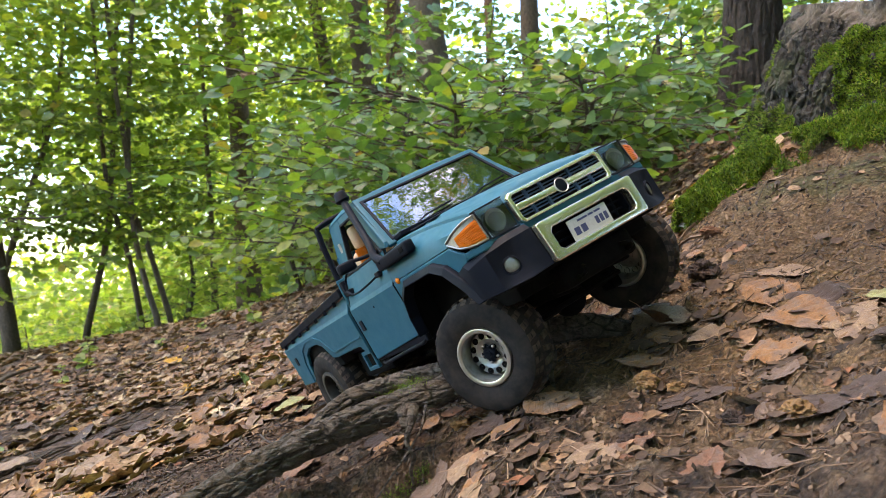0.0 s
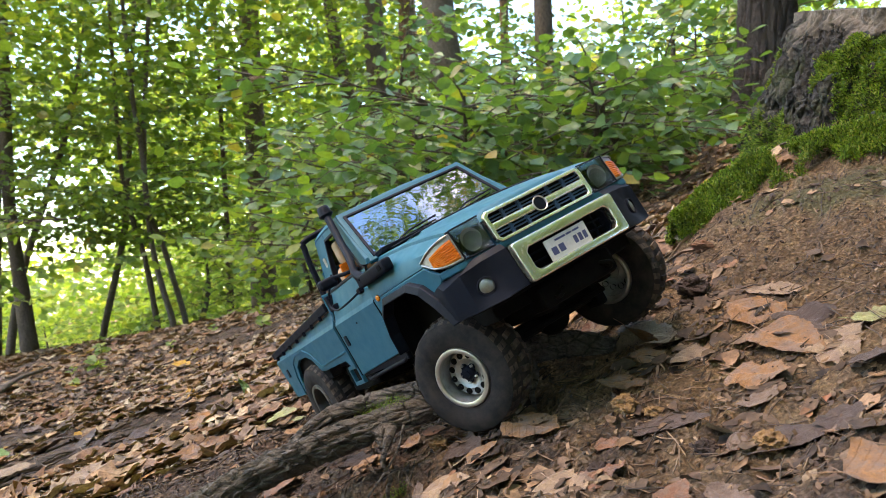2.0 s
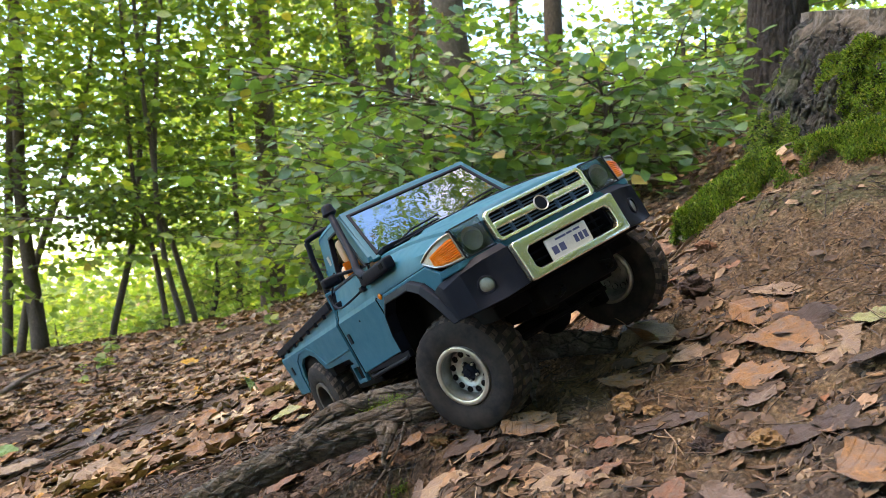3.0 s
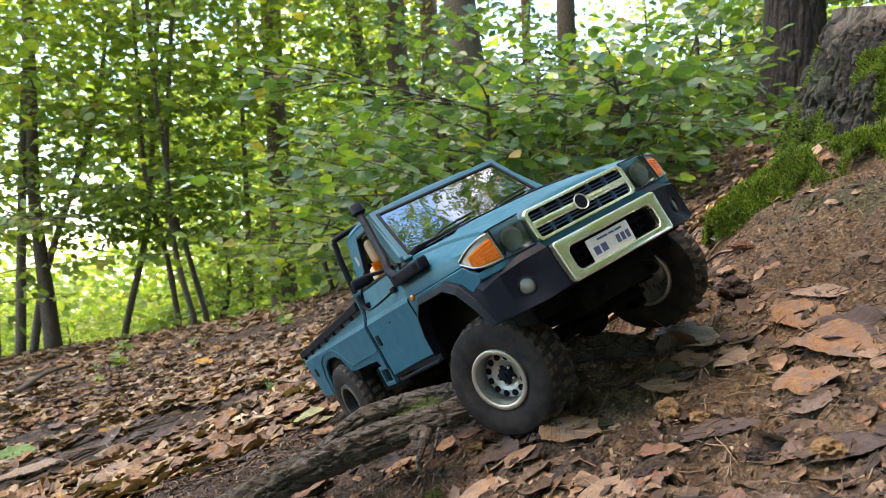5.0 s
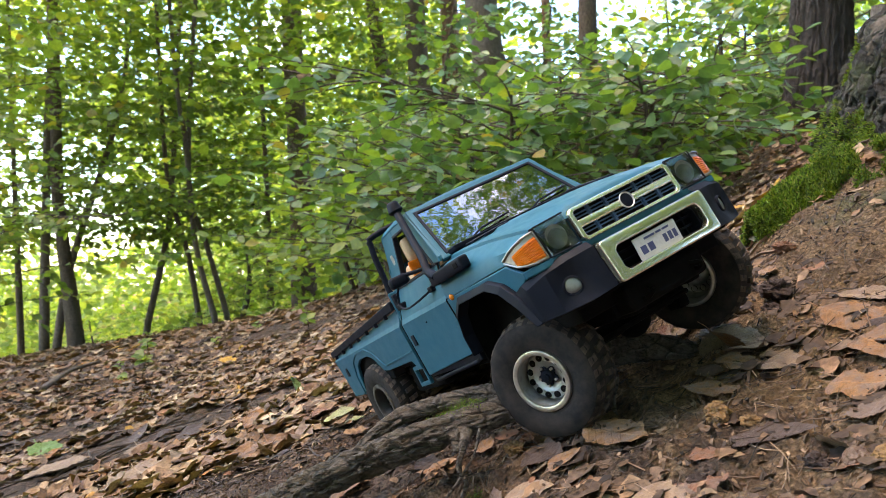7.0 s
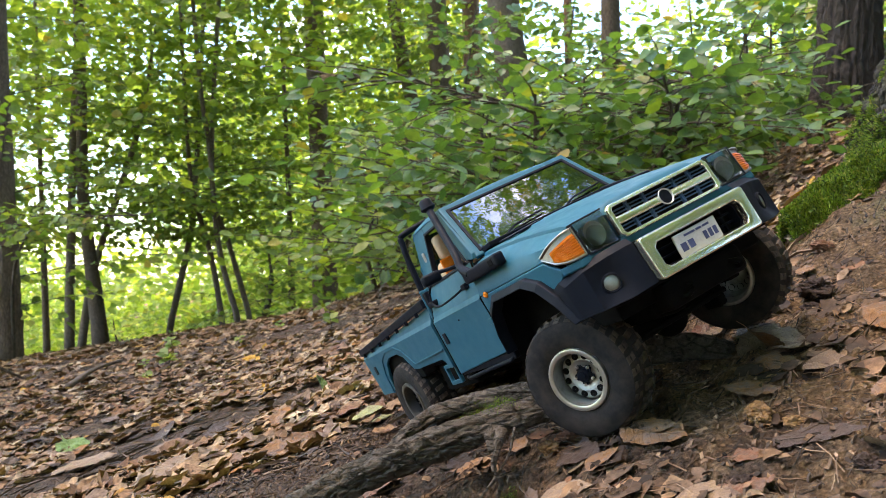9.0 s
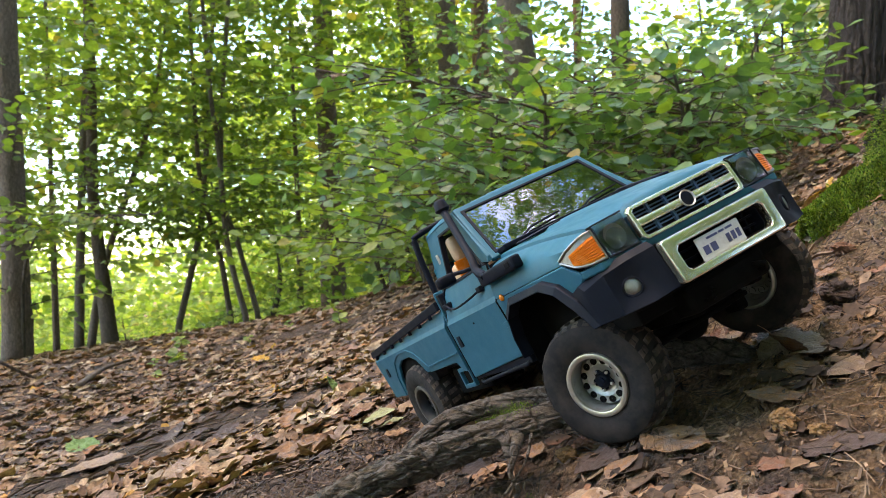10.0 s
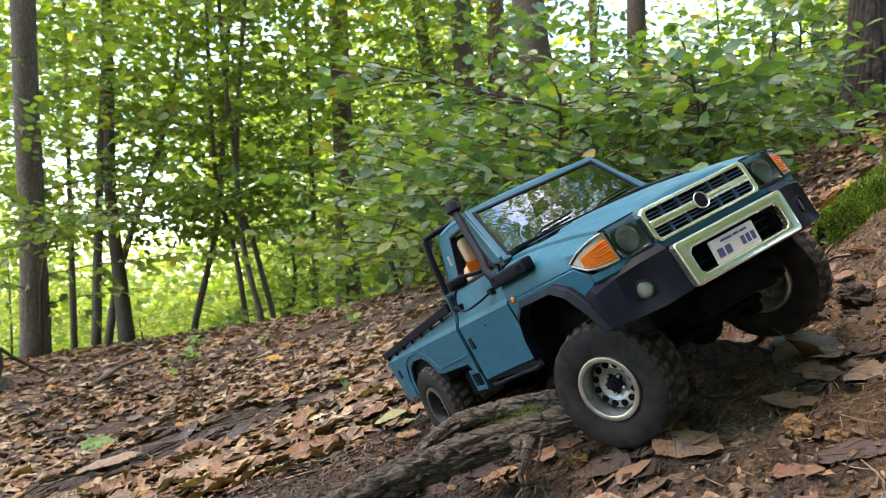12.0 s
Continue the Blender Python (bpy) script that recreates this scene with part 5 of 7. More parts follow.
build_stub(-1.745, 2.63, 0.05, 0.26)
build_stick("dark thin stick leaning on a grey stub", [(-1.69, 2.64, 0.0), (-1.65, 2.69, -0.05), (-1.6, 2.73, -0.09), (-1.56, 2.77, -0.125)], 0.007, BARK_DARK)
build_stick("bent grey stick lying among fallen leaves", [(x, y, float(top_z(x, y)) + 0.012 + e) for x, y, e in ((-1.22, 2.36, 0), (-1.24, 2.5, 0.012), (-1.25, 2.62, 0.014), (-1.22, 2.75, 0.004))], 0.009, BARK_GREY)


def build_seedling(x, y, size, count, seed):
    """A few leaves on a thin stem."""
    rng = np.random.default_rng(seed)
    base = Vector((x, y, float(top_z(x, y))))
    top = thing("seedling", "small fresh green seedling among fallen leaves", "seedling", base, "seedlings on the slope")
    v, f = tube([(0, 0, -0.01), (0.004, 0, size * 0.5), (0, 0.004, size)], [0.0018, 0.0014, 0.001], 5)
    mesh_object("stem", v, f, TWIG, top)
    t = rng.uniform(0.4, 1.0, count)
    ang = np.arange(count) * 2.4 + rng.normal(0, 0.3, count)
    pos = np.stack([np.zeros(count), np.zeros(count), t * size], 1)
    way = np.stack([np.cos(ang), np.sin(ang), rng.normal(0.1, 0.25, count)], 1)
    leaf_cloud("leaves", pos, way, rng.normal(0, 0.3, (count, 3)) + (0, -0.3, 0.8), rng.uniform(0.6, 1.1, count) * size * 0.9, LEAF_LIGHT, top)


rng = random.Random(31)
for k in range(22):
    y = rng.uniform(2.3, 4.6)
    x = rng.uniform(-0.46, -0.08) * y
    build_seedling(x, y, rng.uniform(0.02, 0.045), rng.randrange(4, 9), k)

# ---------- the toy pickup ----------


def paint_material(name, colour, rough=0.38, dust=0.25, gloss=0.35):
    n = Nodes(name)
    sp = n.noise(900, 2)
    d = n.ramp(n.noise(45, 5, 0.6), [(0.45, 0.0), (0.75, dust)])
    col = n.mix(d, n.mix(0.12, colour, n.mix(1.0, colour, n.ramp(sp, [(0.3, 0.5), (0.7, 1.5)]), "MULTIPLY")), (0.2, 0.15, 0.1))
    n.set(Base_Color=col, Roughness=n.ramp(n.noise(120, 4), [(0.3, rough), (0.7, rough + 0.12)]), Specular_IOR_Level=gloss)
    n.bump(sp, 0.06, 0.0004)
    return n.mat


def metal_material(name, colour, rough, dirt=0.2):
    n = Nodes(name)
    f = n.noise(220, 4)
    n.set(Base_Color=n.mix(n.ramp(f, [(0.5, 0.0), (0.8, dirt)]), colour, (0.12, 0.09, 0.06)), Metallic=0.92, Roughness=n.ramp(f, [(0.3, rough), (0.75, rough + 0.18)]))
    return n.mat


def rubber_material(name, amount):
    n = Nodes(name)
    mud = n.ramp(n.noise(95, 5, 0.65), [(0.36, amount * 0.15), (0.66, amount)])
    n.set(Base_Color=n.mix(mud, (0.009, 0.009, 0.011), (0.12, 0.088, 0.066)), Roughness=0.82, Specular_IOR_Level=0.15)
    n.bump(n.noise(420, 4), 0.5, 0.0006)
    return n.mat


def glass_material(name, colour, rough=0.02, ior=1.55):
    n = Nodes(name)
    n.set(Base_Color=colour, Roughness=rough, IOR=ior, Transmission_Weight=1.0)
    n.bump(n.noise(70, 3), 0.12, 0.0006)
    return n.mat


PAINT = paint_material("blue_paint", (0.012, 0.088, 0.13), 0.42, 0.04, 0.2)
PAINT_DARK = paint_material("dark_blue_plastic", (0.012, 0.045, 0.10), 0.4, 0.1)
BLACK = paint_material("black_plastic", (0.005, 0.007, 0.013), 0.5, 0.03, 0.09)
WELL = paint_material("dull_black_plastic", (0.003, 0.003, 0.0035), 0.85, 0.02, 0.1)
CHROME = metal_material("chrome", (0.82, 0.79, 0.6), 0.035, 0.05)
STEEL = metal_material("worn_steel", (0.42, 0.40, 0.37), 0.42, 0.5)
RIM = metal_material("grey_rim", (0.5, 0.49, 0.45), 0.3, 0.35)
RIM_DARK = metal_material("grey_rim_dish", (0.44, 0.44, 0.42), 0.42, 0.5)
# darker rim tone for the rear wheels, with brown patches
RIM_REAR = paint_material("dark_rear_rim", (0.035, 0.032, 0.03), 0.5, 0.6)
RUBBER = rubber_material("dusty_rubber", 0.24)
TREAD = rubber_material("muddy_tread", 0.85)
GLASS = glass_material("window_glass", (0.10, 0.12, 0.12), 0.01, 2.7)
LENS = glass_material("smoked_lens", (0.42, 0.46, 0.45), 0.05)
AMBER = paint_material("amber_plastic", (0.64, 0.155, 0.01), 0.2, 0.03)
TAN = paint_material("tan_plastic", (0.55, 0.36, 0.22), 0.6, 0.1)
WHITE = paint_material("plate_white", (0.48, 0.49, 0.48), 0.45, 0.3)
INK = paint_material("plate_ink", (0.05, 0.06, 0.14), 0.6, 0.0)
FOG = metal_material("fog_reflector", (0.26, 0.26, 0.235), 0.36, 0.6)

car = thing("toy_pickup", "teal blue toy pickup truck with chrome bumper climbing over roots", "toy truck")
car.matrix_world = Matrix(((0.371, 0.8198, -0.4362, 0.1026), (-0.895, 0.441, 0.0675, 0.5056), (0.2477, 0.3654, 0.8973, 0.246), (0, 0, 0, 1)))
SIDE = [(0.0, 0.0715), (0.02, 0.0732), (0.045, 0.0745), (0.066, 0.0757), (0.0695, 0.0738), (0.092, 0.0665), (0.14, 0.0555)]


def side_y(z):
    return float(np.interp(z, [a for a, _ in SIDE], [b for _, b in SIDE]))


def part(name, bm, mat, parent=None, label="", smooth=None):
    bmesh.ops.recalc_face_normals(bm, faces=bm.faces)
    me = bpy.data.meshes.new(name)
    bm.to_mesh(me)
    bm.free()
    if smooth:
        me.shade_smooth()
        me.set_sharp_from_angle(angle=radians(smooth))
    me.materials.append(mat)
    ob = new(name, me)
    ob.parent = parent or car
    return tagged(ob, label)


def soften(bm, width, segments=2, angle=35):
    es = [e for e in bm.edges if len(e.link_faces) == 2 and e.calc_face_angle(0) > radians(angle)]
    if es and width:
        bmesh.ops.bevel(bm, geom=es, offset=width, segments=segments, affect="EDGES", profile=0.5, clamp_overlap=True)
    return bm


def slab(a, b, bevel=0.001, segments=2):
    bm = bmesh.new()
    c = [(p + q) / 2 for p, q in zip(a, b)]
    s = [abs(q - p) for p, q in zip(a, b)]
    bmesh.ops.create_cube(bm, size=1, matrix=Matrix.Translation(c) @ Matrix.Diagonal((*s, 1)))
    return soften(bm, bevel, segments)


def prism(points, direction, bevel=0.0008, segments=2):
    """A closed outline in space, pushed out along a direction."""
    bm = bmesh.new()
    vs = [bm.verts.new(p) for p in points]
    f = bm.faces.new(vs)
    r = bmesh.ops.extrude_face_region(bm, geom=[f])
    for v in r["geom"]:
        if isinstance(v, bmesh.types.BMVert):
            v.co += Vector(direction)
    bmesh.ops.recalc_face_normals(bm, faces=bm.faces)
    return soften(bm, bevel, segments)


def ring_prism(outer, inner, direction, bevel=0.0006, segments=2):
    """A frame between two outlines with equal counts of corners."""
    bm = bmesh.new()
    n = len(outer)
    d = Vector(direction)
    o, i = [bm.verts.new(p) for p in outer], [bm.verts.new(p) for p in inner]
    o2, i2 = [bm.verts.new(Vector(p) + d) for p in outer], [bm.verts.new(Vector(p) + d) for p in inner]
    for k in range(n):
        m = (k + 1) % n
        bm.faces.new((o[k], o[m], i[m], i[k]))
        bm.faces.new((o2[k], i2[k], i2[m], o2[m]))
        bm.faces.new((o[k], o2[k], o2[m], o[m]))
        bm.faces.new((i[k], i[m], i2[m], i2[k]))
    bmesh.ops.recalc_face_normals(bm, faces=bm.faces)
    return soften(bm, bevel, segments)


def loft(sections, bevel=0.0, close=False):
    """A skin over rows of points, with as many in each row."""
    bm = bmesh.new()
    rows = [[bm.verts.new(p) for p in s] for s in sections]
    for a, b in zip(rows, rows[1:]):
        for k in range(len(a) - (0 if close else 1)):
            m = (k + 1) % len(a)
            bm.faces.new((a[k], a[m], b[m], b[k]))
    return bm


def solid(bm, thick):
    bmesh.ops.recalc_face_normals(bm, faces=bm.faces)
    bmesh.ops.solidify(bm, geom=list(bm.faces), thickness=thick)
    return bm


def rod(points, radius, sides=8):
    bm = bmesh.new()
    rad = radius if isinstance(radius, (list, tuple)) else [radius] * len(points)
    v, f = tube(points, rad, sides)
    vs = [bm.verts.new(p) for p in v]
    for q in f:
        bm.faces.new([vs[i] for i in q])
    return bm


def lathe(profile, n=40):
    """Turns (radius, outward) points about the local Y axis."""
    bm = bmesh.new()
    rows = []
    for r, w in profile:
        rows.append([bm.verts.new((r * math.cos(2 * math.pi * k / n), w, r * math.sin(2 * math.pi * k / n))) for k in range(n)])
    for a, b in zip(rows, rows[1:]):
        for k in range(n):
            m = (k + 1) % n
            bm.faces.new((a[k], a[m], b[m], b[k]))
    return bm


def side_panel(profile, sgn, thick=0.0022, inset=0.0, bevel=0.0007):
    """A panel of the body's side: an outline in X and Z, bulged as the body's section is."""
    bm = bmesh.new()
    f = bm.faces.new([bm.verts.new((x, 0, z)) for x, z in profile])
    for z in (0.02, 0.045, 0.066, 0.0695, 0.092):
        bmesh.ops.bisect_plane(bm, geom=list(bm.verts) + list(bm.edges) + list(bm.faces), plane_co=(0, 0, z), plane_no=(0, 0, 1))
    r = bmesh.ops.extrude_face_region(bm, geom=list(bm.faces))
    far = {v for v in r["geom"] if isinstance(v, bmesh.types.BMVert)}
    for v in bm.verts:
        v.co.y = sgn * (side_y(v.co.z) - inset - (thick if v in far else 0))
    bmesh.ops.recalc_face_normals(bm, faces=bm.faces)
    return soften(bm, bevel, 2, 50)


def hood_z(x):
    return 0.0795 + (0.058 - x) / 0.106 * 0.0125 + 0.002 * math.sin((x + 0.048) / 0.106 * math.pi)


def build_front():
    # hood with a raised middle
    rows = []
    for x in (-0.046, -0.03, 0.0, 0.03, 0.048, 0.056, 0.0595, 0.061):
        h = hood_z(x) - (0.0006 if x > 0.05 else 0) - (0.0012 if x > 0.058 else 0) - (0.003 if x > 0.06 else 0)
        w = 1 - (0.012 if x > 0.058 else 0)
        half = [(0.0588, -0.0035), (0.0582, -0.0012), (0.056, -0.0002), (0.036, 0.0006), (0.032, 0.0024), (0.015, 0.003), (0.0, 0.0032)]
        rows.append([(x, y * w, h + d) for y, d in half] + [(x, -y * w, h + d) for y, d in half[-2::-1]])
    part("hood", solid(loft(rows), 0.0022), PAINT, label="blue hood panel with raised middle", smooth=40)
    for s in (-1, 1):
        rows = []
        for x in (-0.046, -0.03, -0.01, 0.01, 0.03, 0.042, 0.049, 0.052):
            h = hood_z(x) - 0.003
            rows.append([(x, s * 0.0592, h), (x, s * 0.0645, h - 0.0012), (x, s * 0.070, h - 0.004), (x, s * 0.0738, 0.5 * (h + 0.0685)), (x, s * 0.0752, 0.0672)])
        part("fender_top", solid(loft(rows), 0.002), PAINT, smooth=50)
        arch = [(-0.0415, 0.0265), (-0.040, 0.040), (-0.034, 0.053), (-0.022, 0.0605), (0.017, 0.0605), (0.030, 0.055), (0.040, 0.044)]
        part("front_fender", side_panel([(-0.0435, 0.0285), (-0.0455, 0.0668), (0.0425, 0.0668), (0.0470, 0.0640), (0.0560, 0.0590), (0.0560, 0.0560), (0.046, 0.0505)] + arch[::-1], s), PAINT)
        # black flare along the arch
        outer = [(-0.0448, 0.027), (-0.0438, 0.042), (-0.0370, 0.0562), (-0.0238, 0.0645), (0.0180, 0.0645), (0.0325, 0.0588), (0.0445, 0.0470), (0.0545, 0.0305)]
        inner = [(-0.0405, 0.0265), (-0.0395, 0.040), (-0.0335, 0.0525), (-0.0215, 0.060), (0.0165, 0.060), (0.0295, 0.0545), (0.040, 0.0435), (0.0500, 0.0300)]
        bm = bmesh.new()
        lay = []
        for (xo, zo), (xi, zi) in zip(outer, inner):
            lay.append([bm.verts.new(p) for p in ((xo, s * (side_y(zo) - 0.001), zo), (xo, s * (side_y(zo) + 0.0032), zo), (xi, s * (side_y(zi) + 0.0058), zi), (xi, s * (side_y(zi) - 0.003), zi))])
        for a, b in zip(lay, lay[1:]):
            for k in range(4):
                bm.faces.new((a[k], a[(k + 1) % 4], b[(k + 1) % 4], b[k]))
        bm.faces.new(lay[0])
        bm.faces.new(lay[-1][::-1])
        bmesh.ops.recalc_face_normals(bm, faces=bm.faces)
        part("wheel_arch_flare", soften(bm, 0.0007), BLACK, label="black plastic wheel arch flare")
        # near-black liner boxes, added to make the arch openings as dark as deep shade
        part("wheel_well", slab((-0.043, s * 0.030, 0.012), (0.052, s * 0.033, 0.074), 0), WELL)
        part("wheel_well", slab((-0.0435, s * 0.030, 0.020), (-0.0425, s * 0.070, 0.074), 0), WELL)
        part("wheel_well", slab((-0.043, s * 0.030, 0.064), (0.056, s * 0.071, 0.066), 0), WELL)
        # small lamp and badge on the fender
        bm = bmesh.new()
        bmesh.ops.create_uvsphere(bm, u_segments=12, v_segments=8, radius=0.0028, matrix=Matrix.Translation((-0.036, s * 0.0760, 0.0665)) @ Matrix.Diagonal((1, 0.45, 0.8, 1)))
        part("side_indicator", bm, AMBER, label="small amber side indicator", smooth=40)
        part("fender_badge", slab((-0.0375, s * 0.0745, 0.0525), (-0.0335, s * 0.0755, 0.0555), 0.0004), STEEL)
    # face panel behind grille and lamps
    part("front_panel", slab((0.046, -0.0655, 0.050), (0.0590, 0.0655, 0.0755), 0.0015), PAINT)
    part("front_panel", prism([(0.046, -0.0752, 0.0550), (0.0565, -0.0748, 0.0550), (0.0645, -0.0670, 0.0550), (0.0668, -0.04, 0.0550), (0.0668, 0.04, 0.0550), (0.0645, 0.0670, 0.0550), (0.0565, 0.0748, 0.0550), (0.046, 0.0752, 0.0550)], (-0.0006, 0, 0.0046), 0.0010), PAINT)
    part("engine_bay", slab((-0.044, -0.055, 0.02), (0.055, 0.055, 0.07), 0.001), WELL)
    build_grille()
    for s in (-1, 1):
        build_lamp(s)


def build_grille():
    x0 = 0.0615
    g = lambda y, z: (x0 + (0.0785 - z) * 0.14, y, z)
    c = 0.004

    def outline(y, zt, zb, cc):
        return [(-y + cc, zt), (y - cc, zt), (y, zt - cc), (y, zb + cc), (y - cc, zb), (-y + cc, zb), (-y, zb + cc), (-y, zt - cc)]

    o = [g(*p) for p in outline(0.0385, 0.0785, 0.0585, 0.0025)]
    i = [g(*p) for p in outline(0.0355, 0.0762, 0.0607, 0.0012)]
    grille = part("grille", ring_prism(o, i, (0.0042, 0, 0), 0.0009, 3), CHROME, label="chrome radiator grille with dark blue slats", smooth=50)
    part("chrome_bar", prism([g(-0.036, 0.0708), g(0.036, 0.0708), g(0.036, 0.0662), g(-0.036, 0.0662)], (0.0038, 0, 0), 0.0011, 3), CHROME, grille, smooth=50)
    part("backing", prism([g(-0.036, 0.077), g(0.036, 0.077), g(0.036, 0.060), g(-0.036, 0.060)], (0.0006, 0, 0), 0), WELL, grille)
    for z in (0.0742, 0.0722, 0.0648, 0.0628):
        part("slat", prism([g(-0.0355, z + 0.0004), g(0.0355, z + 0.0004), g(0.0355, z - 0.0004), g(-0.0355, z - 0.0004)], (0.0022, 0, 0), 0.0002, 1), PAINT_DARK, grille)
    for y in (-0.024, -0.0115, 0.0115, 0.024):
        for z in (0.0735, 0.0635):
            part("slat", prism([g(y - 0.0009, z + 0.0026), g(y + 0.0009, z + 0.0026), g(y + 0.0009, z - 0.0026), g(y - 0.0009, z - 0.0026)], (0.0026, 0, 0), 0.0002, 1), PAINT_DARK, grille)
    turn = Matrix.Translation((x0 + 0.0046, 0, 0.0685)) @ Matrix.Rotation(-math.pi / 2, 4, "Z") @ Matrix.Rotation(radians(8), 4, "X")
    bm = lathe([(0.0046, 0.0), (0.0050, 0.0010), (0.0047, 0.0015), (0.0042, 0.0011), (0.0041, 0.0)], 30)
    bmesh.ops.transform(bm, matrix=turn, verts=bm.verts)
    part("emblem_ring", bm, RIM_DARK, grille, "dull metal emblem ring", smooth=50)
    bm = lathe([(0.0001, 0.001), (0.003, 0.0009), (0.0046, 0.0004)], 26)
    bmesh.ops.transform(bm, matrix=turn, verts=bm.verts)
    part("emblem", bm, BLACK, grille, "plain dark round emblem", smooth=50)


def build_lamp(s):
    """Headlamp and indicator in one housing that wraps round the corner."""
    lamp = part("headlamp", prism([(0.0585, s * 0.0395, 0.0785), (0.0615, s * 0.0395, 0.0590), (0.0600, s * 0.0612, 0.0590), (0.0575, s * 0.0612, 0.0785)], (0.0012, 0, 0), 0.0004), WELL, label="dark smoked headlamp with amber indicator")
    # round reflector behind the smoked lens
    bm = lathe([(0.0001, 0.0004), (0.003, 0.0008), (0.0062, 0.0022), (0.0068, 0.0024)], 24)
    bmesh.ops.transform(bm, matrix=Matrix.Translation((0.0606, s * 0.0505, 0.0685)) @ Matrix.Rotation(-math.pi / 2, 4, "Z"), verts=bm.verts)
    part("reflector", bm, STEEL, lamp, smooth=50)
    part("headlamp_lens", prism([(0.0612, s * 0.0400, 0.0782), (0.0650, s * 0.0405, 0.0598), (0.0642, s * 0.0598, 0.0600), (0.0606, s * 0.0604, 0.0778)], (0.0014, 0, 0), 0.0006, 2), LENS, lamp, "smoked grey lens", smooth=60)
    # amber wedge that runs back to a point on the fender
    xy = [(0.0638, 0.0612), (0.0634, 0.0650), (0.0618, 0.0690), (0.0588, 0.0722), (0.0545, 0.0748), (0.0478, 0.0772)]
    top = [0.0768, 0.0764, 0.0756, 0.0745, 0.0728, 0.0697]
    low = [0.0604, 0.0603, 0.0605, 0.0612, 0.0630, 0.0683]

    def skin(k, t, out=0.0):
        z = low[k] + (top[k] - low[k]) * t
        x, y = xy[k]
        return Vector((x - (z - 0.0604) * 0.19 + out * 0.8, s * (y + out * 0.5), z))

    rows = [[skin(k, t) for t in np.linspace(0, 1, 6)] for k in range(6)]
    part("lamp_body", solid(loft(rows), 0.004), STEEL, lamp, "clear silvery indicator housing", smooth=40)
    cut = [0.76, 0.75, 0.72, 0.68, 0.62]
    part("indicator", loft([[skin(k, u * cut[k] + 0.06, 0.0006) for u in np.linspace(0, 1, 5)] for k in range(5)]), AMBER, lamp, "ribbed amber indicator", smooth=40)
    for j in range(1, 9):
        part("indicator_rib", rod([skin(k, j / 9 * cut[k] + 0.06, 0.0008) for k in range(5)], 0.00042, 5), AMBER, lamp)
    edge = [skin(k, 0, 0.0006) for k in range(6)] + [skin(k, 1, 0.0006) for k in range(5, -1, -1)]
    part("lamp_rim", rod(edge + [edge[0]], 0.00075, 6), FOG, lamp, "clear lamp edge", smooth=60)
    part("lamp_rim", rod([(0.0662, s * 0.0398, 0.0592), (0.0655, s * 0.0605, 0.0594), (0.0622, s * 0.0607, 0.0782), (0.0625, s * 0.0398, 0.0788)], 0.0005, 5), BLACK, lamp)


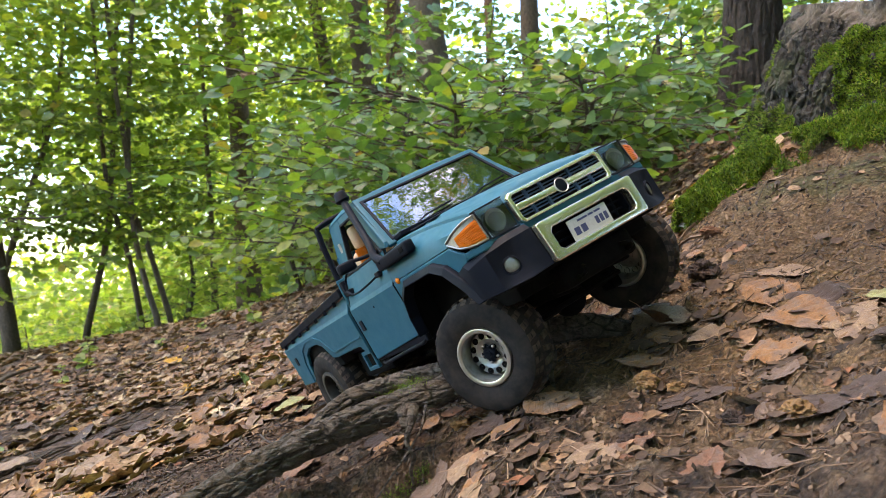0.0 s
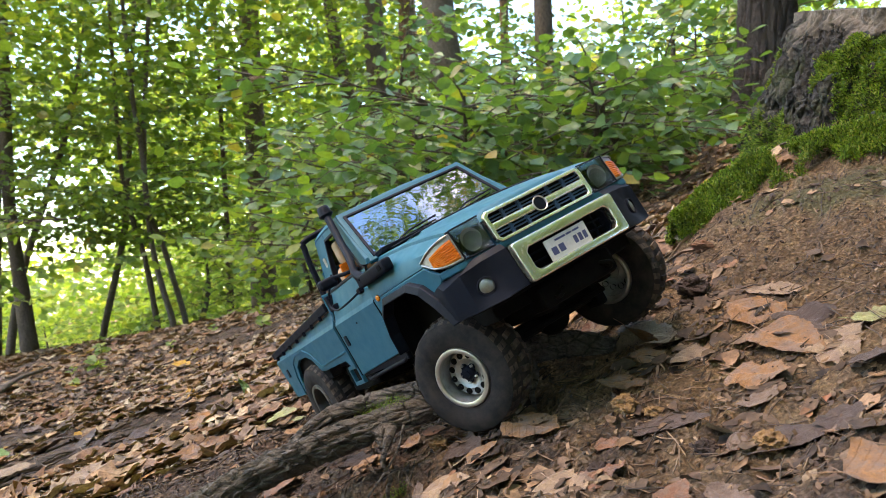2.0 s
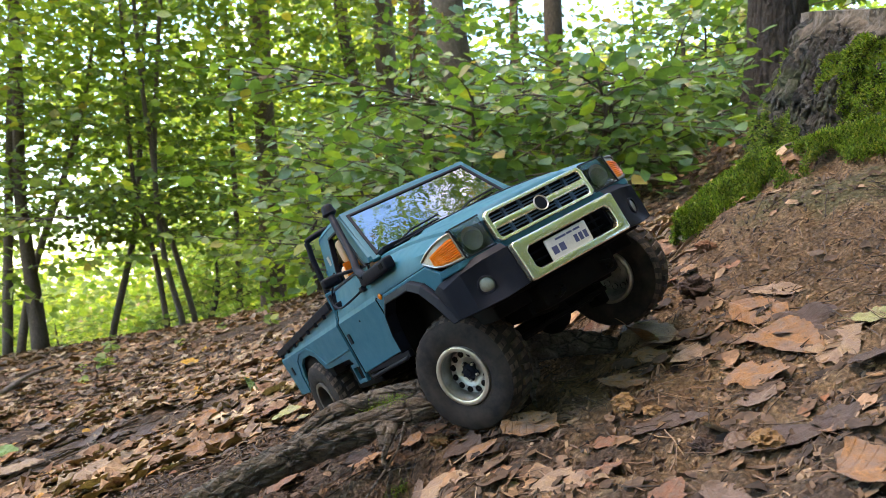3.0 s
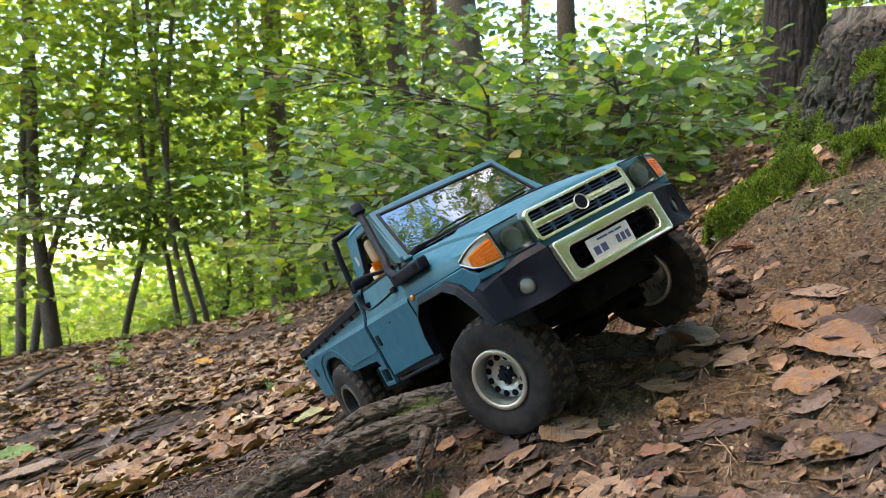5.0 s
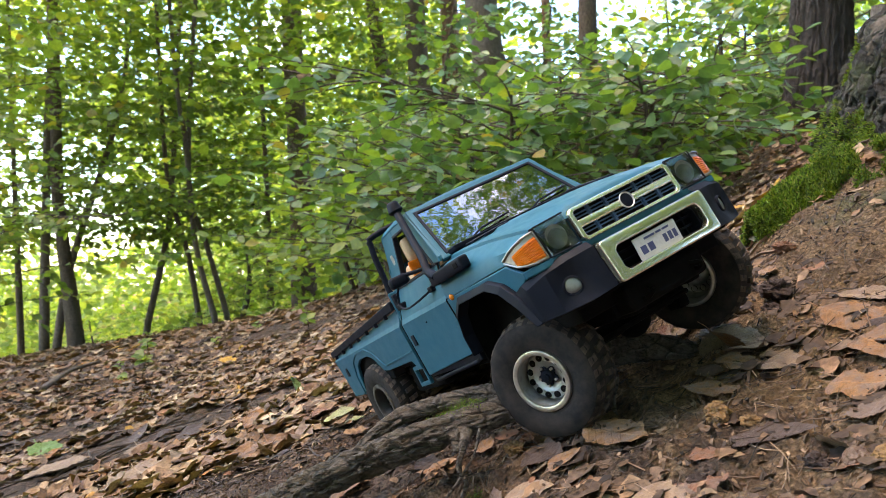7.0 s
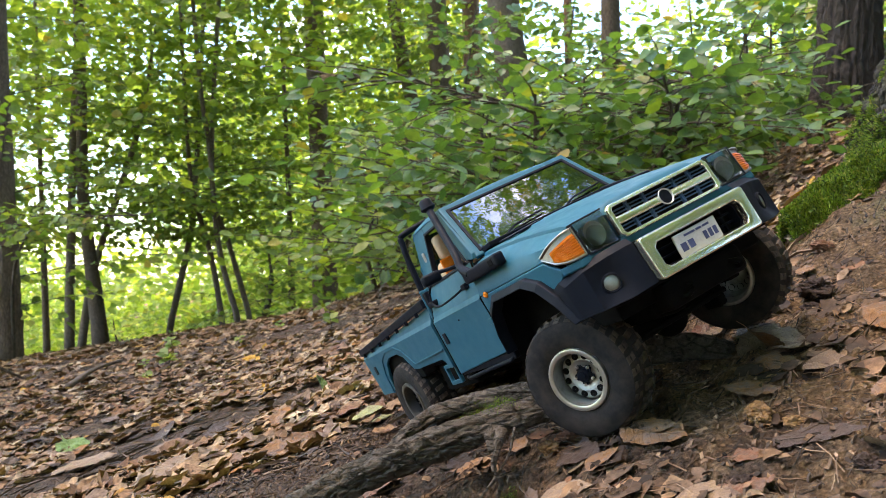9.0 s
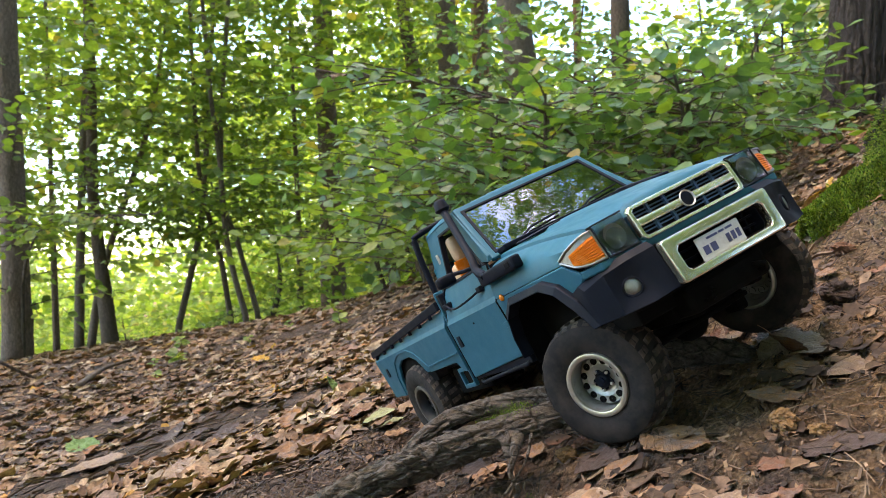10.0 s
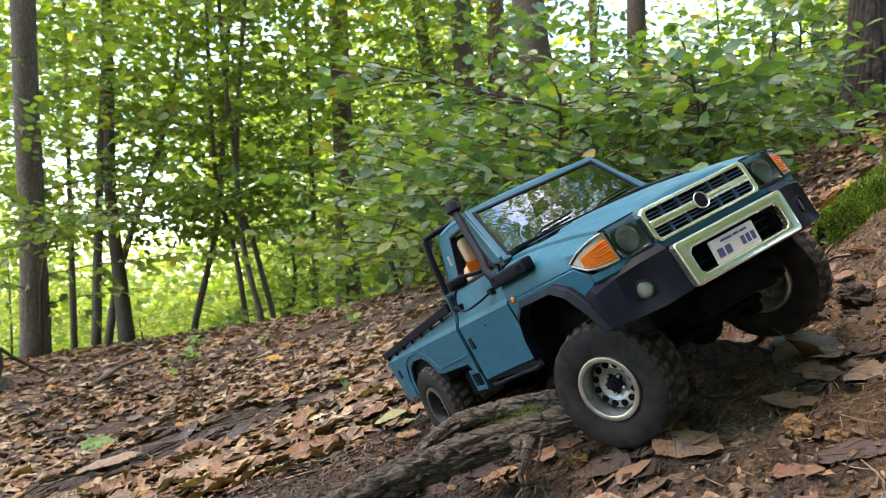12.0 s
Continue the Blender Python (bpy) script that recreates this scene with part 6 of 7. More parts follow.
def build_bumper():
    bumper = part("bumper", slab((0.058, -0.058, 0.028), (0.064, 0.058, 0.055), 0.001), WELL, label="black plastic front bumper with chrome middle")
    x = 0.0735
    g = lambda y, z: (x + (0.055 - z) * 0.10, y, z)

    def outline(yt, yb, zt, zb, cc):
        return [(-yt + cc, zt), (yt - cc, zt), (yt, zt - cc), (yb, zb + cc), (yb - cc, zb), (-yb + cc, zb), (-yb, zb + cc), (-yt, zt - cc)]

    o = [g(*p) for p in outline(0.0395, 0.0388, 0.0552, 0.0305, 0.0014)]
    i = [g(*p) for p in outline(0.0322, 0.0322, 0.0492, 0.0352, 0.0024)]
    part("chrome_frame", ring_prism(o, i, (0.0055, 0, 0), 0.0024, 5), CHROME, bumper, "bright chrome bumper frame", smooth=50)
    part("chrome_return", ring_prism([Vector(p) - Vector((0.0005, 0, 0)) for p in i], [Vector(p) * 1.0 - Vector((0.0005, 0.0008 * (1 if p[1] > 0 else -1), 0)) for p in i], (-0.009, 0, 0), 0.0001, 1), BLACK, bumper)
    part("air_intake", slab((0.0660, -0.034, 0.033), (0.0668, 0.034, 0.051), 0), WELL, bumper)
    for z in (0.0395, 0.0445):
        part("intake_bar", slab((0.0668, -0.033, z - 0.0006), (0.0695, 0.033, z + 0.0006), 0.0002, 1), BLACK, bumper)
    for y in (-0.027, 0.018, 0.026):
        part("intake_bar", slab((0.0668, y - 0.0007, 0.034), (0.0690, y + 0.0007, 0.0505), 0.0002, 1), BLACK, bumper)
    for s in (-1, 1):
        # sloping black wing with a round fog lamp in a hollow
        lo = [(0.0772, s * 0.0390, 0.0310), (0.0745, s * 0.0545, 0.0300), (0.066, s * 0.0690, 0.0305), (0.0560, s * 0.0765, 0.0310), (0.0525, s * 0.0775, 0.0315)]
        up = [(0.0735, s * 0.0397, 0.0550), (0.0705, s * 0.0560, 0.0545), (0.0640, s * 0.0690, 0.0530), (0.0545, s * 0.0772, 0.0500), (0.0480, s * 0.0785, 0.0475)]
        bm = loft([[(a[0] - 0.004, a[1], a[2] + 0.0035) for a in up], up, lo, [(a[0] - 0.004, a[1], a[2] - 0.0005) for a in lo], [(a[0] - 0.016, a[1] - s * 0.006, a[2] + 0.001) for a in lo]])
        bmesh.ops.subdivide_edges(bm, edges=list(bm.edges), cuts=2, use_grid_fill=True)
        fc = Vector((0.0695, s * 0.0585, 0.0405))
        for v in bm.verts:
            r = math.hypot((v.co.y - fc.y) * 1.0, (v.co.z - fc.z) * 1.15)
            if r < 0.0105:
                v.co += Vector((-0.0030, -s * 0.001, 0)) * min(1, (0.0105 - r) / 0.004)
        part("bumper_wing", bm, BLACK, bumper, smooth=28)
        turn = Matrix.Translation((0.0670, s * 0.0583, 0.0412)) @ Matrix.Rotation(-math.pi / 2 + s * radians(32), 4, "Z")
        bm = lathe([(0.0056, -0.004), (0.0056, 0.0014), (0.0048, 0.0017), (0.0046, 0.0004)], 28)
        bmesh.ops.transform(bm, matrix=turn, verts=bm.verts)
        fog = part("fog_lamp", bm, BLACK, bumper, "round clear fog lamp", smooth=50)
        bm = lathe([(0.0001, 0.0013), (0.002, 0.0012), (0.0038, 0.0010), (0.0047, 0.0004)], 24)
        bmesh.ops.transform(bm, matrix=turn, verts=bm.verts)
        part("lens", bm, FOG, fog, smooth=50)
    plate = part("number_plate", slab((0.0775, -0.0195, 0.0352), (0.0785, 0.0125, 0.0478), 0.0006), WHITE, bumper, "white plate with dark bars")
    for y0, y1, z0, z1 in ((-0.0168, -0.0128, 0.0378, 0.0424), (-0.0114, -0.0074, 0.0378, 0.0424), (0.0004, 0.0030, 0.0382, 0.0428), (0.0041, 0.0067, 0.0382, 0.0428), (0.0078, 0.0104, 0.0382, 0.0428), (-0.012, -0.004, 0.0449, 0.0461), (-0.003, 0.001, 0.0449, 0.0461), (0.002, 0.007, 0.0449, 0.0461)):
        part("plate_bar", slab((0.0784, y0, z0), (0.0787, y1, z1), 0), INK, plate)


def build_cab():
    belt = 0.0905
    for s in (-1, 1):
        door = part("door", side_panel([(-0.0445, 0.0282), (-0.0465, 0.0700), (-0.0520, belt), (-0.1360, belt), (-0.1385, 0.066), (-0.1410, 0.0232)], s), PAINT, label="blue cab door with black handle")
        for strip in ([(-0.0437, 0.0285), (-0.0456, 0.0690), (-0.0513, 0.0905), (-0.0523, 0.0905), (-0.0467, 0.0690), (-0.0448, 0.0285)], [(-0.1356, 0.0905), (-0.1381, 0.066), (-0.1406, 0.0232), (-0.1417, 0.0232), (-0.1392, 0.066), (-0.1367, 0.0905)]):
            part("door_gap", side_panel(strip, s, 0.001, -0.0003, 0), WELL, door)
        part("door_handle", slab((-0.1330, s * (side_y(0.079) - 0.0006), 0.0765), (-0.1230, s * (side_y(0.079) + 0.0045), 0.0810), 0.0009), BLACK, door)
        for x, z in ((-0.0475, 0.0765), (-0.0475, 0.0500)):
            part("door_hinge", slab((x - 0.0025, s * (side_y(z) - 0.0005), z - 0.002), (x + 0.0035, s * (side_y(z) + 0.0016), z + 0.002), 0.0005), PAINT, door)
        part("door_latch", slab((-0.1400, s * (side_y(0.084) - 0.002), 0.0790), (-0.1345, s * (side_y(0.084) + 0.0038), 0.0895), 0.0008), BLACK, door)
        part("door_bolt", slab((-0.0935, s * (side_y(0.060) - 0.0002), 0.0592), (-0.0925, s * (side_y(0.060) + 0.0008), 0.0604), 0.0002), BLACK, door)
        part("door_badge", slab((-0.1335, s * (side_y(0.053) - 0.0003), 0.0475), (-0.1275, s * (side_y(0.053) + 0.0010), 0.0560), 0.0008), BLACK, door)
        part("window_sill", side_panel([(-0.0535, belt - 0.0002), (-0.1355, belt - 0.0002), (-0.1355, belt + 0.0018), (-0.0550, belt + 0.0018)], s, 0.004, -0.0008), BLACK, door)
        # pillars and roof rail round the side window
        part("front_pillar", side_panel([(-0.0475, 0.0905), (-0.0580, 0.0925), (-0.0885, 0.1262), (-0.0885, 0.1335), (-0.0835, 0.1335), (-0.0480, 0.0945)], s, 0.0035), PAINT)
        part("rear_pillar", side_panel([(-0.1200, 0.0920), (-0.1365, 0.0920), (-0.1405, 0.0700), (-0.1430, 0.0700), (-0.1415, 0.1335), (-0.1200, 0.1335), (-0.1165, 0.1262)], s, 0.0035), PAINT)
        part("roof_rail", side_panel([(-0.0880, 0.1260), (-0.1170, 0.1260), (-0.1200, 0.1337), (-0.0880, 0.1337)], s, 0.0032), PAINT)
        part("window_trim", side_panel([(-0.0600, 0.0925), (-0.0570, 0.0925), (-0.0888, 0.1275), (-0.1180, 0.1275), (-0.1210, 0.0925), (-0.1190, 0.0925), (-0.1162, 0.1258), (-0.0895, 0.1258)], s, 0.004, -0.0006, 0.0002), BLACK)
        part("pillar_badge", slab((-0.1300, s * (side_y(0.112) - 0.0002), 0.108), (-0.1255, s * (side_y(0.112) + 0.0008), 0.116), 0.0006), STEEL)
        # sill and slider below the door
        part("rock_slider", rod([(-0.0480, s * 0.0705, 0.024), (-0.054, s * 0.0722, 0.0215), (-0.092, s * 0.0722, 0.0200), (-0.130, s * 0.0722, 0.0180), (-0.138, s * 0.070, 0.0190)], 0.0015, 8), BLACK, label="black bar below the door", smooth=50)
        part("sill", slab((-0.140, s * 0.050, 0.0215), (-0.046, s * 0.0722, 0.0268), 0.0008), BLACK)
        # mirror on a bent arm, on the snorkel's side alone
        if s > 0:
            continue
        mirror = part("wing_mirror", slab((-0.0770, s * 0.0815, 0.0888), (-0.0700, s * 0.0950, 0.0965), 0.0022, 3), BLACK, label="black wing mirror on a bent arm", smooth=50)
        part("mirror_arm", rod([(-0.060, s * 0.0680, 0.0920), (-0.066, s * 0.076, 0.0930), (-0.0735, s * 0.084, 0.0950)], 0.0014, 7), BLACK, mirror)
        part("mirror_wire", rod(curve([(-0.066, s * 0.0715, 0.0780), (-0.078, s * 0.0795, 0.0750), (-0.098, s * 0.082, 0.0745), (-0.107, s * 0.082, 0.0800), (-0.104, s * 0.080, 0.0880), (-0.086, s * 0.081, 0.0940), (-0.074, s * 0.083, 0.0970)], 22), 0.0008, 6), BLACK, mirror, smooth=60)
        part("wire_clip", slab((-0.069, s * 0.0705, 0.0760), (-0.062, s * 0.0745, 0.0800), 0.0008), BLACK, mirror)
    # roof with shallow ribs
    rows = []
    for x, dz in ((-0.0815, -0.0030), (-0.083, -0.0008), (-0.088, 0.0004), (-0.11, 0.0014), (-0.135, 0.0006), (-0.1415, -0.0006), (-0.1430, -0.003)):
        row = []
        for k in range(41):
            y = -0.0578 + 0.1156 * k / 40
            e = 1 - abs(y) / 0.0578
            rib = 0.0007 * (0.5 + 0.5 * math.cos(2 * math.pi * y / 0.0165)) if -0.13 < x < -0.09 and abs(y) < 0.048 else 0
            row.append((x, y, 0.1345 + dz + 0.0022 * (1 - (y / 0.0578) ** 2) - (0.003 * (1 - e / 0.06) ** 2 if e < 0.06 else 0) + rib))
        rows.append(row)
    part("roof", solid(loft(rows), 0.003), PAINT, label="blue cab roof", smooth=45)
    # windscreen frame, seal and glass
    def ws(t, y):
        return Vector((-0.0465 - 0.0360 * t, y, 0.0905 + 0.0440 * t))
    nrm = Vector((0.0440, 0, 0.0360)).normalized()
    q = lambda b, t, c: [ws(b, -(0.0640 - 0.0075 * b) + c), ws(b, (0.0640 - 0.0075 * b) - c), ws(t, (0.0640 - 0.0075 * t) - c), ws(t, -(0.0640 - 0.0075 * t) + c)]
    part("windscreen_frame", ring_prism([p - nrm * 0.002 for p in q(0.0, 1.0, 0)], [p - nrm * 0.002 for p in q(0.06, 0.91, 0.0045)], nrm * 0.0032, 0.0008), PAINT)
    part("windscreen_seal", ring_prism([p + nrm * 0.0004 for p in q(0.055, 0.915, 0.0042)], [p + nrm * 0.0004 for p in q(0.10, 0.875, 0.0066)], nrm * 0.0014, 0.0004), BLACK)
    glass = prism([p + nrm * 0.0002 for p in q(0.085, 0.89, 0.0058)], nrm * 0.0008, 0)
    part("windscreen", glass, GLASS, label="windscreen mirroring sky and leaves").visible_shadow = False
    for y0 in (-0.030, 0.022):
        part("wiper", rod([ws(0.03, y0 - 0.012) + nrm * 0.004, ws(0.16, y0 + 0.004) + nrm * 0.003, ws(0.20, y0 + 0.030) + nrm * 0.003], 0.0007, 5), BLACK)
    # black cowl at the foot of the windscreen
    part("cowl", prism([(-0.0475, -0.058, 0.0915), (-0.0475, 0.058, 0.0915), (-0.0385, 0.056, 0.0925), (-0.0385, -0.056, 0.0925)], (0, 0, 0.0035), 0.0008), BLACK)
    for s in (-1, 1):
        part("hood_vent", prism([(-0.034, s * 0.022, hood_z(-0.034) + 0.0022), (-0.034, s * 0.051, hood_z(-0.034) + 0.0006), (-0.020, s * 0.051, hood_z(-0.02) + 0.0006), (-0.020, s * 0.022, hood_z(-0.02) + 0.0022)], (0, 0, 0.0012), 0.0005), BLACK)
    part("hood_edge_vent", prism([(-0.047, 0.0470, 0.0945), (-0.047, 0.0590, 0.0935), (-0.004, 0.0585, 0.0878), (-0.006, 0.0500, 0.0885)], (0, 0, 0.0028), 0.0008), BLACK)
    # back wall, floor, dash, seats
    part("cab_back", slab((-0.1425, -0.0735, 0.030), (-0.1395, 0.0735, 0.092), 0.001), PAINT)
    part("cab_back", slab((-0.1425, -0.0640, 0.092), (-0.1395, 0.0640, 0.1080), 0.001), PAINT)
    part("rear_window", slab((-0.1418, -0.056, 0.108), (-0.1405, 0.056, 0.128), 0), GLASS).visible_shadow = False
    part("cab_floor", slab((-0.140, -0.070, 0.026), (-0.044, 0.070, 0.030), 0.0005), WELL)
    part("dashboard", slab((-0.072, -0.060, 0.070), (-0.049, 0.060, 0.0895), 0.003), WELL)
    for s in (-1, 1):
        seat = part("seat", slab((-0.110, s * 0.012, 0.046), (-0.078, s * 0.060, 0.058), 0.004, 3), TAN, label="tan toy seat with headrest", smooth=50)
        part("backrest", slab((-0.119, s * 0.012, 0.058), (-0.106, s * 0.062, 0.103), 0.004, 3), TAN, seat, smooth=50)
        part("headrest", slab((-0.1185, s * 0.020, 0.104), (-0.1090, s * 0.057, 0.1225), 0.0035, 3), TAN, seat, smooth=50)
        part("seat_belt", slab((-0.1060, s * 0.050, 0.062), (-0.1042, s * 0.0625, 0.104), 0.0006), AMBER, seat)
    bm = lathe([(0.0125, -0.0008), (0.0135, 0.0), (0.0125, 0.0008), (0.0115, 0.0), (0.0125, -0.0008)], 28)
    bmesh.ops.transform(bm, matrix=Matrix.Translation((-0.078, -0.033, 0.086)) @ Matrix.Rotation(radians(62), 4, "Y") @ Matrix.Rotation(math.pi / 2, 4, "X"), verts=bm.verts)
    part("steering_wheel", bm, BLACK, smooth=60)


def build_snorkel():
    s = part("snorkel", slab((-0.048, -0.0795, 0.0775), (0.004, -0.0725, 0.0855), 0.0016, 3), BLACK, label="black air snorkel along the windscreen pillar", smooth=50)
    path = curve([(-0.040, -0.0770, 0.0830), (-0.0495, -0.0765, 0.0890), (-0.0560, -0.0725, 0.0990), (-0.0745, -0.0650, 0.1215), (-0.0870, -0.0600, 0.1385)], 14)
    part("riser", rod(path, [0.0032] * 3 + [0.0027] * 11, 10), BLACK, s, smooth=50)
    part("intake_hole", slab((-0.0065, -0.0799, 0.0800), (-0.0005, -0.0788, 0.0835), 0.0004), WELL, s)
    bm = lathe([(0.0035, -0.002), (0.0062, 0.0), (0.0066, 0.0012), (0.0058, 0.003), (0.0052, 0.0075), (0.0036, 0.0090), (0.0001, 0.0094)], 18)
    bmesh.ops.transform(bm, matrix=Matrix.Translation((-0.0875, -0.0598, 0.1385)) @ Matrix.Scale(0.85, 4) @ Matrix.Rotation(math.pi / 2, 4, "X"), verts=bm.verts)
    part("snorkel_head", bm, BLACK, s, smooth=40)


def build_bed():
    bed = part("cargo_bed", slab((-0.345, -0.060, 0.034), (-0.150, 0.060, 0.038), 0.0008), BLACK, label="blue cargo bed with black rails")
    for s in (-1, 1):
        arch = [(-0.3030, 0.0260), (-0.3000, 0.0420), (-0.2900, 0.0530), (-0.2760, 0.0575), (-0.2520, 0.0575), (-0.2400, 0.0530), (-0.2290, 0.0400), (-0.2180, 0.0385)]
        part("bed_side", side_panel([(-0.3440, 0.0270), (-0.3495, 0.0700), (-0.1450, 0.0790), (-0.1450, 0.0660), (-0.1470, 0.0300), (-0.1520, 0.0300), (-0.1600, 0.0385)] + arch[::-1], s, 0.0028), PAINT, bed)
        o = [(-0.3110, 0.0260), (-0.3075, 0.0455), (-0.2950, 0.0595), (-0.2780, 0.0645), (-0.2500, 0.0645), (-0.2350, 0.0590), (-0.2180, 0.0440), (-0.1480, 0.0460)]
        i = [(-0.3095, 0.0260), (-0.3060, 0.0448), (-0.2942, 0.0582), (-0.2777, 0.0631), (-0.2503, 0.0631), (-0.2358, 0.0577), (-0.2186, 0.0426), (-0.1480, 0.0447)]
        part("arch_lip", side_panel(o + i[::-1], s, 0.0018, -0.0009, 0.0003), PAINT, bed)
        rail = part("bed_rail", prism([(-0.350, s * 0.0762, 0.0700), (-0.1450, s * 0.0748, 0.0795), (-0.1450, s * 0.0748, 0.0865), (-0.350, s * 0.0762, 0.0765)], (0, -s * 0.0045, 0), 0.0009), BLACK, bed, "black bed rail")
        for k in range(7):
            x = -0.337 + k * 0.029
            z = 0.0700 + (x + 0.35) / 0.205 * 0.0095
            part("rail_bolt", slab((x - 0.0010, s * 0.0742, z - 0.003), (x + 0.0010, s * 0.0770, z + 0.0010), 0.0004), BLACK, rail)
        # dark box added to give the rear arch its shade
        part("wheel_well", slab((-0.305, s * 0.040, 0.030), (-0.220, s * 0.0705, 0.0600), 0.001), WELL, bed)
        part("bed_badge", slab((-0.3300, s * (side_y(0.053) - 0.0003), 0.0475), (-0.3240, s * (side_y(0.053) + 0.0009), 0.0560), 0.0008), BLACK, bed)
        part("tail_lamp", slab((-0.3515, s * 0.055, 0.030), (-0.3480, s * 0.070, 0.045), 0.0008), AMBER, bed)
        # bracket between cab and bed
        part("side_bracket", ring_prism([(-0.1500, s * 0.0715, 0.0165), (-0.1720, s * 0.0715, 0.0165), (-0.1720, s * 0.0715, 0.0330), (-0.1500, s * 0.0715, 0.0330)], [(-0.1530, s * 0.0715, 0.0195), (-0.1690, s * 0.0715, 0.0195), (-0.1690, s * 0.0715, 0.0300), (-0.1530, s * 0.0715, 0.0300)], (0, -s * 0.003, 0), 0.0005), PAINT, bed)
    part("tailgate", slab((-0.3485, -0.0730, 0.027), (-0.3450, 0.0730, 0.0740), 0.001), PAINT, bed)
    part("bed_front", slab((-0.1490, -0.0720, 0.030), (-0.1460, 0.0720, 0.0790), 0.001), PAINT, bed)
    # hoop behind the cab
    part("roll_bar", rod(curve([(-0.1456, -0.0700, 0.0780), (-0.1458, -0.0685, 0.1000), (-0.1458, -0.0660, 0.1290), (-0.1450, -0.0585, 0.1375), (-0.1450, 0.0, 0.1395), (-0.1450, 0.0585, 0.1375), (-0.1458, 0.0660, 0.1290), (-0.1458, 0.0685, 0.1000), (-0.1456, 0.0700, 0.0780)], 50), 0.0024, 10), BLACK, label="black hoop behind the cab", smooth=60)


def build_chassis():
    ch = part("chassis", slab((-0.335, -0.026, 0.010), (0.060, -0.018, 0.022), 0.001), WELL, label="black chassis with axles")
    part("chassis_rail", slab((-0.335, 0.018, 0.010), (0.060, 0.026, 0.022), 0.001), WELL, ch)
    part("gearbox", slab((-0.150, -0.022, -0.002), (-0.080, 0.022, 0.026), 0.004), WELL, ch)
    part("front_skid", slab((0.030, -0.030, 0.012), (0.066, 0.030, 0.028), 0.003), WELL, ch)
    part("fuel_tank", slab((-0.215, -0.060, 0.010), (-0.150, -0.028, 0.034), 0.003), WELL, ch)
    for x, z in ((0.0, 0.002), (-0.263, 0.016)):
        part("axle", rod([(x, -0.056, z), (x, 0.056, z)], 0.0055, 12), WELL, ch, smooth=40)
        bm = bmesh.new()
        bmesh.ops.create_uvsphere(bm, u_segments=16, v_segments=10, radius=0.0125, matrix=Matrix.Translation((x, 0.012, z)))
        part("differential", bm, WELL, ch, smooth=50)
        for s in (-1, 1):
            part("shock_absorber", rod([(x - 0.012, s * 0.036, z + 0.002), (x - 0.018, s * 0.032, 0.060)], 0.0042, 10), WELL, ch, smooth=50)
            part("suspension_link", rod([(x - 0.006, s * 0.030, z - 0.004), (x - 0.090 if x > -0.1 else x + 0.09, s * 0.022, 0.008)], 0.0024, 7), WELL, ch)
            part("knuckle", slab((x - 0.007, s * 0.046, z - 0.011), (x + 0.007, s * 0.055, z + 0.011), 0.002), WELL, ch)
    part("steering_rod", rod([(0.014, -0.050, 0.001), (0.014, 0.050, 0.001)], 0.0018, 7), WELL, ch)
    for s in (-1, 1):
        part("tow_hook", rod(curve([(0.055, s * 0.020, 0.020), (0.068, s * 0.021, 0.016), (0.074, s * 0.019, 0.019), (0.068, s * 0.016, 0.021)], 10), 0.0014, 6), WELL, ch)


TYRE_R = 0.0368


def tyre_mesh():
    prof = [(0.0172, -0.0105), (0.0190, -0.0122), (0.0250, -0.0138), (0.0300, -0.0138), (0.0332, -0.0125), (0.0347, -0.0100), (0.0352, -0.0050), (0.0353, 0.0), (0.0352, 0.0050), (0.0347, 0.0100), (0.0332, 0.0125), (0.0300, 0.0138), (0.0250, 0.0138), (0.0205, 0.0130), (0.0190, 0.0122), (0.0172, 0.0105)]
    bm = lathe(prof, 64)
    return bm


def tread_mesh():
    bm = bmesh.new()
    rng = random.Random(3)
    n = 30
    for k in range(n):
        for row, (w0, w1, sh) in enumerate(((-0.0128, -0.0062, 0.0), (-0.0045, 0.0045, 0.5), (0.0062, 0.0128, 0.0))):
            a = 2 * math.pi * (k + sh) / n
            da = 2 * math.pi / n * (0.31 if row != 1 else 0.27)
            skew = 0.35 * da * (1 if row == 0 else -1 if row == 2 else rng.choice((-1, 1)))
            r0, r1 = 0.0335, TYRE_R - (0.0012 if row != 1 else 0)
            vs = []
            for r, q in ((r0, 1.0), (r1, 0.82)):
                for w, aa in ((w0, a - da + skew), (w0, a + da + skew), (w1, a + da - skew), (w1, a - da - skew)):
                    m = (w0 + w1) / 2
                    am = a + (aa - a) * q
                    ww = m + (w - m) * q
                    rr = r - (0.0016 if row != 1 and abs(w) > 0.01 and r == r1 else 0)
                    vs.append(bm.verts.new((rr * math.cos(am), ww, rr * math.sin(am))))
            b, t = vs[:4], vs[4:]
            bm.faces.new(t)
            for i in range(4):
                bm.faces.new((b[i], b[(i + 1) % 4], t[(i + 1) % 4], t[i]))
    return bm


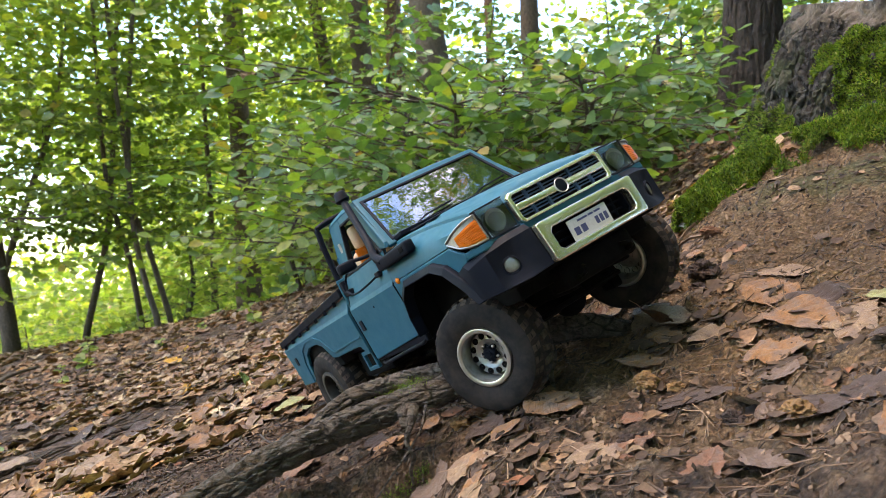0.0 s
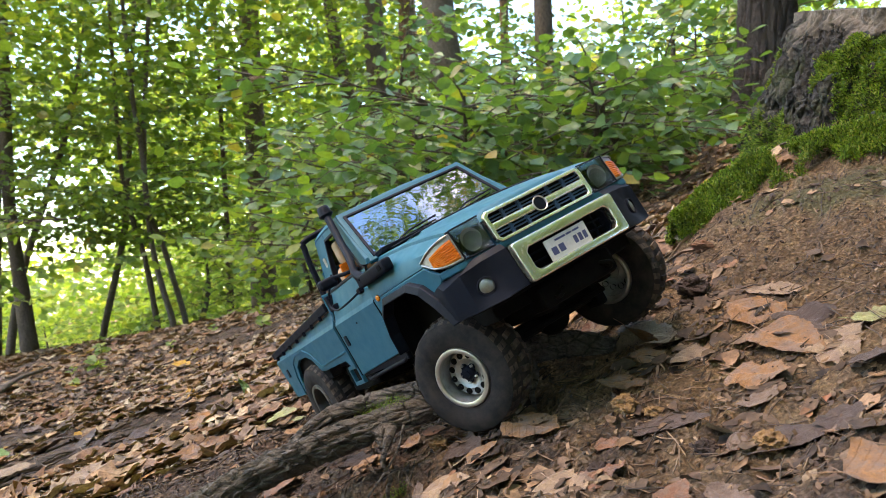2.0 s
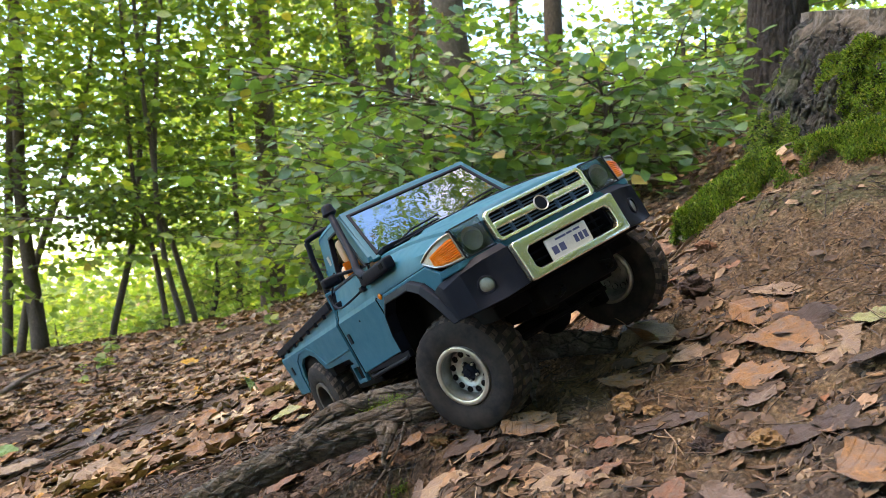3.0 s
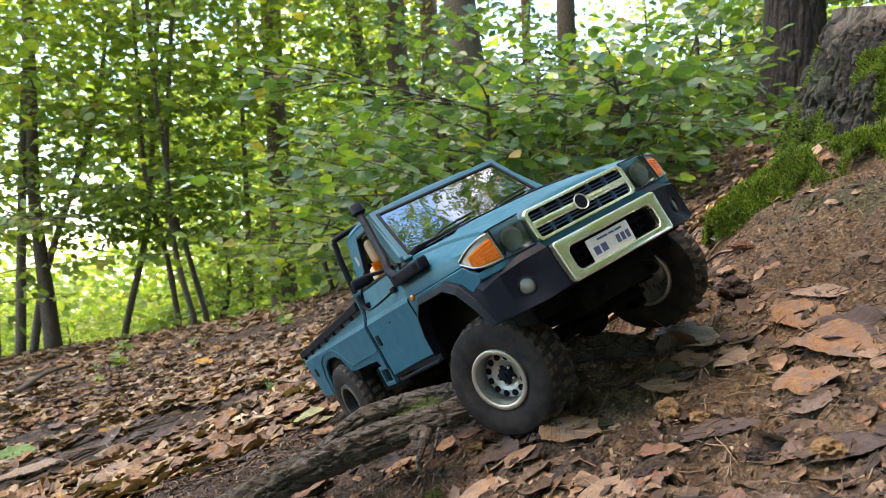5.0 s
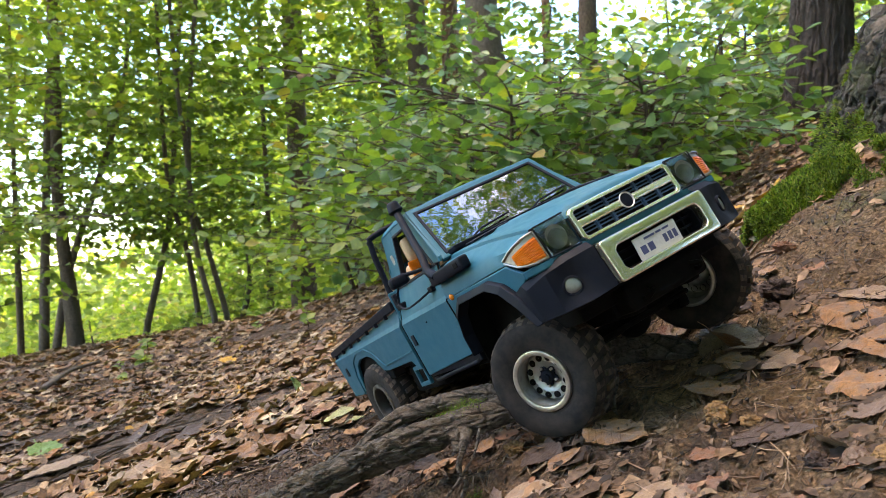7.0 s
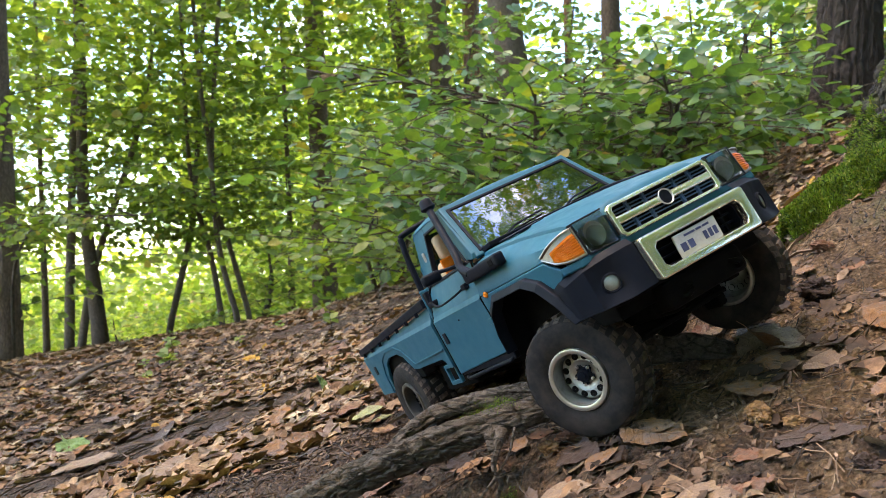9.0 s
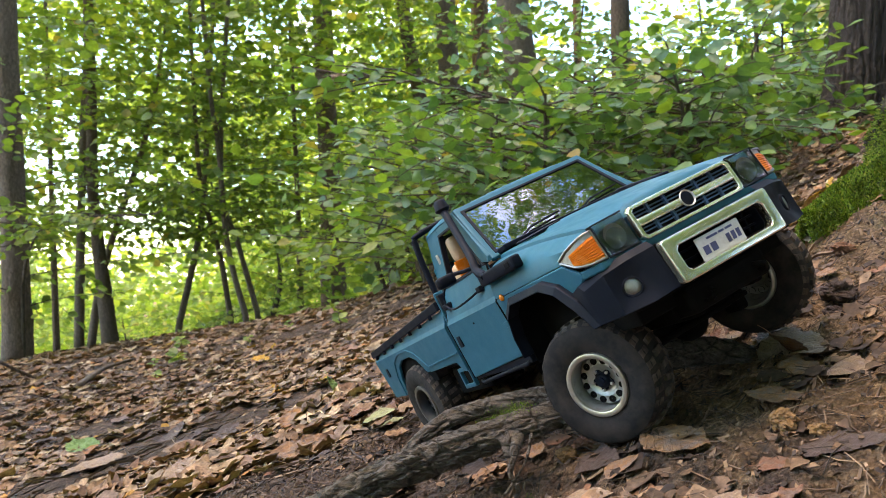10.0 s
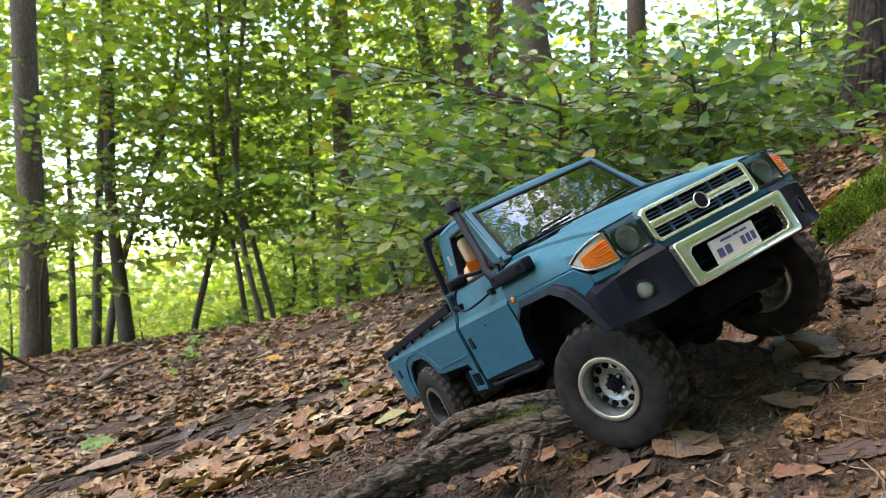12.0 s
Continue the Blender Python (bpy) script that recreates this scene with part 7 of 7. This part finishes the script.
def build_wheel(place, turn, rim=None, dish=None):
    rim, dish = rim or RIM, dish or RIM_DARK
    wheel = part("wheel", lathe([(0.0166, -0.0110), (0.0160, -0.0060), (0.0150, 0.0020), (0.0152, 0.0105), (0.0160, 0.0118)], 44), dish, label="dusty black off-road tyre on a grey dished rim", smooth=40)
    wheel.matrix_local = Matrix.Translation(place) @ turn @ Matrix.Scale(1.03, 4)
    part("tyre", tyre_mesh(), RUBBER, wheel, "muddy lugged tyre", smooth=32)
    tagged(part("tread", tread_mesh(), TREAD, wheel, "rows of muddy tread lugs"), kind="stuff")
    part("rim_ring", lathe([(0.0150, 0.0112), (0.0152, 0.0132), (0.0166, 0.0138), (0.0180, 0.0134), (0.0184, 0.0118), (0.0176, 0.0110)], 48), rim, wheel, "pale grey rim ring", smooth=40)
    part("inner_rim_ring", lathe([(0.0148, -0.0060), (0.0150, -0.0122), (0.0164, -0.0142), (0.0180, -0.0138), (0.0186, -0.0122), (0.0178, -0.0108)], 48), rim, wheel, "scuffed grey inner rim ring", smooth=40)
    part("dish", lathe([(0.0152, 0.0012), (0.0142, 0.0024), (0.0134, 0.0042), (0.0092, 0.0050), (0.0080, 0.0038), (0.0062, 0.0032), (0.0001, 0.0032)], 44), dish, wheel, smooth=40)
    for k in range(12):
        a = 2 * math.pi * k / 12
        bm = lathe([(0.0020, -0.0012), (0.0020, 0.0003), (0.0016, 0.0005), (0.0001, 0.0002)], 12)
        bmesh.ops.transform(bm, matrix=Matrix.Translation((0.0113 * math.cos(a), 0.0048, 0.0113 * math.sin(a))), verts=bm.verts)
        part("vent_hole", bm, WELL, wheel)
    star = []
    for k in range(20):
        r = (0.0066, 0.0058, 0.0040, 0.0058)[k % 4]
        t = 2 * math.pi * k / 20
        star.append((r * math.cos(t), 0.0034, r * math.sin(t)))
    part("hub_star", prism(star, (0, 0.0016, 0), 0.0002, 1), BLACK, wheel, "black five-lobed hub")
    for k in range(5):
        a = 2 * math.pi * k / 5
        bm = lathe([(0.0009, 0.0), (0.0009, 0.0016), (0.0001, 0.0018)], 6)
        bmesh.ops.transform(bm, matrix=Matrix.Translation((0.0056 * math.cos(a), 0.0046, 0.0056 * math.sin(a))), verts=bm.verts)
        part("wheel_nut", bm, STEEL, wheel)
    part("hub", lathe([(0.0044, 0.0028), (0.0044, 0.0054), (0.0036, 0.0064), (0.0022, 0.0066), (0.0021, 0.0078), (0.0001, 0.0080)], 18), BLACK, wheel, "black hub cap", smooth=40)


build_front()
build_bumper()
build_cab()
build_snorkel()
build_bed()
build_chassis()
STEER = radians(27)
flip = Matrix.Rotation(math.pi, 4, "Z")
build_wheel((0.005, -0.060, -0.001), Matrix.Rotation(STEER, 4, "Z") @ flip)
build_wheel((0.0, 0.073, 0.006), Matrix.Rotation(STEER, 4, "Z"))
build_wheel((-0.263, -0.0635, 0.0125), Matrix.Rotation(radians(2), 4, "Z") @ flip, RIM_REAR, RIM_REAR)
build_wheel((-0.263, 0.064, 0.012), Matrix.Identity(4), RIM_REAR, RIM_REAR)
